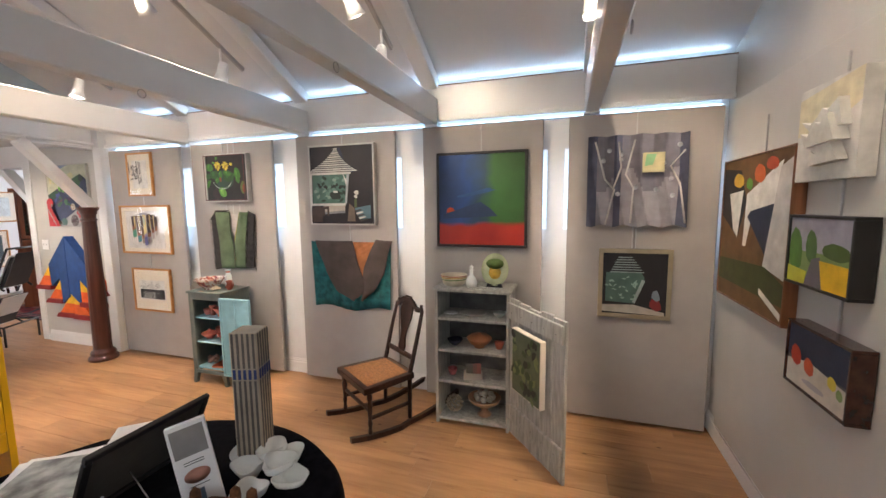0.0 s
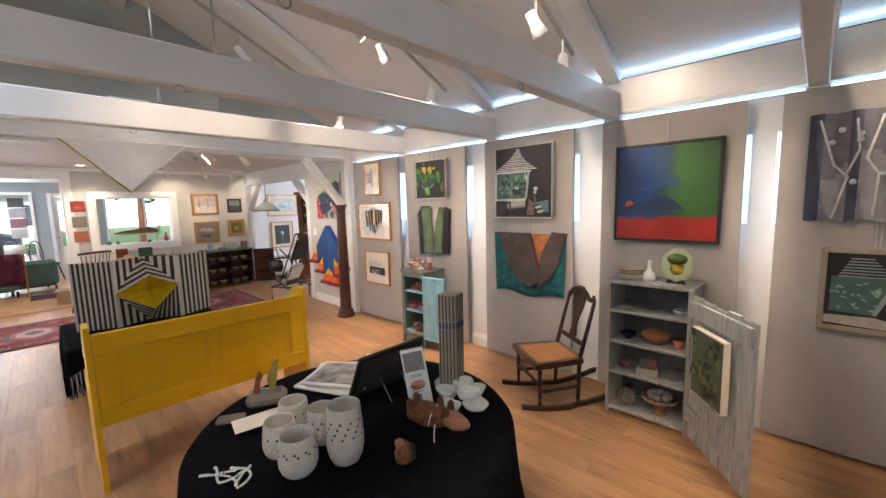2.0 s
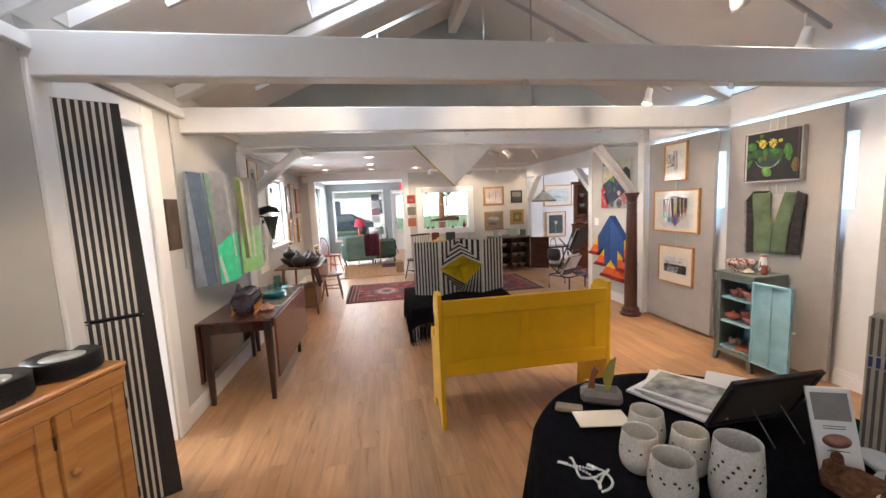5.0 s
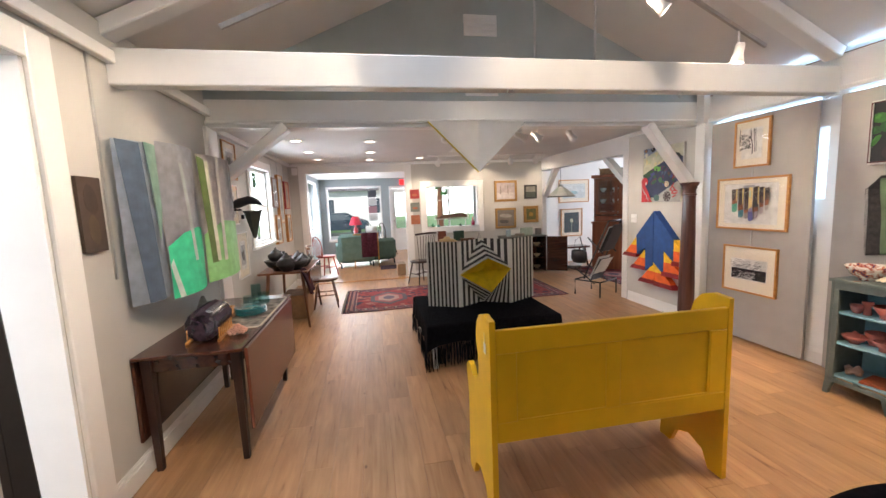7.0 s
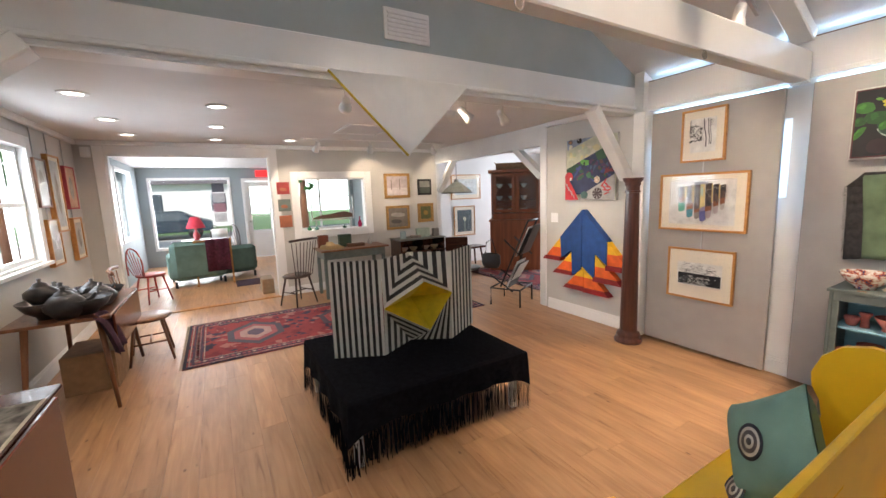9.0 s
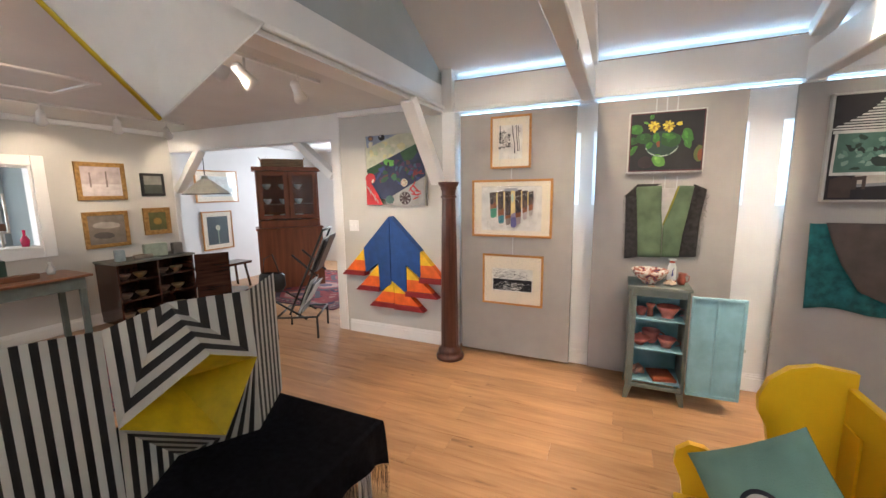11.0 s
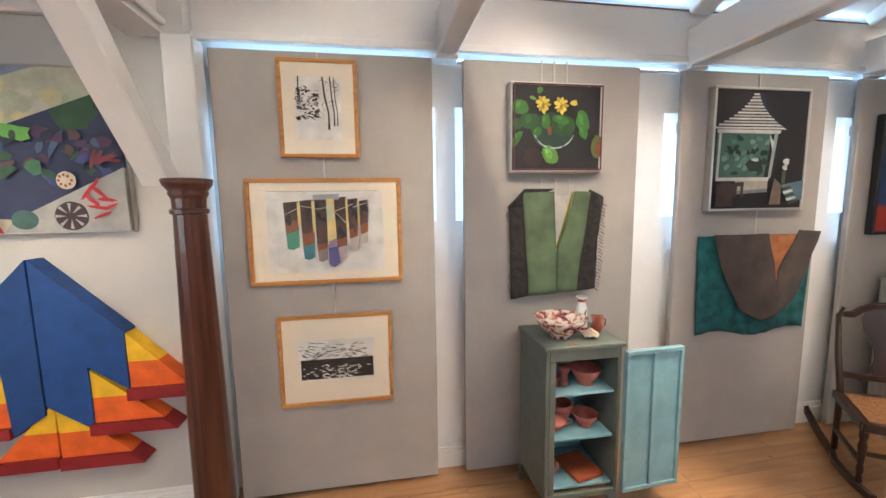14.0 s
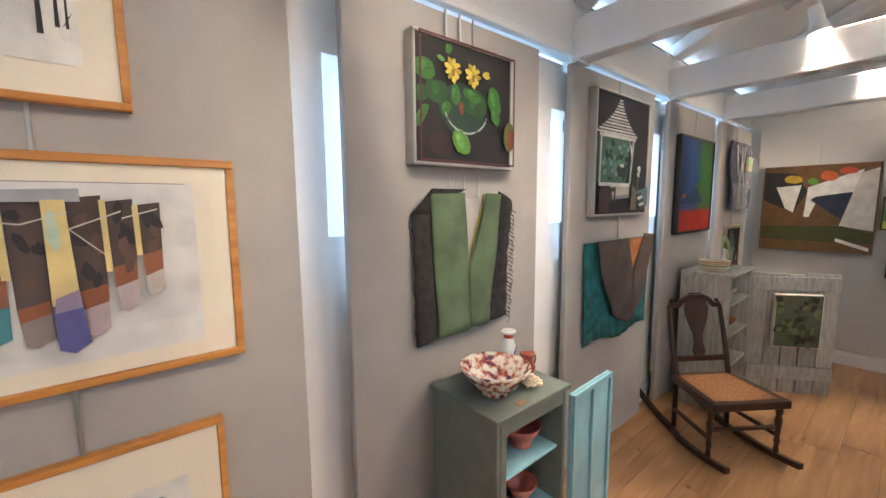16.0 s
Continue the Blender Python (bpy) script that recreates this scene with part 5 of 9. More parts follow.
# ---- turned column ----
c = thing("column", "tall dark mahogany turned column standing on the floor", "column", -2.06, 2.70, 0)
lathe("base", c, M_COLW, [(0, 0), (0.13, 0), (0.135, 0.02), (0.125, 0.045), (0.105, 0.055), (0.115, 0.075), (0.105, 0.1), (0.085, 0.115), (0.083, 0.13)], 28)
lathe("shaft", c, M_COLW, [(0.083, 0.13), (0.08, 0.5), (0.071, 1.1), (0.062, 1.5), (0.062, 1.515), (0.072, 1.52), (0.072, 1.535), (0.062, 1.54), (0.064, 1.58)], 16, smooth=False)
lathe("capital", c, M_COLW, [(0.064, 1.58), (0.075, 1.6), (0.07, 1.61), (0.09, 1.635), (0.095, 1.655), (0.09, 1.66), (0, 1.66)], 28)

# ---- green cabinet ----
cb = thing("cabinet", "small grey-green metal cabinet with one light blue door open", "cabinet", -0.545, 2.54, 0)
w, d, h = 0.385, 0.335, 0.86
for nm, b in (("side_panel", (0, 0.018, 0, d, 0.10, h)), ("side_panel", (w - 0.018, w, 0, d, 0.10, h)), ("top_panel", (-0.012, w + 0.012, -0.012, d, h, h + 0.02))):
    box(nm, cb, M_GREENG, *b)
box("back_panel", cb, M_LBLUE, 0.019, w - 0.019, d - 0.012, d, 0.14, h, 0)
box("face_rail", cb, M_GREENG, 0.019, w - 0.019, 0, 0.02, h - 0.055, h - 0.001), box("face_rail", cb, M_GREENG, 0.019, w - 0.019, 0, 0.02, 0.10, 0.13)
box("face_stile", cb, M_GREENG, 0.019, 0.05, 0, 0.02, 0.131, h - 0.056)
for z in (0.14, 0.39, 0.62):
    box("shelf", cb, M_LBLUE, 0.02, w - 0.02, 0.022, d - 0.014, z, z + 0.012, 0.002)
for xx in (0, w - 0.05):
    for yy in (0.0, d - 0.04):
        s = 1 if xx == 0 else -1
        prism("foot", cb, M_GREENG, [(xx + (0 if s > 0 else 0.05), 0.099), (xx + (0.05 if s > 0 else 0), 0.099), (xx + (0.02 if s > 0 else 0.03), 0.0), (xx + (-0.01 if s > 0 else 0.06), 0.0)], 0.03, at=yy + 0.03)
dd = new("door")
dd.parent, dd.matrix_local = cb, pose(w + 0.003, -0.003, 0, 0, 0, 3)
box("leaf", dd, M_LBLUE, 0.003, 0.32, -0.018, 0, 0.12, h - 0.02, 0.004)
for b in ((0.003, 0.32, 0.12, 0.14), (0.003, 0.32, h - 0.04, h - 0.02), (0.003, 0.02, 0.14, h - 0.04), (0.30, 0.32, 0.14, h - 0.04), (0.15, 0.17, 0.14, h - 0.04)):
    box("rim", dd, M_LBLUE, b[0], b[1], -0.03, -0.0185, b[2], b[3], 0.002)
lathe("knob", dd, M_SILVER, [(0, 0), (0.008, 0.004), (0.012, 0.018), (0, 0.024)], 12, at=(0.331, 0.0, 0.47))

# things in and on the cabinet
cup_p = [(0.0, 0.002), (0.026, 0.0), (0.03, 0.006), (0.042, 0.04), (0.045, 0.065), (0.042, 0.065), (0.038, 0.04), (0.026, 0.01), (0, 0.01)]


def cup(name, label, x, y, z, m_, k=1.0, cat="cup", handle=True, grp="", rz=0, prof=None, hname="handle"):
    t = thing(name, label, cat, x, y, z, rz, grp)
    pr = prof or cup_p
    lathe("body", t, m_, [(a * k, b * k) for a, b in pr], 20)
    if handle:
        R = max(a for a, b in pr) * k
        H_ = max(b for a, b in pr) * k
        tube(hname, t, m_, [(R * 0.9 + R * 0.55 * math.sin(q), 0, H_ * 0.55 + H_ * 0.32 * math.cos(q)) for q in [i * math.pi / 8 for i in range(9)]], 0.004 * k)
    return t


CX, CY = -0.545, 2.54
boat_p = [(0, 0), (0.045, 0), (0.047, 0.008), (0.04, 0.014), (0.062, 0.045), (0.084, 0.088), (0.081, 0.089), (0.056, 0.047), (0.03, 0.02), (0, 0.018)]
bowl_p = [(0, 0.0), (0.04, 0.0), (0.042, 0.012), (0.075, 0.035), (0.1, 0.075), (0.097, 0.076), (0.07, 0.04), (0.04, 0.018), (0, 0.016)]
for (x, z, nm, k, pr) in [(0.09, 0.632, "cup", 0.9, cup_p), (0.15, 0.632, "vase", 1.2, [(0, 0), (0.02, 0), (0.015, 0.05), (0.028, 0.075), (0.024, 0.08), (0, 0.08)]), (0.265, 0.632, "gravy_boat", 0.95, boat_p), (0.09, 0.402, "sugar_bowl", 0.75, bowl_p), (0.27, 0.402, "gravy_boat", 0.78, boat_p), (0.17, 0.402, "cup", 1.45, cup_p)]:
    c = cup(nm, "pink glazed pottery %s on a blue cabinet shelf" % nm.replace("_", " "), CX + x, CY + (0.12 if nm != "cup" or k < 1 else 0.2), z, M_PINKC, k, "pottery", nm != "vase", "pink pottery in the cabinet", 0, pr)
    if nm == "sugar_bowl":
        lathe("lid", c, M_PINKC, [(0.07, 0.055), (0.05, 0.07), (0.015, 0.078), (0.012, 0.09), (0, 0.094)], 16)
    tagged(c, category="pottery")
t = thing("book", "orange-red illustrated book lying on the cabinet's bottom shelf", "book", CX + 0.25, CY + 0.14, 0.153, 12)
box("cover", t, flat(0.35, 0.08, 0.03), -0.08, 0.08, -0.1, 0.1, 0, 0.02, 0.002), box("page_block", t, M_PAPER, -0.076, 0.081, -0.096, 0.096, 0.003, 0.017, 0)
t = thing("ornament", "pink and white shell ornament on the bottom shelf", "ornament", CX + 0.09, CY + 0.14, 0.153)
for k in range(9):
    lathe("lobe", t, flat(0.5, 0.28, 0.22), [(0, 0), (0.02, 0.008), (0.022, 0.03), (0, 0.05)], 8, at=(0.03 * math.cos(k * 0.7), 0.03 * math.sin(k * 0.7), 0.012 * (k % 3)))
# bowl with red pattern
t = thing("bowl", "white porcelain bowl with orange-red and blue pattern", "bowl", CX + 0.13, CY + 0.13, h + 0.021)
M_IMARI = mat("imari_pattern", (0.7, 0.68, 0.62), 0.15, 0, 38, coat=0.4)
e = [q for q in M_IMARI.node_tree.nodes if q.type == "VALTORGB"][0].color_ramp
e.elements[0].position, e.elements[0].color = 0.42, (0.38, 0.07, 0.02, 1)
e.elements[1].position, e.elements[1].color = 0.56, (0.70, 0.66, 0.6, 1)
q = e.elements.new(0.36)
q.color = (0.04, 0.06, 0.14, 1)
lathe("body", t, M_IMARI, [(0, 0.002), (0.05, 0.0), (0.05, 0.012), (0.09, 0.040), (0.116, 0.08), (0.128, 0.102), (0.123, 0.103), (0.085, 0.048), (0.04, 0.018), (0, 0.016)], 48, wob=lambda a, z: 1 + 0.02 * math.cos(a * 12) * (z > 0.06))
t = thing("vase", "slim white vase with red bands and blue iris", "vase", CX + 0.28, CY + 0.2, h + 0.021)
lathe("body", t, M_GLAZE, [(0, 0), (0.03, 0), (0.032, 0.01), (0.029, 0.12), (0.018, 0.15), (0.017, 0.165), (0.03, 0.175), (0.028, 0.18), (0, 0.17)], 20)
lathe("band", t, flat(0.45, 0.08, 0.04, 0.2), [(0.0175, 0.15), (0.0182, 0.151), (0.0178, 0.166), (0.0172, 0.167)], 20), lathe("band", t, flat(0.45, 0.08, 0.04, 0.2), [(0.0318, 0.008), (0.0327, 0.009), (0.0322, 0.02), (0.0316, 0.021)], 20)
prism("iris", t, flat(0.08, 0.1, 0.3), [(-0.006, 0.05), (0.0, 0.1), (0.012, 0.12), (0.004, 0.09), (0.008, 0.06)], 0.002, at=-0.0305)
t = thing("pitcher", "small brown-red pottery pitcher", "pitcher", CX + 0.34, CY + 0.15, h + 0.021)
lathe("body", t, flat(0.30, 0.08, 0.05, 0.3), [(0, 0), (0.02, 0), (0.032, 0.03), (0.022, 0.06), (0.028, 0.085), (0.025, 0.086), (0, 0.05)], 16, wob=lambda a, z: 1 + 0.3 * (z > 0.07) * math.cos(a * 3))
tube("handle", t, flat(0.30, 0.08, 0.05, 0.3), [(0.028, 0, 0.07), (0.048, 0, 0.065), (0.045, 0, 0.035), (0.03, 0, 0.02)], 0.004)
t = thing("coral", "cream coral-like rosette ornament", "ornament", CX + 0.26, CY + 0.07, h + 0.021)
for k in range(26):
    a = k * 2.4
    r = 0.007 * math.sqrt(k)
    lathe("petal", t, flat(0.66, 0.55, 0.42), [(0, 0), (0.009, 0.006), (0.012, 0.014), (0.004, 0.012), (0, 0.01)], 6, at=(r * math.cos(a), r * math.sin(a), 0.035 - r * 0.7))
t = thing("card", "small brown price card on the cabinet", "card", CX + 0.14, CY + 0.02, h + 0.0205, 8)
box("card", t, flat(0.3, 0.15, 0.08), -0.02, 0.02, -0.012, 0.012, 0, 0.002, 0)

# ---- weathered shelf ----
sf = thing("shelf_unit", "weathered grey wooden shelf unit with its plank door open", "shelf", 1.865, 2.55, 0)
w, d, h = 0.55, 0.32, 1.02
box("side_panel", sf, M_WEATH, 0, 0.022, 0, d, 0, h), box("side_panel", sf, M_WEATH, w - 0.022, w, 0, d, 0, h)
box("back_panel", sf, M_WEATH_SHADED, 0.023, w - 0.023, d - 0.015, d, 0.02, h, 0)
box("top_panel", sf, M_WEATH, -0.015, w + 0.015, -0.015, d, h, h + 0.02)
for z in (0.03, 0.32, 0.56, 0.80):
    box("shelf", sf, M_WEATH, 0.023, w - 0.023, 0.003, d - 0.017, z, z + 0.02)
dw = 0.60
dd = new("door")
dd.parent, dd.matrix_local = sf, pose(w + 0.003, 0.0, 0, 0, 0, -51.5)
for k in range(5):
    box("plank", dd, M_WEATH, 0.003 + k * dw / 5, -0.004 + (k + 1) * dw / 5, 0, 0.02, 0.02 + 0.006 * (k % 2), 1.0 - 0.008 * (k % 3), 0.003)
for z in (0.86, 0.14):
    box("batten", dd, M_WEATH, 0.0, dw - 0.01, -0.022, -0.001, z, z + 0.11, 0.004)
    for k in range(5):
        lathe("nail", dd, M_BLACK, [(0, 0), (0.004, 0.001), (0, 0.002)], 8).matrix_local = pose(0.06 + k * 0.12, -0.0225, z + 0.05, 90)
t = thing("painting", "small landscape painting in cream frame, hung on the door", "painting", 1.865 + w + 0.003, 2.55, 0, -51.5)
box("canvas_edge", t, M_MAT, 0.14, 0.46, -0.065, -0.028, 0.42, 0.84, 0.002)
bm = bmesh.new()
cube(bm, 0.147, 0.453, -0.0665, -0.0655, 0.427, 0.833, 0)
for k in range(40):
    pts = [(0.3 + (u - 0.5) * 0.28, 0.63 + (v - 0.5) * 0.38) for u, v in blob(rg.random(), rg.random(), 0.1, 0.06, 7, rg.uniform(-1, 1), 0.3, k)]
    poly(bm, pts, 0.0005, "y", -0.0666 - 0.00005 * k, 1 + k % 3)
part("artwork", bm, [flat(0.10, 0.12, 0.07), flat(0.05, 0.08, 0.03), flat(0.16, 0.2, 0.08), flat(0.03, 0.03, 0.02)], t)
SX, SYY = 1.865, 2.55
t = thing("bowl", "cream bowl with green and red stripes on the shelf top", "bowl", SX + 0.11, SYY + 0.14, h + 0.021)
lathe("body", t, flat(0.62, 0.56, 0.42, 0.3), [(0, 0), (0.07, 0), (0.085, 0.02), (0.1, 0.08), (0.095, 0.08), (0.08, 0.025), (0, 0.01)], 32)
for z, cc in ((0.045, (0.08, 0.2, 0.05)), (0.06, (0.5, 0.3, 0.06)), (0.072, (0.4, 0.08, 0.04))):
    lathe("stripe", t, flat(*cc, 0.3), [(0.0925 + (z - 0.04) * 0.19, z), (0.0945 + (z - 0.04) * 0.19, z + 0.004), (0.0935 + (z - 0.04) * 0.19, z + 0.007)], 32)
t = thing("decanter", "white frosted glass decanter with stopper", "decanter", SX + 0.25, SYY + 0.12, h + 0.021)
lathe("body", t, M_GLAZE, [(0, 0), (0.04, 0), (0.045, 0.03), (0.035, 0.06), (0.014, 0.085), (0.013, 0.12), (0.02, 0.125), (0, 0.126)], 20), lathe("stopper", t, M_GLAZE, [(0, 0.127), (0.01, 0.127), (0.016, 0.145), (0, 0.16)], 12)
t = thing("plate", "painted oval plate with a yellow figure on a stand", "plate", SX + 0.42, SYY + 0.16, h + 0.021)
o = lathe("dish", t, flat(0.45, 0.5, 0.3, 0.25), [(0, 0), (0.05, 0), (0.1, 0.012), (0.1, 0.017), (0.06, 0.008), (0, 0.006)], 32, scale=(1, 1.2))
o.matrix_local = pose(0, 0, 0.125, 78)
o = lathe("motif", t, flat(0.65, 0.42, 0.06, 0.3), [(0, 0), (0.04, 0.001), (0.045, 0.002), (0, 0.003)], 12, scale=(1, 1.1))
o.matrix_local = pose(0, -0.012, 0.105, 78)
o = lathe("motif", t, flat(0.15, 0.24, 0.06, 0.3), [(0, 0), (0.055, 0.0006), (0, 0.001)], 14, scale=(1.2, 0.7))
o.matrix_local = pose(0, -0.011, 0.17, 78)
prism("stand", t, M_BLACK, [(-0.06, 0), (0.06, 0), (0.05, 0.03), (0, 0.015), (-0.05, 0.03)], 0.02, at=-0.02), beam("stand_arm", t, M_BLACK, (0, -0.03, 0.01), (0, 0.06, 0.02), 0.06, 0.012)
t = thing("necklace", "white bead necklace lying on the shelf top", "necklace", SX + 0.34, SYY + 0.05, h + 0.024)
for k in range(46):
    a = k * 2 * math.pi / 46
    lathe("bead", t, M_GLAZE, [(0, -0.004), (0.004, 0), (0, 0.004)], 6, at=(0.08 * math.cos(a) + 0.02 * math.cos(3 * a), 0.04 * math.sin(a) + 0.01 * math.sin(4 * a), 0))
tray_p = [(0, 0), (0.05, 0), (0.07, 0.012), (0.067, 0.014), (0.045, 0.005), (0, 0.005)]
for x, z, nm, lab, m_, k, pr in [(0.09, 0.821, "dish", "small white oval dish on the top shelf", M_GLAZE, 0.8, tray_p), (0.26, 0.821, "tray", "long silver tray on the top shelf", M_SILVER, 1.5, tray_p), (0.46, 0.821, "bowl", "small footed celadon bowl", flat(0.4, 0.45, 0.4, 0.3), 0.5, bowl_p),
     (0.12, 0.581, "bowl", "low dark glass bowl on the shelf", flat(0.03, 0.03, 0.05, 0.15), 0.6, bowl_p), (0.31, 0.581, "bowl", "brown woven wooden bowl with lid", flat(0.3, 0.12, 0.05, 0.6), 0.95, bowl_p), (0.46, 0.581, "ornament", "red and green striped ornament", flat(0.4, 0.1, 0.06, 0.3), 0.8, cup_p),
     (0.10, 0.341, "ornament", "small red and white glass ornament", flat(0.35, 0.1, 0.1, 0.2), 0.8, cup_p), (0.44, 0.341, "dish", "small silver dish on the shelf", M_SILVER, 0.8, tray_p), (0.35, 0.051, "compote", "footed copper bowl filled with glass baubles", flat(0.25, 0.14, 0.08, 0.3), 1.0, [(0, 0), (0.05, 0), (0.055, 0.01), (0.03, 0.03), (0.03, 0.07), (0.05, 0.09), (0.11, 0.11), (0.125, 0.14), (0.12, 0.14), (0.1, 0.115), (0, 0.1)])]:
    t = thing(nm, lab, "tableware", SX + x, SYY + 0.12, z, group="")
    lathe("body", t, m_, [(a * k, b * k) for a, b in pr], 24, scale=(1.0, 0.75) if pr is tray_p else (1, 1))
    if "lid" in lab:
        lathe("lid", t, m_, [(0.098 * k, 0.077 * k), (0.07, 0.09), (0.02, 0.1), (0.01, 0.11), (0, 0.112)], 20)
    if nm == "compote":
        for q in range(9):
            lathe("bauble", t, M_SILVER, [(0, -0.025), (0.018, -0.018), (0.025, 0), (0.018, 0.018), (0, 0.025)], 12, at=(0.06 * math.cos(q * 0.8) * (q > 0), 0.06 * math.sin(q * 0.8) * (q > 0), 0.145 + 0.02 * (q == 0)))
t = thing("card_holder", "brass letter rack holding cards on the shelf", "rack", SX + 0.27, SYY + 0.08, 0.341, 10)
box("plate", t, M_SILVER, -0.07, 0.07, -0.02, -0.015, 0, 0.05), box("plate", t, M_SILVER, -0.07, 0.07, 0.015, 0.02, 0, 0.06)
box("foot", t, M_SILVER, -0.07, 0.07, -0.0145, 0.0145, 0, 0.004, 0)
for k in range(3):
    box("card", t, flat(0.15 + 0.1 * k, 0.14, 0.12), -0.05 + 0.03 * k, 0.0 + 0.03 * k, -0.01 + 0.008 * k, -0.007 + 0.008 * k, 0.005, 0.12, 0)
t = thing("basket_ball", "round shell-covered ornament on the bottom shelf", "ornament", SX + 0.12, SYY + 0.1, 0.051)
for k in range(60):
    b = 1 - 2 * (k + 0.5) / 60
    a = k * 2.39996
    q = math.sqrt(1 - b * b)
    lathe("shell", t, flat(0.42, 0.35, 0.26), [(0, -0.012), (0.013, 0), (0, 0.012)], 6, at=(0.058 * q * math.cos(a), 0.058 * q * math.sin(a), 0.071 + 0.058 * b))

# ---- rocking chair: local -y is the front ----
rc = thing("rocking_chair", "dark mahogany rocking chair with a woven cane seat", "chair", 1.43, 2.44, 0, -35)
M_CANE = mat("woven_cane", (0.30, 0.14, 0.055), 0.6, 0.25, 60, 0.8, fine=180)
SH = 0.39
for s in (-1, 1):
    pts = [(s * (0.22 if q < 0.5 else 0.20), -0.32 + 0.95 * q, 0.02 + 0.30 * (q - 0.42) ** 2) for q in [i / 12 for i in range(13)]]
    bm = bmesh.new()
    rs = []
    for p in pts:
        rs.append([bm.verts.new((p[0] + a, p[1], p[2] + b - 0.0)) for a, b in ((-0.014, -0.018), (0.014, -0.018), (0.014, 0.018), (-0.014, 0.018))])
    for p, q in zip(rs, rs[1:]):
        for i in range(4):
            bm.faces.new((p[i], p[(i + 1) % 4], q[(i + 1) % 4], q[i]))
    bm.faces.new(rs[0][::-1]), bm.faces.new(rs[-1])
    part("rocker", bm, M_DARKW, rc)
    lathe("front_leg", rc, M_DARKW, [(0.012, 0), (0.016, 0.03), (0.011, 0.06), (0.017, 0.09), (0.012, 0.12), (0.02, 0.22), (0.013, 0.25), (0.02, 0.27), (0.018, SH - 0.075)], 12, at=(s * 0.215, -0.17, 0.045))
    tube("back_post", rc, M_DARKW, [(s * 0.19, 0.17, 0.05), (s * 0.185, 0.18, SH), (s * 0.19, 0.24, 0.62), (s * 0.185, 0.30, 0.84), (s * 0.16, 0.31, 0.885)], [0.016, 0.018, 0.016, 0.014, 0.012])
    beam("stretcher", rc, M_DARKW, (s * 0.213, -0.16, 0.17), (s * 0.192, 0.17, 0.17), 0.02, 0.022)
    beam("side_rail", rc, M_DARKW, (s * 0.222, -0.195, SH - 0.01), (s * 0.19, 0.2, SH - 0.01), 0.045, 0.045)
beam("front_rail", rc, M_DARKW, (-0.24, -0.195, SH - 0.01), (0.24, -0.195, SH - 0.01), 0.045, 0.045, up=(0, 0, 1))
beam("back_rail", rc, M_DARKW, (-0.17, 0.19, SH - 0.01), (0.17, 0.19, SH - 0.01), 0.04, 0.045)
beam("stretcher", rc, M_DARKW, (-0.205, -0.165, 0.22), (0.205, -0.165, 0.22), 0.02, 0.02)
prism("cane_seat", rc, M_CANE, [(-0.2, -0.175), (0.2, -0.175), (0.17, 0.172), (-0.17, 0.172)], 0.006, "z", SH + 0.012)
beam("lower_back_rail", rc, M_DARKW, (-0.18, 0.215, 0.50), (0.18, 0.215, 0.50), 0.02, 0.035)
bm = bmesh.new()
poly(bm, [(-0.17, 0.865), (-0.12, 0.865), (-0.085, 0.90), (-0.04, 0.925), (0.04, 0.925), (0.085, 0.90), (0.12, 0.865), (0.17, 0.865), (0.17, 0.895), (0.13, 0.9), (0.09, 0.935), (0.045, 0.955), (-0.045, 0.955), (-0.09, 0.935), (-0.13, 0.9), (-0.17, 0.895)], 0.022)
o = part("crest_rail", bm, M_DARKW, rc)
o.matrix_local = pose(0, 0.30, -0.03, 0)
bm = bmesh.new()
poly(bm, [(-0.03, 0.0), (0.03, 0.0), (0.045, 0.05), (0.03, 0.1), (0.035, 0.16), (0.075, 0.27), (0.085, 0.34), (0.06, 0.40), (0.04, 0.44), (-0.04, 0.44), (-0.06, 0.40), (-0.085, 0.34), (-0.075, 0.27), (-0.035, 0.16), (-0.03, 0.1), (-0.045, 0.05)], 0.012)
o = part("back_splat", bm, M_DARKW, rc)
o.matrix_local = pose(0, 0.225, 0.50, -11)

# ---- pictures on the east wall ----


def epic(name, label, y, z, w, h, fm, depth, fw, sh, ground, hang=0.2):
    return picture(name, label, (EX - 0.03, y, z), w, h, fm, depth, fw, 0, ground, sh, rz=-90, hang=hang)


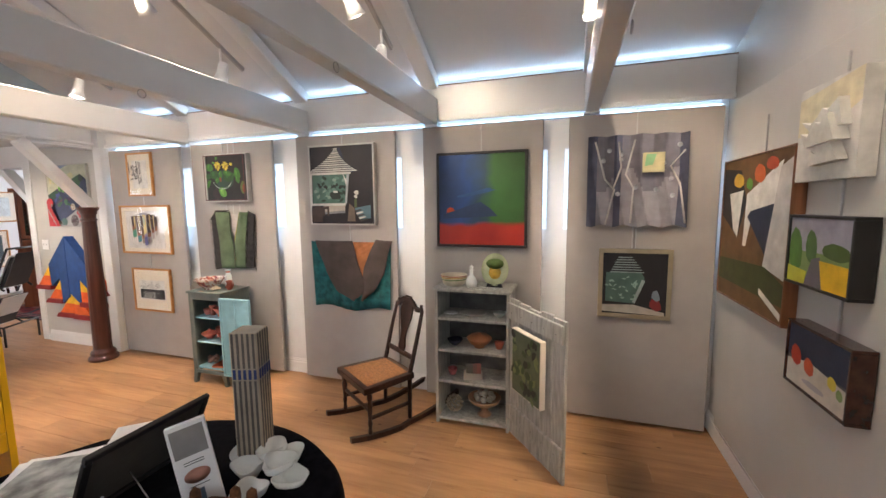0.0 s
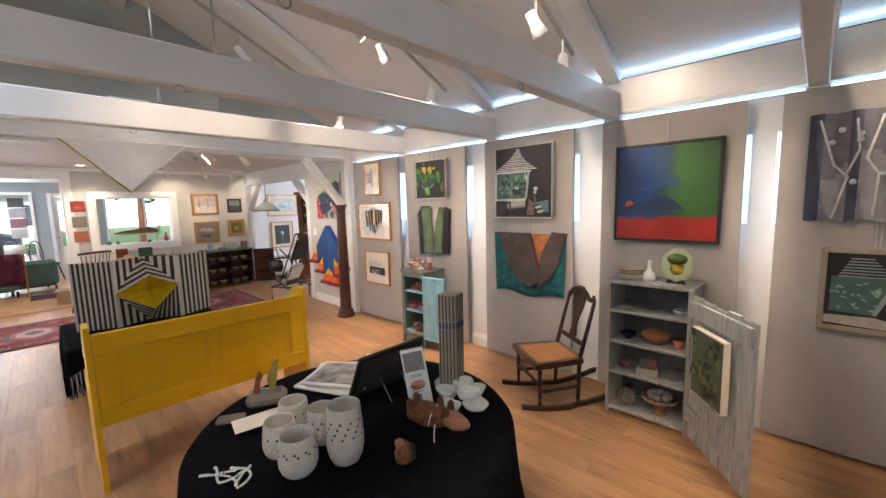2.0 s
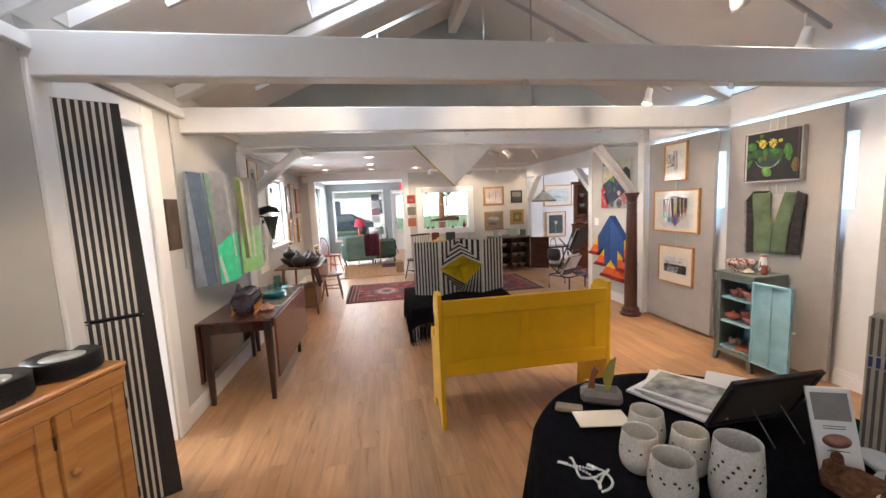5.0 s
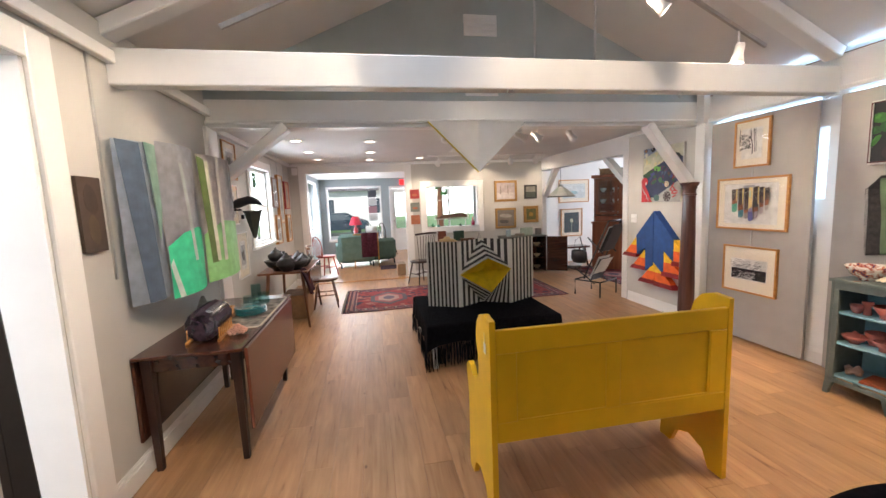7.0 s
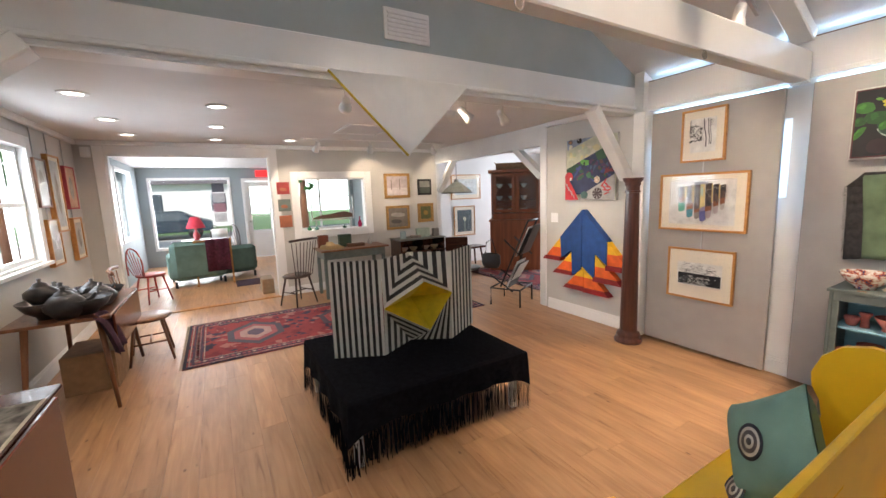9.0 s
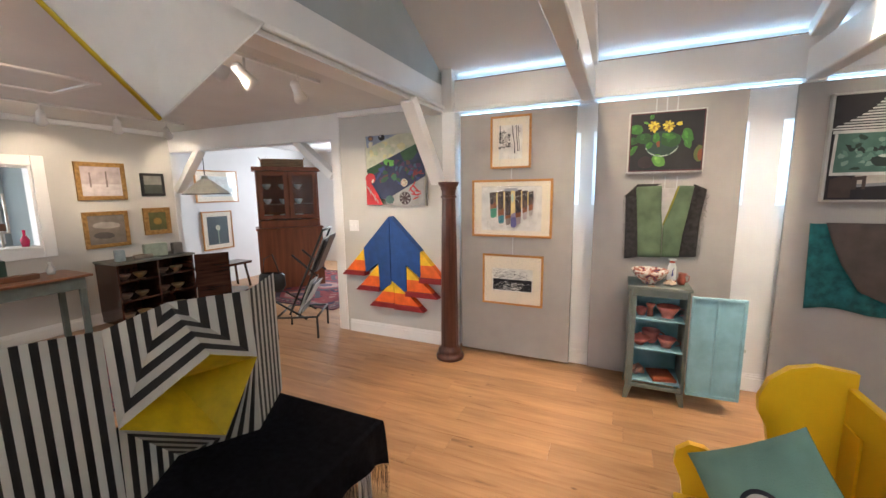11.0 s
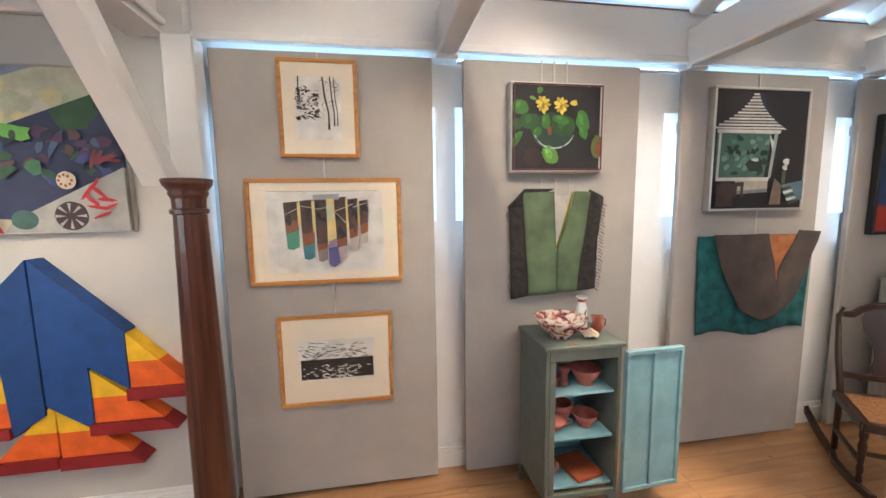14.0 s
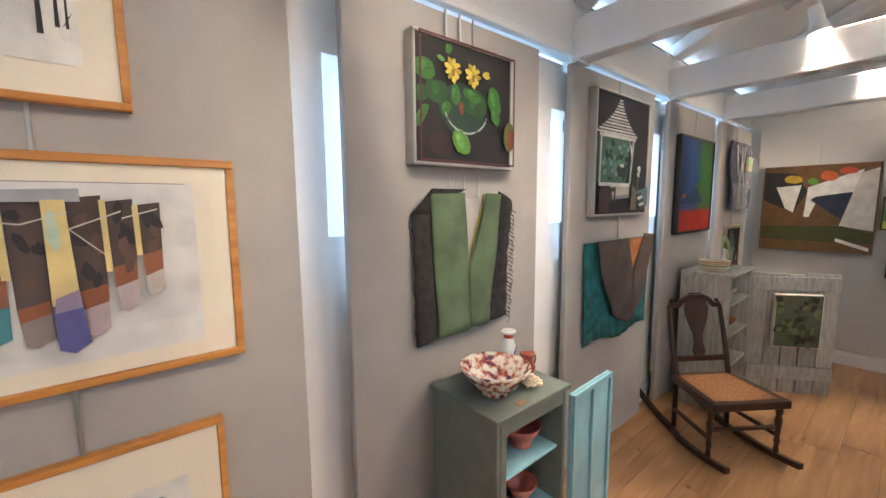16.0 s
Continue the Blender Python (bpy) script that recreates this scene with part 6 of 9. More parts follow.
BR, OL = (0.15, 0.08, 0.03), (0.06, 0.07, 0.02)
epic("painting", "abstract table still life in olive, brown, black and white", 2.39, 1.48, 0.80, 0.82, M_MIDW, 0.06, 0.008, [(BR, rect(0, 0, 1, 1)), ((0.02, 0.02, 0.022), [(0, 0.05), (0.3, 0.08), (0.42, 0.3), (0.3, 0.55), (0, 0.4)]), (W_, [(0.12, 0.24), (0.36, 0.22), (0.3, 0.55), (0.22, 0.5)]), (W_, [(0.42, 0.25), (0.88, 0.06), (0.8, 0.35), (0.52, 0.38), (0.45, 0.6), (0.4, 0.6)]), ((0.02, 0.03, 0.06), [(0.5, 0.36), (0.88, 0.3), (0.8, 0.68), (0.45, 0.4)]), ((0.62, 0.6, 0.56), [(0.86, 0.1), (1, 0.05), (1, 0.75), (0.72, 0.7)]), (OL, [(0, 0.72), (0.75, 0.7), (1, 0.78), (1, 0.9), (0, 0.88)]), (W_, [(0.7, 0.84), (0.98, 0.94), (0.98, 0.98), (0.7, 0.88)]), ((0.55, 0.12, 0.03), blob(0.6, 0.12, 0.08, 0.06)), ((0.55, 0.35, 0.03), blob(0.28, 0.15, 0.09, 0.05)), ((0.5, 0.08, 0.03), blob(0.76, 0.07, 0.08, 0.04)), ((0.12, 0.3, 0.05), blob(0.46, 0.18, 0.05, 0.04))], BR)
t = epic("relief", "pale cream layered paper relief with mountain shapes", 1.79, 1.905, 0.37, 0.37, M_TRIM, 0.06, 0, [((0.72, 0.66, 0.46), [(0, 0.5), (0.5, 0.48), (0.6, 0.42), (0.7, 0.36), (0.8, 0.38), (1, 0.3), (1, 0.0), (0, 0.1)])], (0.68, 0.67, 0.62), 0.1)
for k, (v, d_) in enumerate([(0.05, 0.085), (0.0, 0.105), (-0.07, 0.09)]):
    prism("layer", t, flat(0.66, 0.64, 0.58), [(-0.10 + 0.04 * k, v), (-0.04 + 0.03 * k, v - 0.02), (0.0, v), (0.03, v + 0.03), (0.06, v + 0.015), (0.12 - 0.02 * k, v + 0.05), (0.15, v - 0.05), (-0.02, v - 0.06)], d_ - 0.055, at=-0.062)
sh = [((0.35, 0.34, 0.42), rect(0, 0, 1, 0.5)), ((0.10, 0.22, 0.04), blob(0.12, 0.5, 0.13, 0.35)), ((0.09, 0.18, 0.05), blob(0.4, 0.42, 0.1, 0.25)), ((0.14, 0.13, 0.16), [(0.42, 0.6), (0.55, 0.55), (0.62, 1), (0.32, 1)]), ((0.75, 0.48, 0.02), [(0.55, 0.6), (1, 0.62), (1, 1), (0.62, 1)]), ((0.55, 0.55, 0.06), [(0, 0.75), (0.35, 0.8), (0.32, 1), (0, 1)]), ((0.07, 0.12, 0.03), blob(0.8, 0.45, 0.22, 0.12))]
epic("painting", "small landscape painting with road and yellow field, deep dark frame", 1.755, 1.44, 0.41, 0.29, M_BLACK, 0.075, 0.012, sh, (0.2, 0.3, 0.1), 0.16)
sh = [((0.02, 0.03, 0.06), rect(0, 0, 1, 0.55)), ((0.6, 0.56, 0.48), [(0, 0.62), (0.4, 0.5), (1, 0.6), (1, 1), (0, 1)]), ((0.5, 0.05, 0.02), blob(0.16, 0.5, 0.1, 0.17)), ((0.55, 0.09, 0.03), blob(0.4, 0.58, 0.09, 0.14)), ((0.6, 0.5, 0.05), blob(0.78, 0.6, 0.07, 0.1)), ((0.2, 0.3, 0.1), blob(0.9, 0.7, 0.05, 0.08)), ((0.4, 0.38, 0.4), blob(0.5, 0.85, 0.2, 0.05))]
epic("painting", "small still life of tomatoes and lemon in deep brown frame", 1.70, 1.01, 0.40, 0.27, M_DARKX, 0.075, 0.012, sh, (0.1, 0.1, 0.1), 0.3)

# ---- yellow settle: local x along it, +y the front ----
BR_ = 90.0
bn = thing("bench", "bright yellow painted wooden settle with panelled back", "bench", 0.062, -0.272, 0, BR_)
BL_ = 1.31


def bench_end(x0):
    bm = bmesh.new()
    pts = [(0.0, 0.0), (0.0, 1.0)]
    pts += [(0.10, 1.01), (0.17, 0.99), (0.22, 0.94), (0.245, 0.87), (0.24, 0.82), (0.215, 0.77), (0.205, 0.71), (0.22, 0.65), (0.27, 0.61), (0.33, 0.60), (0.38, 0.64), (0.43, 0.645), (0.47, 0.61), (0.475, 0.56), (0.45, 0.50), (0.44, 0.44), (0.45, 0.12), (0.46, 0.0), (0.37, 0.0), (0.33, 0.09), (0.23, 0.13), (0.13, 0.09), (0.09, 0.0)]
    poly(bm, pts, 0.028, "x", x0 + 0.028)
    return part("end_panel", bm, M_YEL, bn)


bench_end(0.0), bench_end(BL_ - 0.028)
box("seat", bn, M_YEL, 0.03, BL_ - 0.03, 0.03, 0.47, 0.42, 0.445, 0.006)
box("apron", bn, M_YEL, 0.03, BL_ - 0.03, 0.42, 0.44, 0.34, 0.418, 0.003)
box("back_rail", bn, M_YEL, 0.03, BL_ - 0.03, 0.0, 0.025, 0.84, 0.955, 0.004), box("back_rail", bn, M_YEL, 0.03, BL_ - 0.03, 0.0, 0.025, 0.40, 0.50, 0.004)
for a, b in ((0.03, 0.13), (0.60, 0.67), (BL_ - 0.13, BL_ - 0.03)):
    box("stile", bn, M_YEL, a, b, 0.0, 0.025, 0.5005, 0.8395, 0.003)
for a, b in ((0.13, 0.60), (0.67, BL_ - 0.13)):
    box("back_panel", bn, M_YEL, a, b, 0.010, 0.018, 0.50, 0.84, 0)
    boxes("bead", bn, M_YEL, [(a, b, 0.001, 0.010, 0.5, 0.508), (a, a + 0.008, 0.001, 0.010, 0.508, 0.84), (b - 0.008, b, 0.001, 0.010, 0.508, 0.84)])
t = thing("price_tag", "white paper tag hung on the bench end", "tag", 0.070, -0.277, 0.80, BR_)
box("tag", t, M_PAPER, -0.002, 0.0, 0.055, 0.085, 0.03, 0.08, 0.0)
tube("string", t, M_PAPER, [(-0.001, 0.07, 0.08), (-0.001, 0.072, 0.13)], 0.001)
M_CUSH = mat("sage_cushion_cloth", (0.17, 0.29, 0.23), 0.9, 0.08, 8, 0.6, fine=250)


def cushion(name, label, m, size, mt):
    t = new(name)
    t.matrix_world = m
    tagged(t, label, "cushion", "cushions on the bench")
    bm = bmesh.new()
    N = 14
    top, bot = [], []
    for i in range(N + 1):
        for j in range(N + 1):
            u, v = 2 * i / N - 1, 2 * j / N - 1
            th = 0.075 * ((1 - u ** 4) * (1 - v ** 4)) ** 0.55
            sx = size * (1 - 0.06 * (1 - v * v)) * u
            sy = size * (1 - 0.06 * (1 - u * u)) * v
            top.append(bm.verts.new((sx, th + 0.002, sy))), bot.append(bm.verts.new((sx, -th - 0.002, sy)))
    for g_ in (top, bot):
        for i in range(N):
            for j in range(N):
                a = i * (N + 1) + j
                bm.faces.new((g_[a], g_[a + 1], g_[a + N + 2], g_[a + N + 1]))
    part("cover", bm, mt, t, smooth=True)
    for k, (px_, pz_) in enumerate([(0, 0), (size * 0.8, -size * 0.75)]):
        R = 0.062
        for r0, cc in ((R, (0.02, 0.02, 0.03)), (R * 0.8, (0.55, 0.5, 0.42)), (R * 0.62, (0.08, 0.06, 0.06)), (R * 0.38, (0.55, 0.5, 0.42)), (R * 0.2, (0.06, 0.05, 0.05))):
            o = lathe("roundel", t, flat(*cc), [(0, 0), (r0, 0), (r0, 0.002), (0, 0.002)], 28)
            th = 0.077 if k == 0 else 0.05
            o.matrix_local = pose(px_, th + 0.0015 + (R - r0) * 0.06, pz_, -90 if k == 0 else -70)
    return t


cushion("cushion", "sage green cushion with embroidered roundels leaning on the bench", pose(0.062, -0.272, 0, 0, 0, BR_) @ pose(BL_ - 0.29, 0.25, 0.655, 20, 40, 64), 0.185, M_CUSH)
cushion("cushion", "second sage green cushion at the bench's other end", pose(0.062, -0.272, 0, 0, 0, BR_) @ pose(0.24, 0.17, 0.63, 16, 0, 0), 0.17, M_CUSH)

# ---- round table with its cloth ----
TX, TY, TZ = 1.60, 0.50, 0.742
t = thing("round_table", "round table hidden under its black cloth", "table", TX, TY, 0)
lathe("tabletop", t, M_MIDW, [(0, 0.70), (0.63, 0.70), (0.63, 0.73), (0, 0.73)], 40), lathe("pedestal", t, M_MIDW, [(0.25, 0), (0.06, 0.08), (0.05, 0.69), (0.1, 0.699)], 16)
t = thing("tablecloth", "plain black tablecloth falling in folds to the floor", "tablecloth", TX, TY, 0)
lathe("cloth", t, M_BLACKC, [(0, TZ - 0.004), (0.60, TZ - 0.004), (0.645, TZ - 0.008), (0.66, TZ - 0.03), (0.672, TZ - 0.15), (0.69, 0.40), (0.72, 0.2), (0.74, 0.03)], 160, wob=lambda a, z: 1 + (0.75 - z if z < 0.72 else 0) * 0.075 * (math.sin(a * 15 + 1.5 * math.sin(a * 2)) + 0.4 * math.sin(a * 29)))


def jar(x, y, r, h_, rows_z):
    t = thing("candle_holder", "speckled white ceramic candle holder with pierced holes", "candle holder", x, y, TZ, group="candle holders on the round table")
    lathe("body", t, M_CERAM, [(0, 0), (r * 0.55, 0), (r * 0.72, 0.004), (r * 0.88, h_ * 0.12), (r * 0.99, h_ * 0.28), (r, h_ * 0.42), (r * 0.97, h_ * 0.6), (r * 0.9, h_ * 0.85), (r * 0.87, h_ * 0.98), (r * 0.85, h_), (r * 0.82, h_ - 0.001), (r * 0.82, h_ * 0.95), (r * 0.9, h_ * 0.5), (r * 0.7, 0.015), (0, 0.012)], 28)
    for z in rows_z:
        for k in range(11):
            a = 2 * math.pi * (k + (z * 71 % 1)) / 11
            rr = r * (1.0 - 0.12 * max(0, (z / h_ - 0.45) / 0.5)) + 0.0012
            o = lathe("hole", t, M_INK, [(0, 0), (0.0045, 0.0003), (0, 0.0006)], 8)
            o.matrix_local = pose(rr * math.cos(a), rr * math.sin(a), z, 90, 0, math.degrees(a) + 90)


for x, y, r, h_, rz_ in ((1.81, 0.30, 0.066, 0.21, (0.11, 0.128, 0.146, 0.164)), (1.745, 0.155, 0.066, 0.14, (0.088, 0.098)), (1.60, 0.155, 0.061, 0.132, (0.085,)), (1.50, 0.255, 0.062, 0.134, (0.09,)), (1.645, 0.30, 0.059, 0.14, (0.08, 0.10))):
    jar(x, y, r, h_, rz_)
t = thing("pearl_necklace", "white bead necklace coiled on the black cloth", "necklace", 1.59, -0.02, TZ + 0.001)
for k in range(120):
    a = k * 0.078
    lathe("bead", t, M_GLAZE, [(0, 0), (0.0044, 0.0022), (0.0044, 0.0058), (0, 0.0084)], 6, at=(0.05 * math.cos(a) + 0.035 * math.cos(a * 2.31), 0.045 * math.sin(a * 1.17) + 0.025 * math.sin(a * 2.9), 0.0005 * (k % 7)))
t = thing("stone_stand", "grey stone block with a rusty fish and feather", "ornament", 1.18, 0.27, TZ, 62)
box("stone", t, flat(0.16, 0.14, 0.125, 0.8), -0.08, 0.09, -0.055, 0.055, 0, 0.06, 0.02)
prism("fish", t, flat(0.2, 0.07, 0.03), [(-0.05, 0.06), (-0.035, 0.13), (-0.02, 0.16), (-0.005, 0.14), (-0.02, 0.1), (-0.02, 0.06)], 0.012, at=0.0)
prism("feather", t, flat(0.28, 0.24, 0.05), [(0.02, 0.06), (0.01, 0.12), (0.04, 0.19), (0.065, 0.21), (0.055, 0.12), (0.04, 0.06)], 0.006, at=0.0)
tube("wire", t, M_METAL, [(-0.08, -0.02, 0.06), (-0.02, 0.0, 0.075), (0.03, 0.01, 0.064)], 0.002)
t = thing("driftwood", "piece of grey driftwood under the envelope", "driftwood", 1.22, 0.11, TZ, 60)
box("wood", t, flat(0.2, 0.16, 0.12, 0.9), -0.06, 0.05, -0.03, 0.03, 0, 0.018, 0.006)
t = thing("envelope", "cream paper envelope propped on the table", "envelope", 1.34, 0.18, TZ + 0.002, 80, rx=0)
box("sheet", t, M_MAT, -0.10, 0.10, -0.055, 0.055, 0.018, 0.021, 0)
for k, (x, y, rz, w, d, m_) in enumerate([(1.27, 0.63, 32, 0.34, 0.27, M_PAPER), (1.24, 0.66, 45, 0.34, 0.27, M_PAPER), (1.26, 0.60, 24, 0.34, 0.26, M_PAPER), (1.24, 0.92, 42, 0.27, 0.24, M_PAPER)]):
    t = thing("print_stack" if k else "open_book", "white matted prints lying flat on the black cloth" if k else "open white booklet of printed photographs", "papers", x, y, TZ + 0.012 * (3 - k if k < 3 else 0) + 0.001, rz, "papers on the round table")
    box("page_block", t, m_, -w / 2, w / 2, -d / 2, d / 2, 0, 0.011, 0.001)
    if not k:
        box("photo", t, mat("printed_photo", (0.36, 0.37, 0.35), 0.5, 0.5, 14), -0.15, 0.15, -0.115, 0.115, 0.0112, 0.0118, 0)
t = thing("photo_frame", "black standing photo frame seen from behind", "frame", 1.47, 0.72, TZ, 90)
o = new("frame_body")
o.parent, o.matrix_local = t, pose(0, 0, 0.006, 26)
box("frame_edge", o, M_BLACK, -0.19, 0.19, 0.0, 0.018, 0.0, 0.022), box("frame_edge", o, M_BLACK, -0.19, 0.19, 0.0, 0.018, 0.228, 0.25)
box("frame_edge", o, M_BLACK, -0.19, -0.168, 0.0, 0.018, 0.0225, 0.2275), box("frame_edge", o, M_BLACK, 0.168, 0.19, 0.0, 0.018, 0.0225, 0.2275)
box("backing", o, flat(0.075, 0.065, 0.055, 0.35), -0.167, 0.167, 0.006, 0.012, 0.023, 0.227, 0)
for x in (-0.06, 0.06):
    tube("easel_wire", t, M_METAL, [(x, -0.15, 0.003), (x, -0.06, 0.10)], 0.002)
t = thing("leaflet_stand", "clear stand of printed leaflets", "leaflets", 1.80, 0.69, TZ, 50, rx=-10, ry=-9)
box("leaflet_block", t, M_PAPER, -0.05, 0.05, -0.012, 0.012, 0.008, 0.285, 0.002)
box("picture", t, flat(0.25, 0.24, 0.23), -0.042, 0.042, -0.0135, -0.0125, 0.19, 0.272, 0)
lathe("emblem", t, flat(0.55, 0.25, 0.18), [(0, 0), (0.03, 0.0003), (0, 0.0006)], 24, scale=(1.1, 0.7)).matrix_local = pose(0, -0.013, 0.13, 90)
box("printed_bar", t, flat(0.15, 0.2, 0.25), -0.008, 0.008, -0.0135, -0.0125, 0.045, 0.09, 0)
for z in (0.172, 0.165, 0.100, 0.03):
    box("printed_bar", t, M_INK, -0.025, 0.025, -0.0133, -0.0125, z, z + 0.002, 0)
t = thing("striped_vase", "tall square vase striped dark grey and cream, with blue dots", "vase", 1.72, 0.96, TZ, 18)
box("body", t, flat(0.42, 0.36, 0.27), -0.047, 0.047, -0.047, 0.047, 0.018, 0.47, 0.004)
for k in range(5):
    for ax_ in (0, 1):
        for s in (-1, 1):
            c0 = -0.04 + k * 0.018
            b = (c0, c0 + 0.008, s * 0.0475 if s > 0 else -0.0485, 0.0485 if s > 0 else -0.0475) if ax_ == 0 else (s * 0.0475 if s > 0 else -0.0485, 0.0485 if s > 0 else -0.0475, c0, c0 + 0.008)
            box("stripe", t, flat(0.10, 0.085, 0.075), b[0], b[1], b[2], b[3], 0.02, 0.30, 0), box("stripe", t, flat(0.10, 0.085, 0.075), b[0], b[1], b[2], b[3], 0.345, 0.468, 0)
            box("dot", t, flat(0.02, 0.04, 0.16), b[0], b[1] + 0.002, b[2], b[3], 0.305, 0.34, 0)
lathe("rim", t, M_GLAZE, [(0.05, 0.01), (0.085, 0.012), (0.088, 0.02), (0.05, 0.022), (0, 0.015)], 28), lathe("foot", t, M_GLAZE, [(0, 0), (0.05, 0), (0.055, 0.012), (0, 0.013)], 24)
t = thing("petal_dish", "white glazed dish set of petal-shaped bowls", "dish", 1.87, 0.86, TZ)
for k, (x, y, z, a) in enumerate([(0.07, 0, 0, 0), (0.0, 0.08, 0, 90), (-0.08, 0.0, 0, 180), (0, -0.08, 0, 270), (0.02, 0.0, 0.035, 40), (-0.05, 0.07, 0.02, 120)]):
    o = lathe("petal", t, M_GLAZE, [(0, 0), (0.022, 0), (0.04, 0.015), (0.052, 0.042), (0.048, 0.043), (0.036, 0.018), (0, 0.006)], 28, wob=lambda a, z: 1 + (0.26 * math.cos(a) + 0.17 * math.cos(3 * a)) * (z > 0.01))
    o.matrix_local = pose(x, y, z, 0, 0, a)
M_FUR = mat("brown_fur", (0.16, 0.065, 0.025), 0.95, 0.4, 60, 0.9, fine=220)
t = thing("fur_toy", "small brown furry animal ornament with a cord", "ornament", 1.88, 0.645, TZ, 20)
lathe("torso", t, M_FUR, [(0, -0.1), (0.035, -0.085), (0.05, -0.02), (0.045, 0.05), (0.03, 0.09), (0, 0.1)], 14).matrix_local = pose(0, 0, 0.05, 0, 90, 0)
lathe("head", t, flat(0.26, 0.13, 0.07), [(0, -0.05), (0.03, -0.04), (0.038, 0), (0.025, 0.04), (0.01, 0.06), (0, 0.062)], 14).matrix_local = pose(0.12, -0.01, 0.05, 0, 100, 0)
for x, y in ((-0.07, 0.03), (-0.07, -0.03), (0.04, 0.03), (0.09, 0.02), (0.09, -0.035)):
    lathe("limb", t, M_FUR, [(0, 0), (0.016, 0.01), (0.014, 0.035), (0, 0.05)], 8, at=(x, y, 0.07))
tube("cord", t, M_PAPER, [(0.02, -0.05, 0.03), (0.03, -0.045, 0.07), (0.04, 0, 0.1), (0.05, -0.06, 0.01), (0.07, -0.1, 0.003)], 0.0025)
t = thing("bird_ornament", "small brown and black feathered bird ornament", "ornament", 1.985, 0.42, TZ, 50)
lathe("body", t, M_FUR, [(0, 0), (0.028, 0.015), (0.032, 0.045), (0.02, 0.08), (0, 0.09)], 12), lathe("wing", t, M_BLACK, [(0, 0), (0.02, 0.015), (0.016, 0.06), (0, 0.075)], 10, at=(0.025, 0.01, 0))
lathe("head", t, flat(0.26, 0.13, 0.07), [(0, -0.018), (0.016, -0.005), (0.016, 0.01), (0, 0.022)], 10, at=(-0.012, -0.012, 0.085))

# ---- black-draped low table with its striped relief ----
t = thing("low_table", "low table hidden under a fringed black shawl", "table", -2.39, 0.37, 0)
box("tabletop", t, M_BLACK, -0.47, 0.67, -0.675, 0.585, 0.39, 0.425)
for a in (-0.43, 0.62):
    for b in (-0.63, 0.54):
        box("leg", t, M_PAPER, a - 0.025, a + 0.025, b - 0.025, b + 0.025, 0, 0.389)
sh_ = thing("fringed_shawl", "black fringed shawl draped over the low table", "shawl", -2.39, 0.37, 0)
bm = bmesh.new()
ring = []
X0, X1, Y0, Y1_ = -0.50, 0.70, -0.70, 0.61
per = []
for k in range(40):
    per.append((X0 + (X1 - X0) * k / 40, Y0))
for k in range(50):
    per.append((X1, Y0 + (Y1_ - Y0) * k / 50))
for k in range(40):
    per.append((X1 - (X1 - X0) * k / 40, Y1_))
for k in range(50):
    per.append((X0, Y1_ - (Y1_ - Y0) * k / 50))
levels = [(0.97, 0.438), (1.0, 0.43), (1.008, 0.40), (1.014, 0.34), (1.02, 0.27)]


def droop(x, y):
    """The hem hangs lower at the corners, where the cloth falls in a point."""
    u, v = abs(2 * (x - X0) / (X1 - X0) - 1), abs(2 * (y - Y0) / (Y1_ - Y0) - 1)
    return 0.085 * min(u, v) ** 7


grid = []
for s, z in levels:
    row = []
    for i, (x, y) in enumerate(per):
        f = s * (1 + (0.43 - z) * 0.10 * math.sin(i * 0.7))
        row.append(bm.verts.new((x * f, y * f, z - (droop(x, y) * (0.43 - z) / 0.16 if z < 0.42 else 0))))
    grid.append(row)
bm.faces.new(grid[0])
for a, b in zip(grid, grid[1:]):
    for i in range(len(per)):
        j = (i + 1) % len(per)
        bm.faces.new((a[i], a[j], b[j], b[i]))
part("cloth", bm, M_BLACKC, sh_)
bm = bmesh.new()


def strand(p, q, w):
    """A flat thread from p to q, w half as wide."""
    e = (q - p).cross(Vector((p.x, p.y, 0))).normalized() * w
    bm.faces.new([bm.verts.new(v) for v in (p - e, p + e, q + e, q - e)])


for i in range(len(per)):
    p, nx = Vector((*per[i], 0)), Vector((*per[(i + 1) % len(per)], 0))
    hem = 0.272 - droop(p.x, p.y)
    fold = 1 + 0.16 * 0.10 * math.sin(i * 0.7)
    knots = [p.lerp(nx, k) * 1.02 * fold for k in (0.0, 0.5, 1.0)]
    a, m_, b = [Vector((k.x, k.y, hem)) for k in knots]
    low = Vector((m_.x, m_.y, hem - 0.035))
    strand(a, low, 0.0016), strand(b, low, 0.0016)
    for q in range(9):
        c = p.lerp(nx, rnd(0.3, 0.7) if q < 4 else rnd(0, 1)) * 1.022 * fold
        top_ = hem - 0.033 if q < 4 else hem
        L = rnd(0.13, 0.19)
        strand(Vector((c.x, c.y, top_)), Vector((c.x + rnd(-0.012, 0.012), c.y + rnd(-0.012, 0.012), max(0.004, top_ - L))), rnd(0.0018, 0.0038))
part("fringe", bm, M_BLACKC, sh_)
M_SW, M_SB = flat(0.58, 0.57, 0.53, 0.6, 0.03), flat(0.022, 0.02, 0.02, 0.6)
sc = thing("striped_relief", "folded black and white striped relief with a yellow diamond recess", "sculpture", 0, 0, 0)


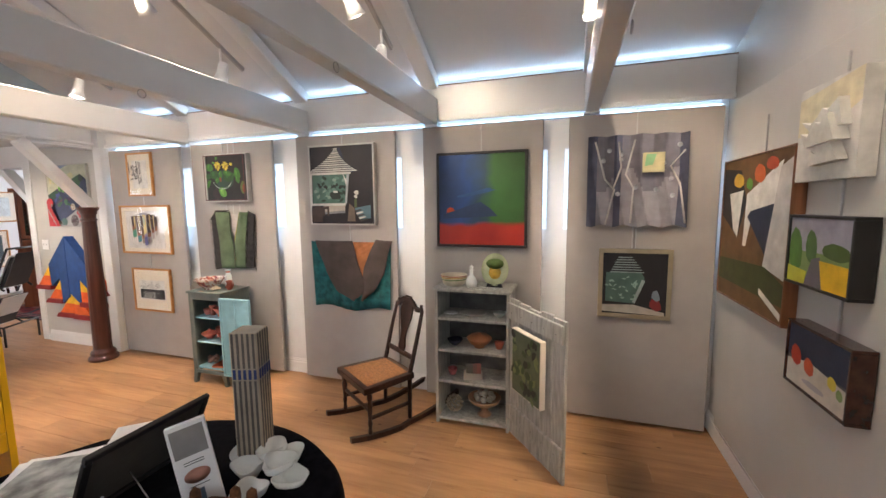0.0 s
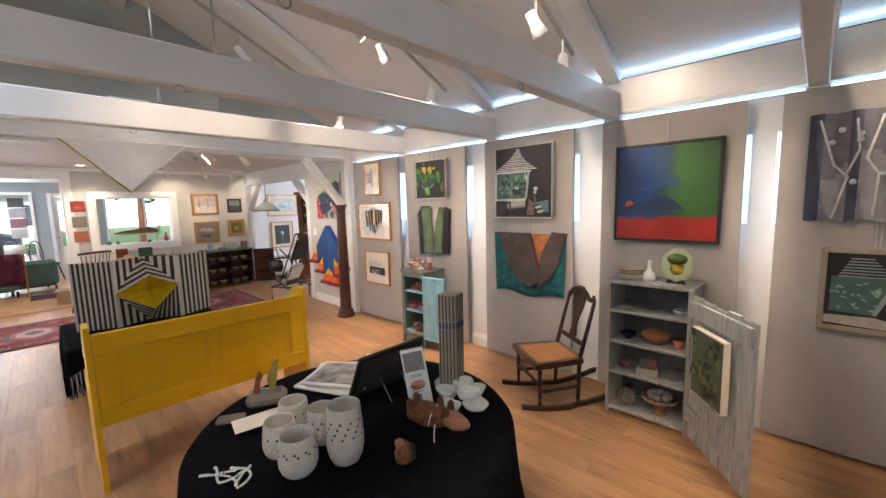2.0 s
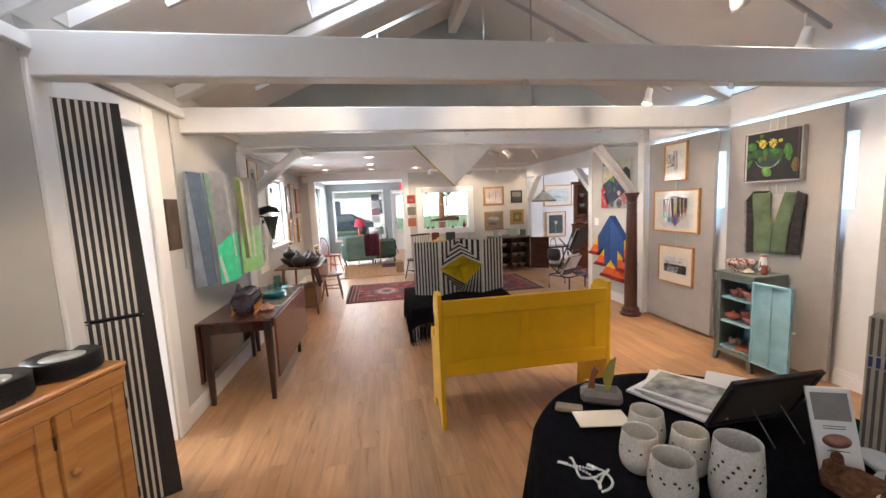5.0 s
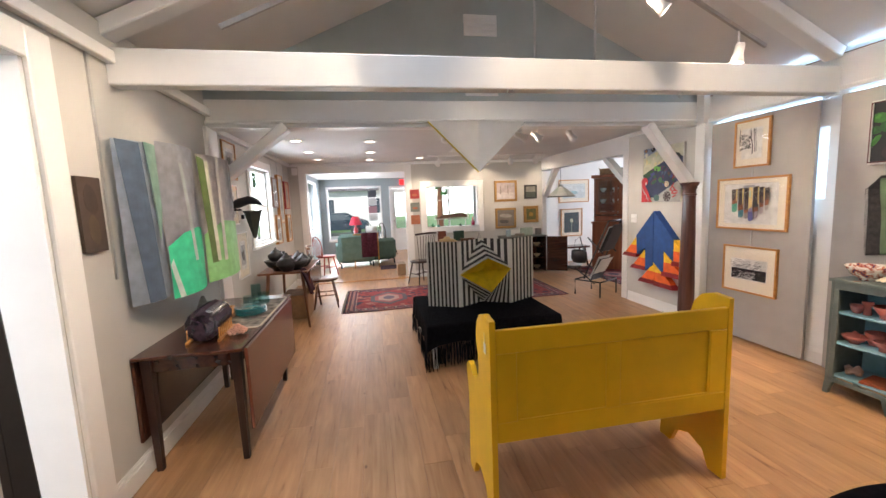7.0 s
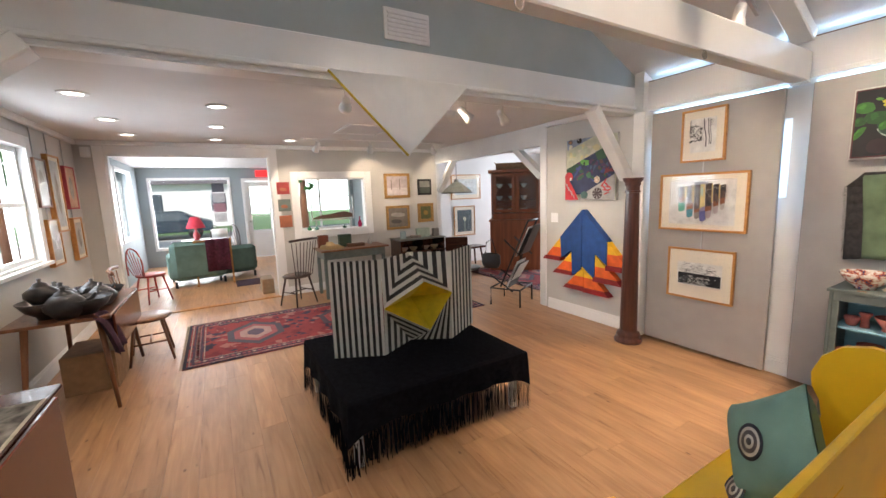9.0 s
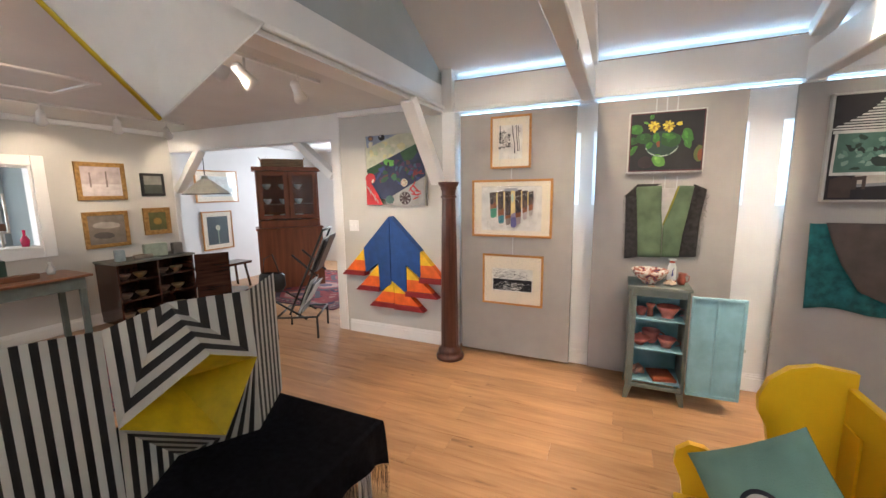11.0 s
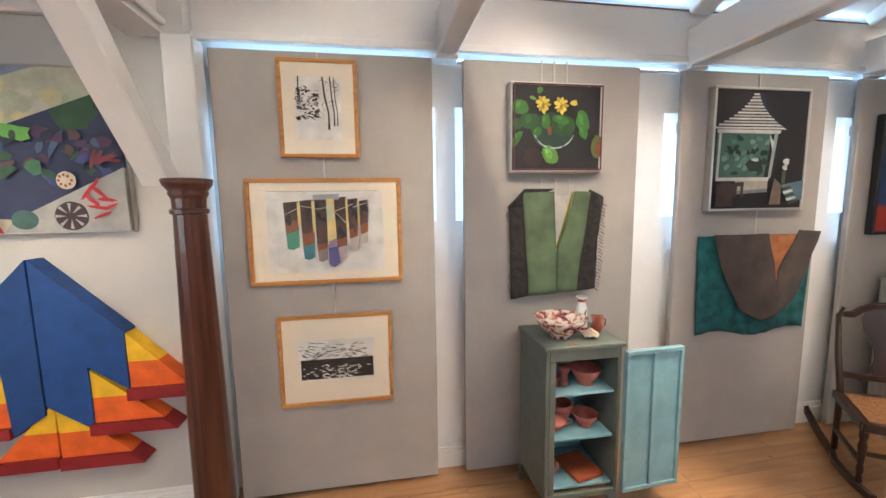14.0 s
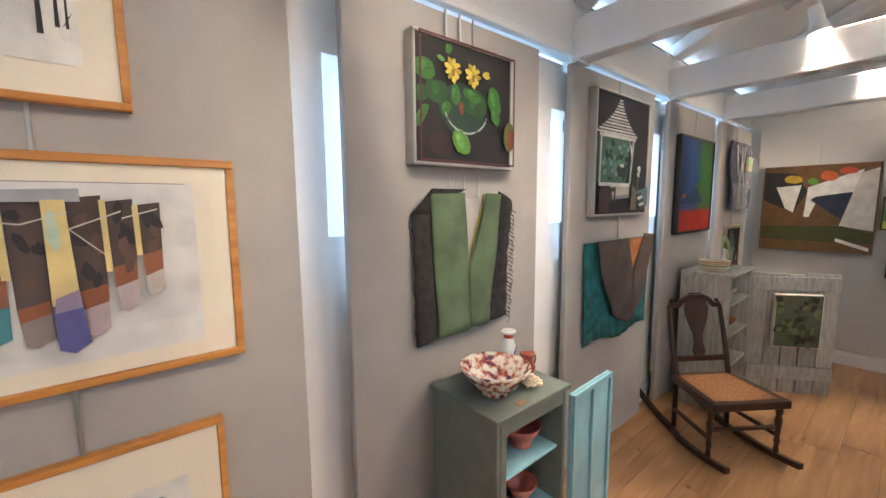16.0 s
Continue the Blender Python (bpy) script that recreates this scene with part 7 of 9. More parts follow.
def striped(name, pts_fn, n, m=None, horizontal=False, th=0.004):
    """A sheet of n stripes between two edges: pts_fn(u, v) gives its points."""
    bm = bmesh.new()
    lo = [bm.verts.new(pts_fn(k / n, 0)) for k in range(n + 1)]
    hi = [bm.verts.new(pts_fn(k / n, 1)) for k in range(n + 1)]
    for k in range(n):
        f = bm.faces.new((lo[k], lo[k + 1], hi[k + 1], hi[k]))
        f.material_index = k % 2
    bmesh.ops.solidify(bm, geom=bm.faces[:], thickness=th) if th else None
    return part(name, bm, [M_SW, M_SB], m or sc)


def quad(a, b, c, d):
    a, b, c, d = map(Vector, (a, b, c, d))
    return lambda u, v: a.lerp(b, u).lerp(d.lerp(c, u), v)


B0, T0 = 0.447, 1.14
P = [(-2.35, -0.22), (-2.19, 0.10), (-2.44, 0.38), (-2.19, 0.66), (-2.40, 1.0)]
striped("wing", quad((*P[0], B0), (*P[1], B0), (*P[1], T0), (*P[0], T0)), 17)
striped("wing", quad((*P[3], B0), (*P[4], B0), (*P[4], T0), (*P[3], T0)), 13)
# centre: upright stripes that turn into chevrons over and under the diamond
L_, R_, TP, BT = [Vector(v) for v in ((-2.15, 0.09, 0.80), (-2.15, 0.65, 0.83), (-2.06, 0.37, 0.97), (-2.06, 0.40, 0.61))]
C_ = Vector((-2.34, 0.385, 0.80))
AP, BV = Vector((-2.26, 0.35, T0 + 0.02)), Vector((-2.36, 0.38, B0))
P1T, P3T, P1B, P3B = Vector((*P[1], T0)), Vector((*P[3], T0)), Vector((*P[1], B0)), Vector((*P[3], B0))
M_DIA = flat(0.62, 0.47, 0.01, 0.5)
bm = bmesh.new()
cv = [bm.verts.new(p) for p in (L_, TP, R_, BT, C_)]
for a, b in ((0, 1), (1, 2), (2, 3), (3, 0)):
    bm.faces.new((cv[a], cv[b], cv[4]))
bmesh.ops.solidify(bm, geom=bm.faces[:], thickness=0.003)
part("diamond", bm, M_DIA, sc)
for nm, a, b, c, d, n_ in (("chevron", AP, AP, TP, L_, 9), ("chevron", AP, AP, TP, R_, 9), ("chevron", BV, BV, BT, L_, 9),
                           ("upright_stripes", P1T, L_, AP, AP, 9), ("upright_stripes", P3T, R_, AP, AP, 9), ("upright_stripes", P1B, L_, BV, BV, 9), ("upright_stripes", P3B, R_, BT, BV, 13)):
    bm = bmesh.new()
    for k in range(n_):
        p, q = k / n_, (k + 1) / n_
        f = bm.faces.new([bm.verts.new(v) for v in (a.lerp(d, p), b.lerp(c, p), b.lerp(c, q), a.lerp(d, q))])
        f.material_index = k % 2
    bmesh.ops.solidify(bm, geom=bm.faces[:], thickness=0.003)
    part(nm, bm, [M_SW, M_SB], sc)

# ---- hanging triangle ----
t = thing("triangle_relief", "white folded triangular panel with yellow edges, hung from the header", "wall art", HX + 0.045, 0.335, 2.345)
bm = bmesh.new()
fv = [bm.verts.new(v) for v in ((0, -0.50, 0), (0, 0.50, 0), (0.06, -0.02, -0.50), (0.045, -0.01, 0))]
bm.faces.new((fv[0], fv[3], fv[2])), bm.faces.new((fv[3], fv[1], fv[2]))
bmesh.ops.solidify(bm, geom=bm.faces[:], thickness=0.01)
part("panel", bm, M_PAPER, t)
tube("edge_strip", t, flat(0.6, 0.45, 0.02), [(-0.004, -0.505, -0.004), (0.052, -0.022, -0.507)], 0.008)
tube("edge_strip", t, M_PAPER, [(-0.004, 0.505, -0.004), (0.052, -0.02, -0.507)], 0.005)

# ---- rugs ----
M_RUG = bpy.data.materials.new("rug_weave")
M_RUG.use_nodes = True
n, l = M_RUG.node_tree.nodes, M_RUG.node_tree.links
tc, vo, nz, r_ = n.new("ShaderNodeTexCoord"), n.new("ShaderNodeTexVoronoi"), n.new("ShaderNodeTexNoise"), n.new("ShaderNodeValToRGB")
vo.inputs["Scale"].default_value, vo.distance = 13, "MANHATTAN"
l.new(tc.outputs["Object"], vo.inputs["Vector"])
e = r_.color_ramp
e.interpolation = "CONSTANT"
e.elements[0].position, e.elements[0].color = 0, (0.22, 0.03, 0.035, 1)
e.elements[1].position, e.elements[1].color = 0.45, (0.03, 0.022, 0.05, 1)
for p, c in ((0.62, (0.16, 0.02, 0.028, 1)), (0.82, (0.3, 0.13, 0.11, 1)), (0.9, (0.25, 0.035, 0.04, 1))):
    q = e.elements.new(p)
    q.color = c
sepc = n.new("ShaderNodeSeparateColor")
l.new(vo.outputs["Color"], sepc.inputs[0]), l.new(sepc.outputs[0], r_.inputs[0])
l.new(r_.outputs[0], n["Principled BSDF"].inputs["Base Color"])
n["Principled BSDF"].inputs["Roughness"].default_value = 0.95


def rug(label, x0, x1, y0, y1, rz=0.0):
    t = thing("rug", label, "rug", (x0 + x1) / 2, (y0 + y1) / 2, 0.0, rz, "patterned rugs")
    a, b = (x1 - x0) / 2, (y1 - y0) / 2
    box("woven_field", t, M_RUG, -a, a, -b, b, 0.001, 0.008, 0)
    for k, (ins, wd, cc) in enumerate([(0.0, 0.03, (0.02, 0.015, 0.03)), (0.045, 0.012, (0.34, 0.24, 0.2)), (0.07, 0.09, (0.06, 0.03, 0.06)), (0.17, 0.012, (0.34, 0.24, 0.2))]):
        A, B = a - ins, b - ins
        z0, z1 = 0.0082, 0.0088 + 0.0003 * k
        boxes("border", t, flat(*cc, 0.95, 0.4, 40), [(-A, A, -B, -B + wd, z0, z1), (-A, A, B - wd, B, z0, z1), (-A, -A + wd, -B + wd, B - wd, z0, z1), (A - wd, A, -B + wd, B - wd, z0, z1)])
    bm = bmesh.new()
    nn = int(2 * (a + b) / 0.075)
    for side in (-1, 1):
        for k in range(nn):
            u = -1 + 2 * (k + 0.5) / nn
            for cx, cy in ((u * (a - 0.11), side * (b - 0.115)), (side * (a - 0.115), u * (b - 0.11))):
                poly(bm, [(cx - 0.024, cy), (cx, cy - 0.024), (cx + 0.024, cy), (cx, cy + 0.024)], 0.0012, "z", 0.0112, k % 3)
    part("border_pattern", bm, [flat(0.28, 0.05, 0.05), flat(0.33, 0.26, 0.2), flat(0.2, 0.03, 0.05)], t, kind="stuff")
    bm = bmesh.new()
    for k in range(3):
        cy = (-0.55 + 0.55 * k) * 2 * b * 0.55
        for s, mi in ((0.30, 0), (0.23, 1), (0.17, 2), (0.09, 3)):
            poly(bm, [(-s * 1.5, cy), (-s * 0.6, cy - s), (s * 0.6, cy - s), (s * 1.5, cy), (s * 0.6, cy + s), (-s * 0.6, cy + s)], 0.0008 * (1 + mi), "z", 0.0095 + 0.0009 * mi, mi)
    part("medallion", bm, [flat(0.02, 0.016, 0.035), flat(0.26, 0.035, 0.04), flat(0.34, 0.2, 0.17), flat(0.05, 0.03, 0.07)], t, kind="stuff")
    bm = bmesh.new()
    for side in (-1, 1):
        for k in range(60):
            u = -a + 2 * a * k / 60
            cube(bm, u, u + 0.006, side * b if side > 0 else -b - 0.03, b + 0.03 if side > 0 else -b, 0.001, 0.004)
    part("fringe", bm, flat(0.4, 0.33, 0.24), t, kind="stuff")


rug("red and navy patterned oriental rug on the plank floor", -5.50, -3.97, -1.27, 2.28)
rug("dark red patterned rug on the north room's floor", -6.2, -4.1, 3.45, 5.6)

# ---- drop-leaf table by the south wall ----
dl = thing("drop_leaf_table", "dark mahogany drop-leaf table with both leaves down", "table", -1.38, -1.90, 0)
box("tabletop", dl, M_DARKX, -0.77, 0.70, -0.26, 0.33, 0.72, 0.742, 0.005)
for yy in (-0.275, 0.335):
    box("leaf", dl, M_REDW if yy > 0 else M_DARKX, -0.62, 0.55 + 0.13, yy, yy + 0.02, 0.22, 0.735, 0.005)
box("apron", dl, M_DARKX, -0.66, 0.60, -0.25, -0.23, 0.62, 0.719), box("apron", dl, M_DARKX, -0.66, 0.60, 0.27, 0.29, 0.62, 0.719)
box("apron", dl, M_DARKX, 0.60, 0.62, -0.25, 0.29, 0.62, 0.719), box("apron", dl, M_DARKX, -0.68, -0.66, -0.25, 0.29, 0.62, 0.719)
for a in (0.61, -0.5, -0.66):
    for b in (-0.22, 0.27):
        if a == -0.66 and b > 0:
            continue
        bm = bmesh.new()
        vs = cube(bm, a - 0.028, a + 0.028, b - 0.028, b + 0.028, 0, 0.719)
        for v in vs:
            if v.co.z < 0.1:
                v.co.x, v.co.y = a + (v.co.x - a) * 0.6, b + (v.co.y - b) * 0.6
        part("leg", bm, M_DARKW, dl)
TB = 0.743
t = thing("plate_rack", "purple glass plates standing in a wooden rack", "plate rack", -0.98, -1.86, TB, 4)
box("rail", t, M_OAKF, -0.20, 0.14, -0.09, -0.07, 0, 0.015), box("rail", t, M_OAKF, -0.20, 0.14, 0.09, 0.11, 0, 0.015)
M_PURP = mat("purple_glass", (0.03, 0.018, 0.026), 0.2, 0.3, 30, coat=0.5)
for k in range(8):
    lathe("plate", t, M_PURP, [(0, 0), (0.06, 0), (0.1, 0.012), (0.1, 0.016), (0.06, 0.005), (0, 0.004)], 28, wob=lambda a, z: 1 + 0.03 * math.cos(a * 14)).matrix_local = pose(-0.17 + k * 0.038, 0.01, 0.105, 0, 80, 0)
    for yy in (-0.08, 0.1):
        lathe("peg", t, M_OAKF, [(0.004, 0), (0.004, 0.07), (0, 0.072)], 6, at=(-0.15 + k * 0.038, yy, 0.015))
t = thing("coral", "pink and cream shell rosette on the table", "ornament", -0.98, -1.68, TB)
for k in range(40):
    a, q = k * 2.4, 0.009 * math.sqrt(k)
    lathe("petal", t, flat(0.62, 0.36, 0.28), [(0, 0), (0.01, 0.008), (0.013, 0.018), (0, 0.012)], 6, at=(q * math.cos(a), q * math.sin(a), 0.05 - q * 0.8))
t = thing("carved_bird", "dark carved wooden bird decoy with raised tail", "sculpture", -1.33, -2.02, TB, 20)
tube("body", t, flat(0.05, 0.06, 0.055, 0.4), [(-0.2, 0, 0.16), (-0.12, 0, 0.1), (0, 0, 0.085), (0.09, 0, 0.12), (0.14, 0, 0.15), (0.18, 0, 0.1), (0.19, 0, 0.02)], [0.012, 0.04, 0.05, 0.035, 0.025, 0.02, 0.012], 10)
box("stand", t, flat(0.35, 0.25, 0.14), -0.03, 0.03, -0.02, 0.02, 0, 0.05)
t = thing("wooden_box", "long pale wooden box on the table", "box", -1.38, -1.93, TB, 3)
boxes("box", t, M_OAKF, [(-0.24, 0.24, -0.04, -0.032, 0, 0.05), (-0.24, 0.24, 0.032, 0.04, 0, 0.05), (-0.24, -0.232, -0.032, 0.032, 0, 0.05), (0.232, 0.24, -0.032, 0.032, 0, 0.05), (-0.232, 0.232, -0.032, 0.032, 0, 0.008)])
t = thing("table_runner", "grey and rust woven runner with a cream fringe", "runner", -1.52, -1.72, TB, 0)
box("cloth", t, mat("woven_runner", (0.16, 0.15, 0.14), 0.9, 0.8, 14), -0.45, 0.40, -0.13, 0.13, 0.0, 0.004, 0.001), box("border", t, flat(0.5, 0.45, 0.36, 0.9), 0.401, 0.43, -0.13, 0.13, 0.0, 0.004, 0.001), box("border", t, flat(0.5, 0.45, 0.36, 0.9), -0.45, 0.4, 0.131, 0.145, 0.0, 0.004, 0.001)
M_TEALG = mat("teal_glass", (0.01, 0.16, 0.2), 0.1, 0.1, 20, coat=0.5)
for k in range(5):
    t = thing("plate", "teal glass plate in a stack on the runner", "plate", -1.47, -1.74, TB + 0.005 + k * 0.011, group="stack of teal plates")
    lathe("dish", t, M_TEALG, [(0, 0), (0.07, 0), (0.115, 0.014), (0.115, 0.018), (0.07, 0.005), (0, 0.004)], 32)
M_CLEAR = glass("clear_glass", 0.02, (0.75, 0.88, 0.88))
for x, y, r, h_ in ((-1.78, -1.72, 0.045, 0.10), (-1.86, -1.80, 0.04, 0.16), (-1.72, -1.82, 0.045, 0.09)):
    t = thing("drinking_glass", "pale teal glass tumbler", "glass", x, y, TB + 0.005, group="tumblers")
    lathe("body", t, M_CLEAR, [(0, 0), (r * 0.7, 0), (r, 0.02), (r, h_), (r * 0.94, h_), (r * 0.94, 0.02), (0, 0.01)], 20)
t = thing("coral", "cream rosette ornament at the wall", "ornament", -1.62, -2.0, TB)
for k in range(24):
    a, q = k * 2.4, 0.009 * math.sqrt(k)
    lathe("petal", t, flat(0.6, 0.48, 0.3), [(0, 0), (0.01, 0.008), (0.013, 0.02), (0, 0.012)], 6, at=(q * math.cos(a), q * math.sin(a), 0.08 - q * 0.8))

# ---- south wall: painted sheets and pictures ----


def spic(name, label, x, z, w, h, fm, depth, fw, sh, ground, mw=0.0, glazed=False, hang=0.0, tilt=0.0):
    return picture(name, label, (x, GS if x > HX else SY, z), w, h, fm, depth, fw, mw, ground, sh, glazed=glazed, rz=180, hang=hang)


for k, (x0, x1, z0, z1, ground, rest) in enumerate([
        (-1.20, -1.62, 1.03, 1.97, (0.46, 0.52, 0.6), [((0.10, 0.14, 0.20), [(0.03, 0), (0.42, 0.01), (0.66, 1), (0.26, 1)]), ((0.28, 0.46, 0.37), [(0.5, 0), (1, 0), (1, 0.42), (0.72, 0.62)]), ((0.10, 0.14, 0.18), [(0.49, 0), (0.52, 0), (0.72, 0.5), (0.7, 0.5)])]),
        (-1.62, -2.12, 1.00, 2.0, (0.46, 0.47, 0.52), [((0.05, 0.60, 0.32), [(0, 0.66), (0.3, 0.58), (0.7, 0.55), (1, 0.56), (1, 1), (0, 1)]), ((0.55, 0.6, 0.6), [(0.35, 0.12), (0.42, 0.12), (0.62, 0.78), (0.52, 0.78)]), ((0.55, 0.62, 0.58), [(0.0, 0.78), (0.05, 0.74), (0.2, 1), (0.1, 1)])]),
        (-2.14, -2.62, 1.02, 1.98, (0.45, 0.42, 0.42), [((0.26, 0.55, 0.22), [(0, 0.62), (0.4, 0.52), (1, 0.54), (1, 1), (0, 1)]), ((0.12, 0.18, 0.05), [(0, 0.02), (0.12, 0.04), (0.22, 0.85), (0.1, 0.85)]), ((0.6, 0.6, 0.5), [(0.13, 0.05), (0.19, 0.05), (0.27, 0.84), (0.2, 0.84)]), ((0.2, 0.18, 0.18), [(0.82, 0.05), (0.9, 0.05), (0.95, 0.5), (0.86, 0.5)]), ((0.58, 0.55, 0.5), [(0.35, 0.0), (0.4, 0), (0.42, 0.85), (0.34, 0.85)])])]):
    (xa_, ya_), (xb_, yb_) = (((-0.74, -2.13), (-1.03, -2.07)), ((-1.03, -2.07), (-1.45, -2.04)), ((-1.45, -2.03), (-2.04, -2.0)))[k]
    t = thing("painted_sheet", "curved sheet painted grey, green and blue on the wall", "wall art", (xa_ + xb_) / 2, (ya_ + yb_) / 2 - 0.04, (z0 + z1) / 2, 180 + math.degrees(math.atan2(yb_ - ya_, xb_ - xa_)) - 180, "painted sheets on the south wall", ry=0)
    w, h = math.hypot(xb_ - xa_, yb_ - ya_) + 0.01, z1 - z0
    mats = [flat(*ground)]
    bm = bmesh.new()

    def cy_(u):
        return -0.04 - 0.045 * math.sin(math.pi * u) - 0.012 * k
    lo_ = [bm.verts.new(((i / 12 - 0.5) * w, cy_(i / 12), -h / 2)) for i in range(13)]
    hi_ = [bm.verts.new(((i / 12 - 0.5) * w, cy_(i / 12), h / 2)) for i in range(13)]
    for i in range(12):
        bm.faces.new((lo_[i], lo_[i + 1], hi_[i + 1], hi_[i]))
    bmesh.ops.solidify(bm, geom=bm.faces[:], thickness=0.006)
    for q, (cc, pts) in enumerate(rest):
        mats.append(flat(*cc))
        dens = []
        for i, (u, v) in enumerate(pts):
            u2, v2 = pts[(i + 1) % len(pts)]
            for s in range(5):
                uu, vv = u + (u2 - u) * s / 5, v + (v2 - v) * s / 5
                dens.append((uu, vv))
        sub = bmesh.new()
        poly(sub, [((a - 0.5) * w, (0.5 - b) * h) for a, b in dens], 0.0005, "y", 0)
        bmesh.ops.triangulate(sub, faces=sub.faces[:])
        for i in range(2):
            bmesh.ops.subdivide_edges(sub, edges=[e_ for e_ in sub.edges if abs(e_.verts[0].co.x - e_.verts[1].co.x) > 0.05], cuts=1)
            bmesh.ops.triangulate(sub, faces=sub.faces[:])
        tmp = {}
        for v in sub.verts:
            u = v.co.x / w + 0.5
            tmp[v] = bm.verts.new((v.co.x, cy_(u) - 0.009 - 0.001 * q + v.co.y, v.co.z))
        for f in sub.faces:
            nf = bm.faces.new([tmp[v] for v in f.verts])
            nf.material_index = len(mats) - 1
        sub.free()
    part("sheet", bm, mats, t)
box("hanging_rail", thing("hanging_rail", "thin grey vertical hanging rail on the south wall", "rail", -0.70, GS, 0), M_METAL, -0.008, 0.008, 0, 0.012, 1.2, 2.44, 0.001)
spic("painting", "small dark brown textured panel beside the doorway", -0.56, 1.56, 0.17, 0.38, M_MIDW, 0.02, 0, [((0.05, 0.03, 0.02), blob(0.5, 0.3, 0.3, 0.2)), ((0.09, 0.06, 0.03), blob(0.5, 0.7, 0.25, 0.2))], (0.07, 0.045, 0.03))
prnt = [((0.45, 0.46, 0.46), rect(0.1, 0.15, 0.9, 0.85)), ((0.12, 0.12, 0.12), blob(0.45, 0.5, 0.25, 0.2, 12, 0, 0.4)), ((0.2, 0.2, 0.2), blob(0.65, 0.6, 0.15, 0.12, 12, 0, 0.4))]
spic("framed_print", "pale framed print above the brace", -3.15, 2.12, 0.42, 0.42, M_OAKF, 0.02, 0.015, prnt, W_, 0.06, True)
spic("framed_print", "white-framed harbour print on the south wall", -3.08, 1.62, 0.42, 0.46, M_TRIM, 0.02, 0.015, prnt, W_, 0.07, True)
spic("framed_print", "white-framed black and white photograph", -3.30, 1.02, 0.40, 0.55, M_TRIM, 0.02, 0.015, prnt, W_, 0.09, True)
for x, z, w, h, fm, gr in ((-5.05, 1.82, 0.30, 0.48, M_MIDW, (0.5, 0.5, 0.48)), (-5.45, 1.72, 0.36, 0.82, M_OAKF, (0.5, 0.52, 0.52)), (-5.95, 1.80, 0.36, 0.5, flat(0.4, 0.05, 0.06), (0.5, 0.3, 0.2)), (-5.15, 1.22, 0.34, 0.48, M_OAKF, (0.45, 0.45, 0.45)), (-5.95, 1.2, 0.34, 0.5, M_OAKF, (0.5, 0.5, 0.48))):
    spic("framed_print", "deep-framed glazed picture on the south wall", x, z, w, h, fm, 0.05, 0.02, [((0.3, 0.28, 0.25), blob(0.5, 0.5, 0.25, 0.3))], gr, 0.04 if fm is M_OAKF else 0, True, hang=0.3)
t = thing("carved_raven", "dark carved raven on a scrolled wall bracket", "sculpture", -2.72, SY, 1.50, 180)
prism("bracket", t, flat(0.07, 0.075, 0.05, 0.5), [(-0.03, 0.2), (0.03, 0.2), (0.035, 0.1), (0.08, 0.0), (0.03, -0.05), (0.05, -0.15), (0.01, -0.22), (-0.03, -0.2)], 0.03, at=-0.01)
beam("arm", t, M_BLACK, (0, -0.04, 0.06), (0, -0.22, 0.06), 0.03, 0.02)
tube("body", t, flat(0.02, 0.022, 0.03, 0.35), [(-0.02, 0.0, 0.07), (0, -0.1, 0.09), (0.0, -0.2, 0.13), (0.0, -0.30, 0.16), (0.0, -0.37, 0.145), (0, -0.43, 0.105)], [0.012, 0.03, 0.05, 0.045, 0.035, 0.006], 10)
t = thing("wall_vase", "green pointed wall vase", "vase", -3.42, SY, 1.40, 180)
lathe("cone", t, flat(0.06, 0.075, 0.055, 0.4), [(0, -0.2), (0.02, -0.18), (0.10, 0.12), (0.12, 0.15), (0.11, 0.15), (0.09, 0.12), (0, -0.15)], 4, at=(0, -0.13, 0), smooth=False)
box("bracket", t, M_BLACK, -0.02, 0.02, -0.03, 0, 0.05, 0.1)

# ---- pottery table ----
pt = thing("table", "brown wooden table with splayed legs and a dropped leaf", "table", -4.05, -1.93, 0)
box("tabletop", pt, M_MIDW, -0.60, 0.55, -0.32, 0.30, 0.715, 0.74, 0.004)
box("leaf", pt, M_REDW, -0.58, 0.50, 0.302, 0.32, 0.42, 0.735, 0.004)
for a, b in ((0.48, -0.2), (0.48, 0.22), (-0.5, -0.22), (-0.5, 0.22)):
    s = 1 if a > 0 else -1
    tube("leg", pt, M_MIDW, [(a, b, 0.714), (a + s * 0.10, b + (0.06 if b > 0 else -0.05), 0)], [0.024, 0.014])


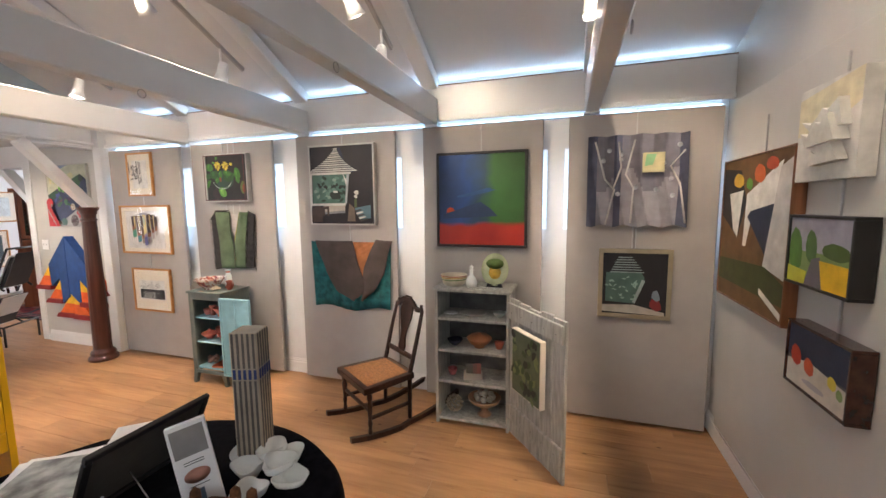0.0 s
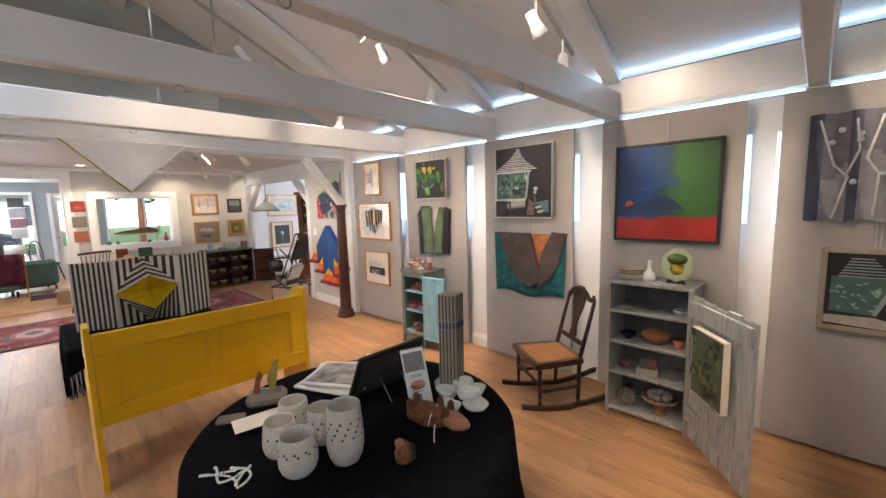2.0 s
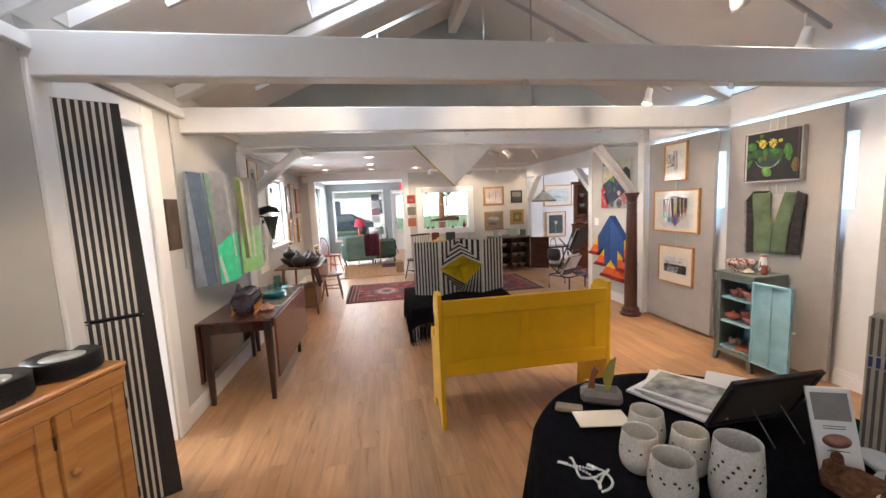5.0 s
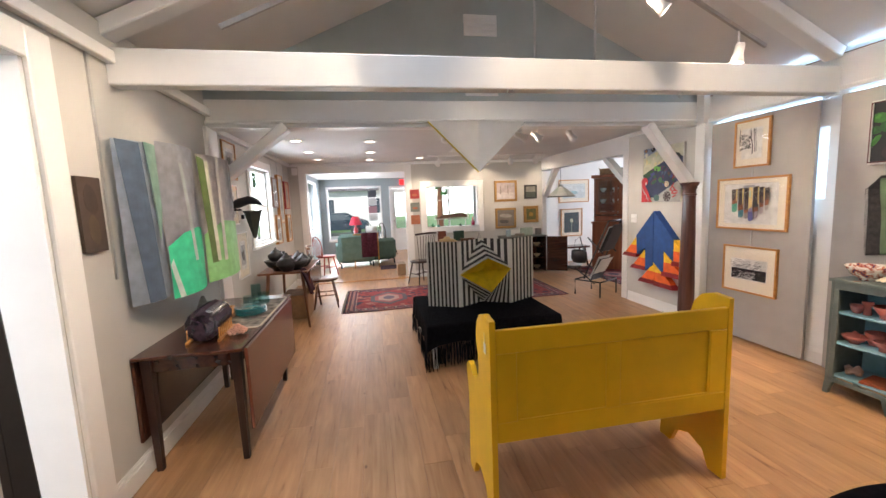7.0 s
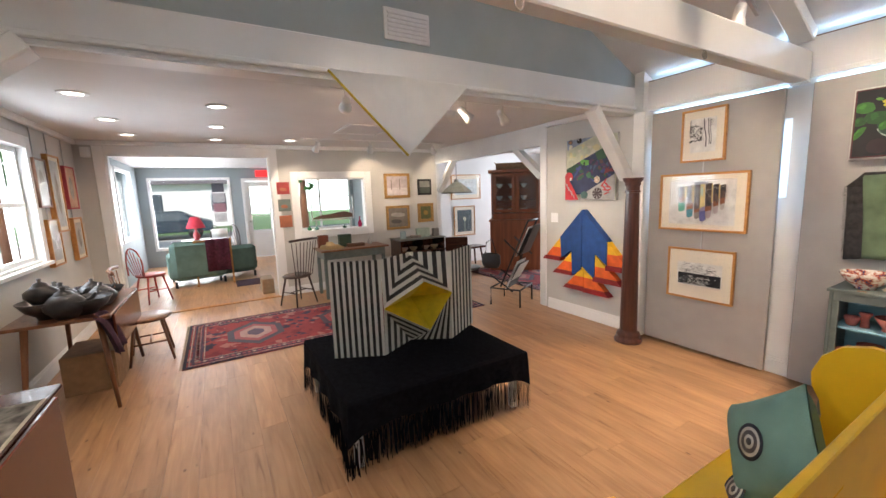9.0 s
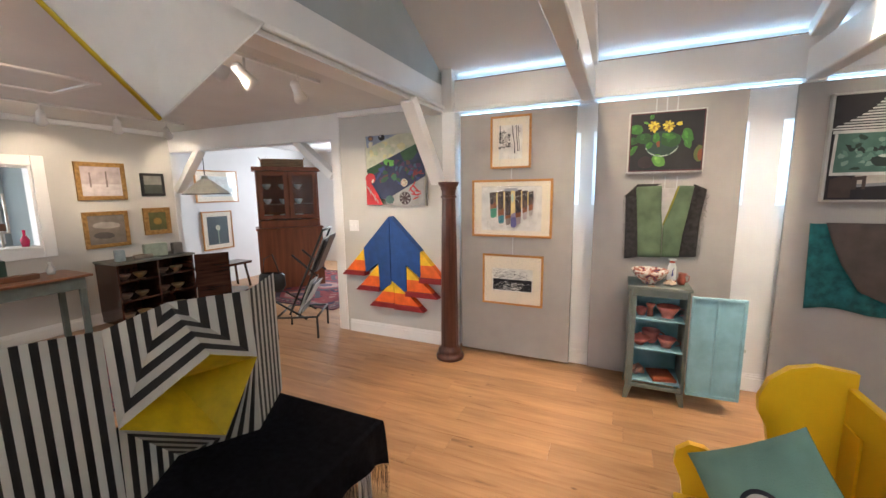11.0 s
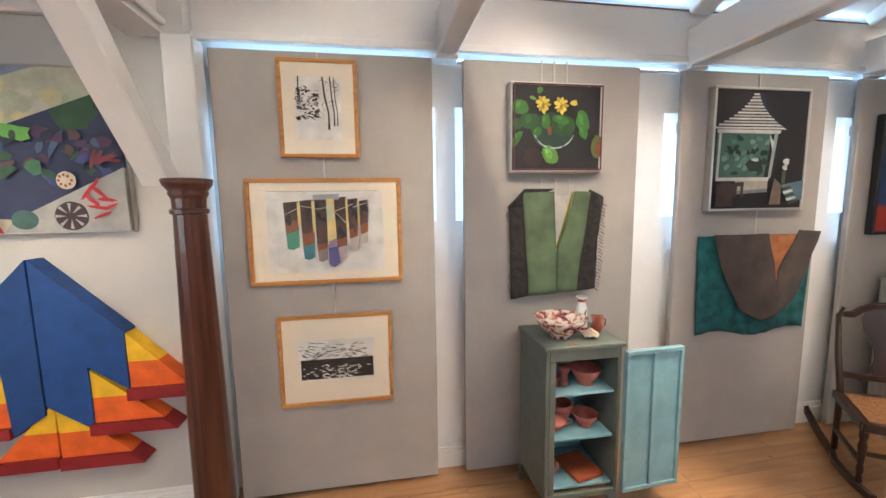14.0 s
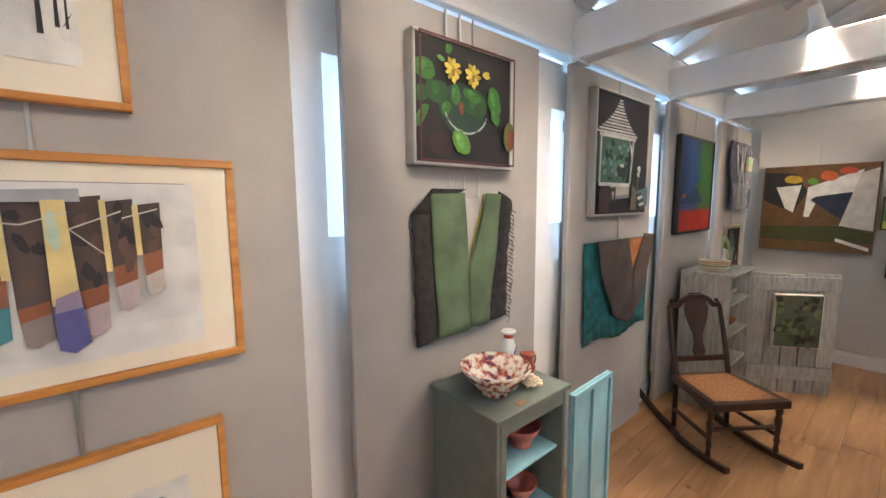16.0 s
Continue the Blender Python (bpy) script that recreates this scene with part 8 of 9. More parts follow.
def windsor(label, x, y, rz, m_, spindles=7, arm=False, hb_=0.95):
    t = thing("windsor_chair", label, "chair", x, y, 0, rz, "")
    lathe("seat", t, m_, [(0, 0.42), (0.20, 0.42), (0.215, 0.44), (0.19, 0.455), (0, 0.448)], 24, scale=(1, 0.95))
    for a in (-1, 1):
        for b in (-1, 1):
            tube("leg", t, m_, [(a * 0.12, b * 0.11, 0.42), (a * 0.19, b * 0.18, 0)], [0.016, 0.011])
    for a in (-1, 1):
        tube("stretcher", t, m_, [(a * 0.155, -0.145, 0.2), (a * 0.155, 0.145, 0.2)], 0.009)
    tube("stretcher", t, m_, [(-0.155, 0, 0.2), (0.155, 0, 0.2)], 0.009)
    for k in range(spindles):
        u = -1 + 2 * k / (spindles - 1)
        tube("spindle", t, m_, [(u * 0.15, 0.16, 0.445), (u * 0.22, 0.25 - 0.04 * u * u, hb_ - 0.03 - (0.25 * u * u if arm else 0))], 0.006)
    if arm:
        tube("bow", t, m_, [(0.23 * math.sin(a) if abs(a) < 1.57 else 0.2 * (1 if a > 0 else -1), 0.24 - 0.03 * abs(math.sin(a)), 0.45 + (hb_ - 0.45) * max(0, math.cos(a)) ** 0.6) for a in [(-1.57 + 3.14 * i / 14) for i in range(15)]], 0.012)
    else:
        tube("crest_rail", t, m_, [(-0.25, 0.2, hb_), (-0.1, 0.24, hb_ + 0.01), (0.1, 0.24, hb_ + 0.01), (0.25, 0.2, hb_)], 0.018)
    return t


windsor("brown wooden chair tucked at the pottery table", -4.55, -1.55, 185, M_MIDW)
for x, y, nm, k, pr in ((-3.70, -1.80, "bowl", 1.5, bowl_p), (-3.72, -2.02, "bowl", 1.6, bowl_p), (-3.95, -2.0, "teapot", 1.0, None), (-4.15, -1.85, "teapot", 0.9, None), (-4.3, -2.05, "bowl", 1.0, bowl_p), (-3.95, -1.75, "teapot", 0.85, None), (-3.62, -1.90, "teapot", 1.05, None), (-4.12, -2.08, "teapot", 0.95, None), (-4.3, -1.78, "bowl", 1.1, bowl_p), (-4.45, -1.85, "cup", 1.2, cup_p), (-4.5, -2.0, "cup", 1.2, cup_p)):
    t = thing(nm, "black stoneware %s on the wooden table" % nm, "pottery", x, y, 0.741, rnd(0, 300), "black stoneware pots")
    k *= 1.2
    if pr:
        k *= 0.95
        lathe("body", t, M_DARKC, [(a * k, b * k) for a, b in pr], 24)
    else:
        lathe("body", t, M_DARKC, [(0, 0), (0.05 * k, 0), (0.1 * k, 0.06 * k), (0.105 * k, 0.09 * k), (0.06 * k, 0.14 * k), (0.045 * k, 0.145 * k)], 24)
        lathe("lid", t, M_DARKC, [(0.05 * k, 0.145 * k), (0.04 * k, 0.16 * k), (0.012 * k, 0.17 * k), (0.016 * k, 0.19 * k), (0, 0.195 * k)], 16)
        tube("spout", t, M_DARKC, [(0.09 * k, 0, 0.08 * k), (0.13 * k, 0, 0.11 * k), (0.15 * k, 0, 0.14 * k)], [0.018 * k, 0.012 * k, 0.008 * k])
t = thing("tea_urn", "tall black lidded stoneware jar on a stand", "pottery", -3.72, -2.05, 0.862)
lathe("body", t, M_DARKC, [(0, 0), (0.06, 0), (0.1, 0.05), (0.1, 0.09), (0.05, 0.13)], 24), lathe("lid", t, M_DARKC, [(0.05, 0.13), (0.04, 0.15), (0.01, 0.165), (0.015, 0.185), (0, 0.19)], 14)
t = thing("scarf", "dark plum scarf draped over the table edge", "scarf", -3.50, -1.66, 0.745)
cloth("cloth", t, mat("plum_cloth", (0.05, 0.015, 0.03), 0.9, 0.3, 20, 0.6), lambda u, v: (-0.14 + 0.3 * u, -0.05 + 0.12 * v + 0.02 * math.sin(u * 14), 0.01 - 0.30 * v * v + 0.015 * math.sin(u * 9)), 16, 10)
t = thing("cardboard_box", "brown cardboard box under the pottery table", "box", -4.15, -1.90, 0, 0)
box("carton", t, flat(0.28, 0.17, 0.09, 0.9), -0.24, 0.24, -0.18, 0.18, 0, 0.34, 0.003)

# ---- pine cupboard and striped tower by the doorway ----
pc = thing("pine_cupboard", "honey pine cupboard with panelled doors", "cupboard", 0.55, -1.93, 0, -15)
W2, D2, H2 = 1.05, 0.40, 0.92
box("carcass", pc, M_PINE, 0.02, W2 - 0.02, -D2 + 0.02, -0.022, 0.03, H2 - 0.03, 0)
box("worktop", pc, M_PINE, 0, W2, -D2, 0.0, H2 - 0.028, H2, 0.008)
box("plinth", pc, M_PINE, 0.03, W2 - 0.03, -D2 + 0.04, -0.03, 0, 0.0295, 0)
for k in range(3):
    a = 0.04 + k * 0.33
    d_ = new("door")
    d_.parent = pc
    for b in ((a, a + 0.06, 0.08, 0.82), (a + 0.25, a + 0.31, 0.08, 0.82), (a + 0.06, a + 0.25, 0.08, 0.15), (a + 0.06, a + 0.25, 0.75, 0.82)):
        box("stile", d_, M_PINE, b[0], b[1], -0.0215, 0.0, b[2], b[3], 0.003)
    box("panel", d_, M_PINE, a + 0.062, a + 0.248, -0.021, -0.010, 0.152, 0.748, 0.006)
    lathe("knob", d_, M_PINE, [(0, 0), (0.008, 0.0), (0.008, 0.01), (0.018, 0.018), (0.016, 0.03), (0, 0.035)], 14).matrix_local = pose(a + 0.28, 0.0, 0.55, -90)
    for z in (0.2, 0.68):
        box("hinge", d_, M_BLACK, a - 0.006, a + 0.004, 0.0005, 0.006, z, z + 0.06, 0.001)
box("rail", pc, M_PINE, 0.02, W2 - 0.02, -0.0215, 0.001, 0.823, H2 - 0.03, 0.002)
M_PC = pose(0.55, -1.93, 0, 0, 0, -15)
for k, (x, y, n_) in enumerate(((0.15, -0.17, 8), (0.44, -0.18, 9))):
    for j in range(n_):
        c = M_PC @ Vector((x, y, H2 + 0.001 + j * 0.010))
        t = thing("plate", "black-rimmed plate with a pale centre, in a stack", "plate", c.x, c.y, c.z, group="stacks of black plates")
        lathe("dish", t, M_BLACK, [(0, 0), (0.08, 0), (0.14, 0.012), (0.14, 0.015), (0.085, 0.007), (0, 0.006)], 36)
        if j == n_ - 1:
            lathe("centre", t, flat(0.55, 0.56, 0.5, 0.25), [(0, 0.0064), (0.082, 0.0072), (0.082, 0.0085), (0, 0.0075)], 32)
c = M_PC @ Vector((0.55, -0.30, H2 + 0.001))
t = thing("painting", "small landscape in gilt and black frame, leaning on the cupboard", "painting", c.x, c.y, c.z, 165, rx=-10)
box("frame", t, M_BLACK, -0.18, 0.18, -0.02, 0.0, 0, 0.26), box("gilt_slip", t, mat("gilt", (0.45, 0.25, 0.08), 0.35, 0.1, 12, metal=0.6), -0.145, 0.145, -0.026, -0.0205, 0.035, 0.225), box("artwork", t, mat("small_landscape", (0.10, 0.16, 0.14), 0.6, 0.8, 6), -0.125, 0.125, -0.028, -0.0265, 0.055, 0.205, 0)
c = M_PC @ Vector((0.42, -0.02, H2 + 0.001))
t = thing("tray", "flat black tray at the cupboard's edge", "tray", c.x, c.y - 0.05, c.z, -15)
box("tray", t, M_BLACK, 0, 0.2, -0.1, 0.02, 0, 0.02)
tw_ = thing("striped_tower", "tall stacked box panels striped black and white, leaning near the doorway", "sculpture", 0.33, -1.95, 0, -58)
prism("side_fin", tw_, M_SB, [(-0.07, 0), (0, 0), (0, 2.22), (-0.015, 2.22)], 0.02, at=-0.0)
for z0, z1 in ((0.0, 1.09), (1.10, 2.22)):
    box("block", tw_, M_SB, 0.0, 0.30, -0.16, 0.0, z0, z1, 0.003)
    for k in range(9):
        box("stripe", tw_, M_SW, 0.022 + k * 0.030, 0.035 + k * 0.030, 0.0003, 0.0015, z0 + 0.01, z1 - 0.003, 0)

# ---- desk, windsor chair and shelves on the far wall ----
dk = thing("desk", "grey-green painted desk with a brown wooden top", "desk", -5.95, 1.0, 0)
box("tabletop", dk, M_MIDW, -0.28, 0.30, -0.52, 0.58, 0.745, 0.77, 0.004)
box("apron", dk, M_GREENG, -0.25, 0.25, -0.47, 0.53, 0.62, 0.744)
for a in (-0.23, 0.23):
    for b in (-0.45, 0.50):
        box("leg", dk, M_GREENG, a - 0.025, a + 0.025, b - 0.025, b + 0.025, 0, 0.619)
windsor("dark windsor chair with a spindle back by the far window", -5.75, 0.12, -60, M_DARKW, 8, False, 0.98)
for i, (x, y, nm, lab, sz, cc) in enumerate([(-5.95, 0.72, "hat", "straw hats stacked on the desk", 0.11, (0.5, 0.36, 0.18)), (-6.0, 0.95, "book_box", "dark green box standing on the desk", 0.10, (0.02, 0.05, 0.03)), (-6.1, 0.62, "book_box", "red-brown box standing on the desk", 0.08, (0.16, 0.04, 0.02)), (-5.9, 1.1, "book_box", "flat brown case on the desk", 0.14, (0.13, 0.06, 0.03)), (-6.0, 1.38, "vase", "small silver vase on the desk", 0.03, (0.5, 0.5, 0.48))]):
    t = thing(nm, lab, nm.replace("_", " "), x, y, 0.771)
    if nm == "hat":
        for k in range(3):
            lathe("brim", t, flat(*cc, 0.8), [(0, 0.02 * k), (0.19 - 0.02 * k, 0.02 * k), (0.19 - 0.02 * k, 0.02 * k + 0.008), (0.07, 0.02 * k + 0.02), (0.05, 0.06 + 0.02 * k), (0, 0.065 + 0.02 * k)], 20, at=(0.02 * k, -0.02 * k, 0))
    elif nm == "vase":
        lathe("body", t, flat(*cc, 0.2), [(0, 0), (0.03, 0), (0.04, 0.05), (0.015, 0.1), (0.02, 0.13), (0, 0.13)], 14)
    else:
        box("body", t, flat(*cc), -0.05, 0.05, -sz, sz, 0, 0.05 if "flat" in lab else 0.2, 0.004)
su = thing("shelf_cabinet", "dark brown open shelf cabinet with folding doors", "cabinet", -6.10, 2.38, 0)
for b in ((-0.3, 0.15, -0.45, -0.43), (-0.3, 0.15, -0.01, 0.01), (-0.3, 0.15, 0.43, 0.45)):
    box("side_panel", su, M_DARKX, b[0], b[1], b[2], b[3], 0.02, 0.76)
box("top_panel", su, flat(0.16, 0.16, 0.14), -0.31, 0.17, -0.47, 0.47, 0.761, 0.785), box("back_panel", su, M_DARKX, -0.315, -0.301, -0.45, 0.45, 0.02, 0.76, 0)
for z in (0.05, 0.30, 0.54):
    for a, b in ((-0.429, -0.011), (0.011, 0.429)):
        box("shelf", su, M_DARKX, -0.3, 0.14, a, b, z, z + 0.018)
        for q in range(2):
            t = thing("bowl", "small bowl inside the dark shelf cabinet", "bowl", -6.10, 2.38 + a + 0.11 + 0.18 * q, z + 0.019, group="bowls in the shelf cabinet")
            lathe("body", t, flat(0.3 + 0.1 * q, 0.2 + 0.08 * q, 0.14, 0.4), [(aa * 0.75, bb * 0.8) for aa, bb in bowl_p], 14)
dd = new("door")
dd.parent, dd.matrix_local = su, pose(0.152, 0.46, 0, 0, 0, 55)
box("leaf", dd, M_DARKX, 0.0, 0.42, 0.0, 0.02, 0.03, 0.755, 0.003)
for y, w, h_, cc in ((2.05, 0.05, 0.14, (0.3, 0.38, 0.4)), (2.30, 0.10, 0.05, (0.3, 0.25, 0.2)), (2.45, 0.13, 0.17, (0.35, 0.42, 0.34)), (2.72, 0.06, 0.15, (0.2, 0.18, 0.16))):
    t = thing("ornament", "small mixed objects on the dark shelf cabinet", "ornament", -6.1, y, 0.786, rnd(-15, 15), "objects on the shelf cabinet")
    box("body", t, flat(*cc), -0.04, 0.04, -w, w, 0, h_, 0.01)


def wpic(label, y0, y1, z0, z1, fm, fw, ground, sh=(), mw=0.0, name="painting", x=FX):
    return picture(name, label, (x, (y0 + y1) / 2, (z0 + z1) / 2), y1 - y0, z1 - z0, fm, 0.03, fw, mw, ground, sh, rz=90)


M_GILT = mat("gilt_frame", (0.42, 0.24, 0.08), 0.35, 0.2, 30, 0.4, metal=0.6)
wpic("winter landscape in a gilt frame", 1.86, 2.37, 1.52, 1.97, M_GILT, 0.05, (0.42, 0.36, 0.36), [((0.55, 0.5, 0.5), rect(0, 0.6, 1, 1)), ((0.2, 0.16, 0.15), rect(0.2, 0.2, 0.24, 0.7)), ((0.2, 0.16, 0.15), rect(0.6, 0.15, 0.64, 0.7))])
wpic("small dark landscape in a black frame", 2.54, 2.83, 1.56, 1.86, M_BLACK, 0.035, (0.05, 0.06, 0.05), [((0.2, 0.2, 0.18), rect(0, 0, 1, 0.5))])
wpic("rocky shore painting in a gilt frame", 1.87, 2.34, 0.94, 1.38, M_GILT, 0.045, (0.2, 0.17, 0.14), [((0.35, 0.32, 0.28), blob(0.5, 0.35, 0.4, 0.12)), ((0.1, 0.09, 0.08), blob(0.4, 0.7, 0.3, 0.12))])
wpic("autumn landscape in a heavy gilt frame", 2.52, 2.86, 1.04, 1.40, M_GILT, 0.06, (0.14, 0.14, 0.05), [((0.35, 0.22, 0.05), blob(0.5, 0.5, 0.25, 0.2))])
for k, (z, cc) in enumerate(((1.75, (0.3, 0.03, 0.03)), (1.48, (0.16, 0.2, 0.18)), (1.22, (0.4, 0.14, 0.07)))):
    t = wpic("small square unframed painting in red or orange tones", 0.035, 0.225, z - 0.095, z + 0.095, M_BLACK, 0, cc, [((0.35, 0.12, 0.06), blob(0.5, 0.6, 0.3, 0.15))])
t = thing("alarm_box", "small white alarm box above the opening", "alarm", FX + 0.001, SY + 0.08, 2.2)
box("case", t, M_TRIM, 0, 0.06, 0.0, 0.1, 0, 0.13, 0.006)
# things in the far window
t = thing("landscape_panel", "framed landscape panel standing on the window sill", "painting", FX - 0.1, 0.93, 1.19, 90)
for b in ((-0.37, 0.37, 0.40, 0.42), (-0.37, 0.37, 0.0, 0.02), (-0.37, -0.35, 0.02, 0.40), (0.35, 0.37, 0.02, 0.40)):
    box("frame", t, M_SILVER, b[0], b[1], -0.01, 0.01, b[2], b[3])
prism("landscape", t, flat(0.14, 0.07, 0.045), [(-0.34, 0.03), (0.34, 0.03), (0.34, 0.10), (0.2, 0.14), (0.08, 0.13), (-0.05, 0.10), (-0.2, 0.09), (-0.34, 0.05)], 0.008)
for xx in (-0.3, 0.3):
    box("foot", t, M_SILVER, xx - 0.01, xx + 0.01, -0.008, 0.008, -0.148, 0.0)
for y, cc, hh in ((0.5, (0.05, 0.2, 0.08), 0.08), (0.62, (0.1, 0.25, 0.2), 0.06), (1.38, (0.4, 0.02, 0.08), 0.18), (1.1, (0.03, 0.08, 0.05), 0.05)):
    t = thing("bottle", "coloured glass bottle on the window sill", "bottle", FX - 0.04, y, w2b + 0.021, group="bottles on the window sill")
    lathe("body", t, flat(*cc, 0.1), [(0, 0), (0.03, 0), (0.04, hh * 0.4), (0.012, hh * 0.7), (0.014, hh), (0, hh)], 14)

# ---- print rack, north room ----
rk = thing("print_rack", "black folding print rack holding matted prints", "rack", -3.86, 2.72, 0, 28)
for s in (-0.24, 0.24):
    tube("side_frame", rk, M_BLACK, [(-0.25, s, 0.0), (-0.25, s, 0.24), (0.18, s, 0.24)], 0.012), tube("leg", rk, M_BLACK, [(0.18, s, 0.24), (0.18, s, 0.0)], 0.012)
    tube("upright", rk, M_BLACK, [(-0.12, s * 0.8, 0.26), (0.28, s * 0.8, 1.18)], 0.012), tube("cradle_arm", rk, M_BLACK, [(0.06, s * 0.8, 0.20), (-0.28, s * 0.8, 0.42)], 0.012), tube("cradle_arm", rk, M_BLACK, [(0.2, s * 0.8, 0.68), (-0.06, s * 0.8, 0.92)], 0.012)
tube("cross_bar", rk, M_BLACK, [(-0.25, -0.24, 0.24), (-0.25, 0.24, 0.24)], 0.012), tube("cross_bar", rk, M_BLACK, [(0.18, -0.24, 0.24), (0.18, 0.24, 0.24)], 0.012), tube("cross_bar", rk, M_BLACK, [(0.28, -0.19, 1.18), (0.28, 0.19, 1.18)], 0.012)
MR = pose(-3.86, 2.72, 0, 0, 0, 28)
for k in range(7):
    up_ = k > 2
    m_ = MR @ (pose(-0.06 + 0.02 * (k % 3), 0, 0.22 + 0.01 * k, 0, 24 + 6 * (k % 2), 0) if not up_ else pose(0.10 + 0.025 * (k - 3), 0, 0.66 + 0.01 * k, 0, 24, 0))
    t = thing("matted_print", "matted print in a clear sleeve standing in the rack", "print", group="prints in the rack")
    t.matrix_world = m_
    hh = 0.44 - 0.03 * (k % 3)
    box("mount_board", t, M_PAPER if k in (0, 1, 3) else M_BLACK, -0.006, 0.0, -0.17, 0.17, 0, hh, 0)
    box("picture", t, flat(0.3, 0.29, 0.28, 0.3, 0.6), -0.0075, -0.0065, -0.10, 0.10, 0.09, hh - 0.08, 0)
t = thing("handbag", "black woven handbag hanging in the rack", "bag", -4.25, 2.62, 0.45, 20)
lathe("body", t, M_BLACK, [(0, 0), (0.12, 0.01), (0.16, 0.08), (0.15, 0.2), (0.12, 0.22)], 20, scale=(1, 0.5)), tube("handle", t, M_BLACK, [(-0.1, 0, 0.2), (-0.08, 0, 0.38), (0.02, 0, 0.44), (0.1, 0, 0.2)], 0.008)
# cupboard
cu = thing("china_cupboard", "reddish cherry china cupboard with glazed doors", "cupboard", -5.88, 3.85, 0, -39.4)
for nm, b in (("base", (-0.5, 0.0, 0, 1.0, 0, 0.98)), ("side_panel", (-0.45, -0.02, 0.03, 0.05, 1.02, 1.93)), ("side_panel", (-0.45, -0.02, 0.95, 0.97, 1.02, 1.93)), ("back_panel", (-0.45, -0.43, 0.05, 0.95, 1.02, 1.93)), ("worktop", (-0.52, 0.02, -0.02, 1.02, 0.98, 1.015)), ("cornice", (-0.5, 0.03, -0.02, 1.02, 1.93, 1.99)), ("drawer", (-0.3, -0.01, 0.06, 0.94, 1.02, 1.14))):
    box(nm, cu, M_CHERRY, *b)
for z in (1.38, 1.62):
    box("shelf", cu, M_CHERRY, -0.42, -0.04, 0.05, 0.95, z, z + 0.015)
for a in (0.06, 0.51):
    d_ = new("door")
    d_.parent = cu
    for b in ((a, a + 0.06, 1.16, 1.92), (a + 0.37, a + 0.43, 1.16, 1.92), (a + 0.06, a + 0.37, 1.16, 1.22), (a + 0.06, a + 0.37, 1.86, 1.92)):
        box("stile", d_, M_CHERRY, -0.02, 0.0, *b, 0.002)
    g = box("pane", d_, M_GLASS, -0.012, -0.009, a + 0.06, a + 0.37, 1.22, 1.86, 0)
for k in range(9):
    c = pose(-5.88, 3.85, 0, 0, 0, -39.4) @ Vector((-0.2, 0.14 + 0.24 * (k % 3) + 0.05, (1.141, 1.396, 1.636)[k // 3]))
    t = thing("crockery", "white dish inside the china cupboard", "dish", c.x, c.y, c.z, group="crockery in the cupboard")
    lathe("body", t, M_GLAZE, [(a * 0.7, b * 1.1) for a, b in bowl_p], 14)
c = pose(-5.88, 3.85, 0, 0, 0, -39.4) @ Vector((-0.22, 0.45, 1.992))
t = thing("basket", "long woven basket on top of the cupboard", "basket", c.x, c.y, c.z, -39.4)
box("weave", t, mat("basket_weave", (0.22, 0.10, 0.04), 0.8, 0.4, 30, 0.9), -0.14, 0.14, -0.32, 0.32, 0, 0.13, 0.02)
for k in range(5):
    box("band", t, M_BRAID, -0.146, 0.146, -0.326, 0.326, 0.012 + 0.024 * k, 0.022 + 0.024 * k, 0.003)
for s in (-1, 1):
    tube("handle", t, M_BRAID, [(-0.05, s * 0.32, 0.11), (0, s * 0.35, 0.16), (0.05, s * 0.32, 0.11)], 0.008)
t = thing("side_bench", "dark wooden bench against the north room's wall", "bench", -6.55, 3.75, 0, 90)
box("seat", t, M_DARKX, -0.5, 0.35, -0.18, 0.18, 0.40, 0.44)
for a in (-0.4, 0.25):
    for b in (-0.12, 0.12):
        tube("leg", t, M_DARKX, [(a, b, 0.4), (a * 1.2, b * 1.3, 0)], 0.02)
t = thing("basin", "white enamel basin on the floor", "basin", -6.15, 3.55, 0)
lathe("body", t, M_GLAZE, [(0, 0), (0.12, 0), (0.2, 0.08), (0.21, 0.085), (0.19, 0.08), (0, 0.01)], 24)
picture("framed_print", "pale seascape print in light oak frame", (-6.995, 4.03, 1.70), 0.78, 0.54, M_OAKF, 0.03, 0.02, 0.08, (0.6, 0.66, 0.66), [((0.3, 0.5, 0.55), blob(0.5, 0.6, 0.2, 0.12))], rz=90, glazed=True)
picture("framed_print", "dark blue print of a white bloom in oak frame", (-6.995, 3.97, 0.95), 0.56, 0.66, M_OAKF, 0.03, 0.02, 0.07, (0.05, 0.08, 0.09), [((0.55, 0.55, 0.4), blob(0.5, 0.4, 0.12, 0.1)), ((0.3, 0.4, 0.3), rect(0.48, 0.45, 0.52, 1))], rz=90, glazed=True)
t = thing("pendant_lamp", "grey conical tin pendant lamp hanging from a chain", "lamp", -6.25, 3.32, 1.58)
lathe("shade", t, flat(0.36, 0.36, 0.32, 0.4), [(0.31, 0), (0.305, 0.02), (0.09, 0.19), (0.05, 0.21), (0.04, 0.26), (0, 0.27)], 8, smooth=False), tube("chain", t, M_BLACK, [(0, 0, 0.27), (0, 0, 0.87)], 0.006), lathe("rim", t, M_BLACK, [(0.312, -0.012), (0.316, -0.01), (0.316, 0.004), (0.31, 0.004)], 8, smooth=False)
picture("painting", "green and black abstract on the north room's east side", (-4.9, 6.495, 1.5), 0.5, 0.7, M_BLACK, 0.02, 0.01, 0, (0.2, 0.4, 0.2), [((0.02, 0.02, 0.02), blob(0.4, 0.5, 0.2, 0.3))])

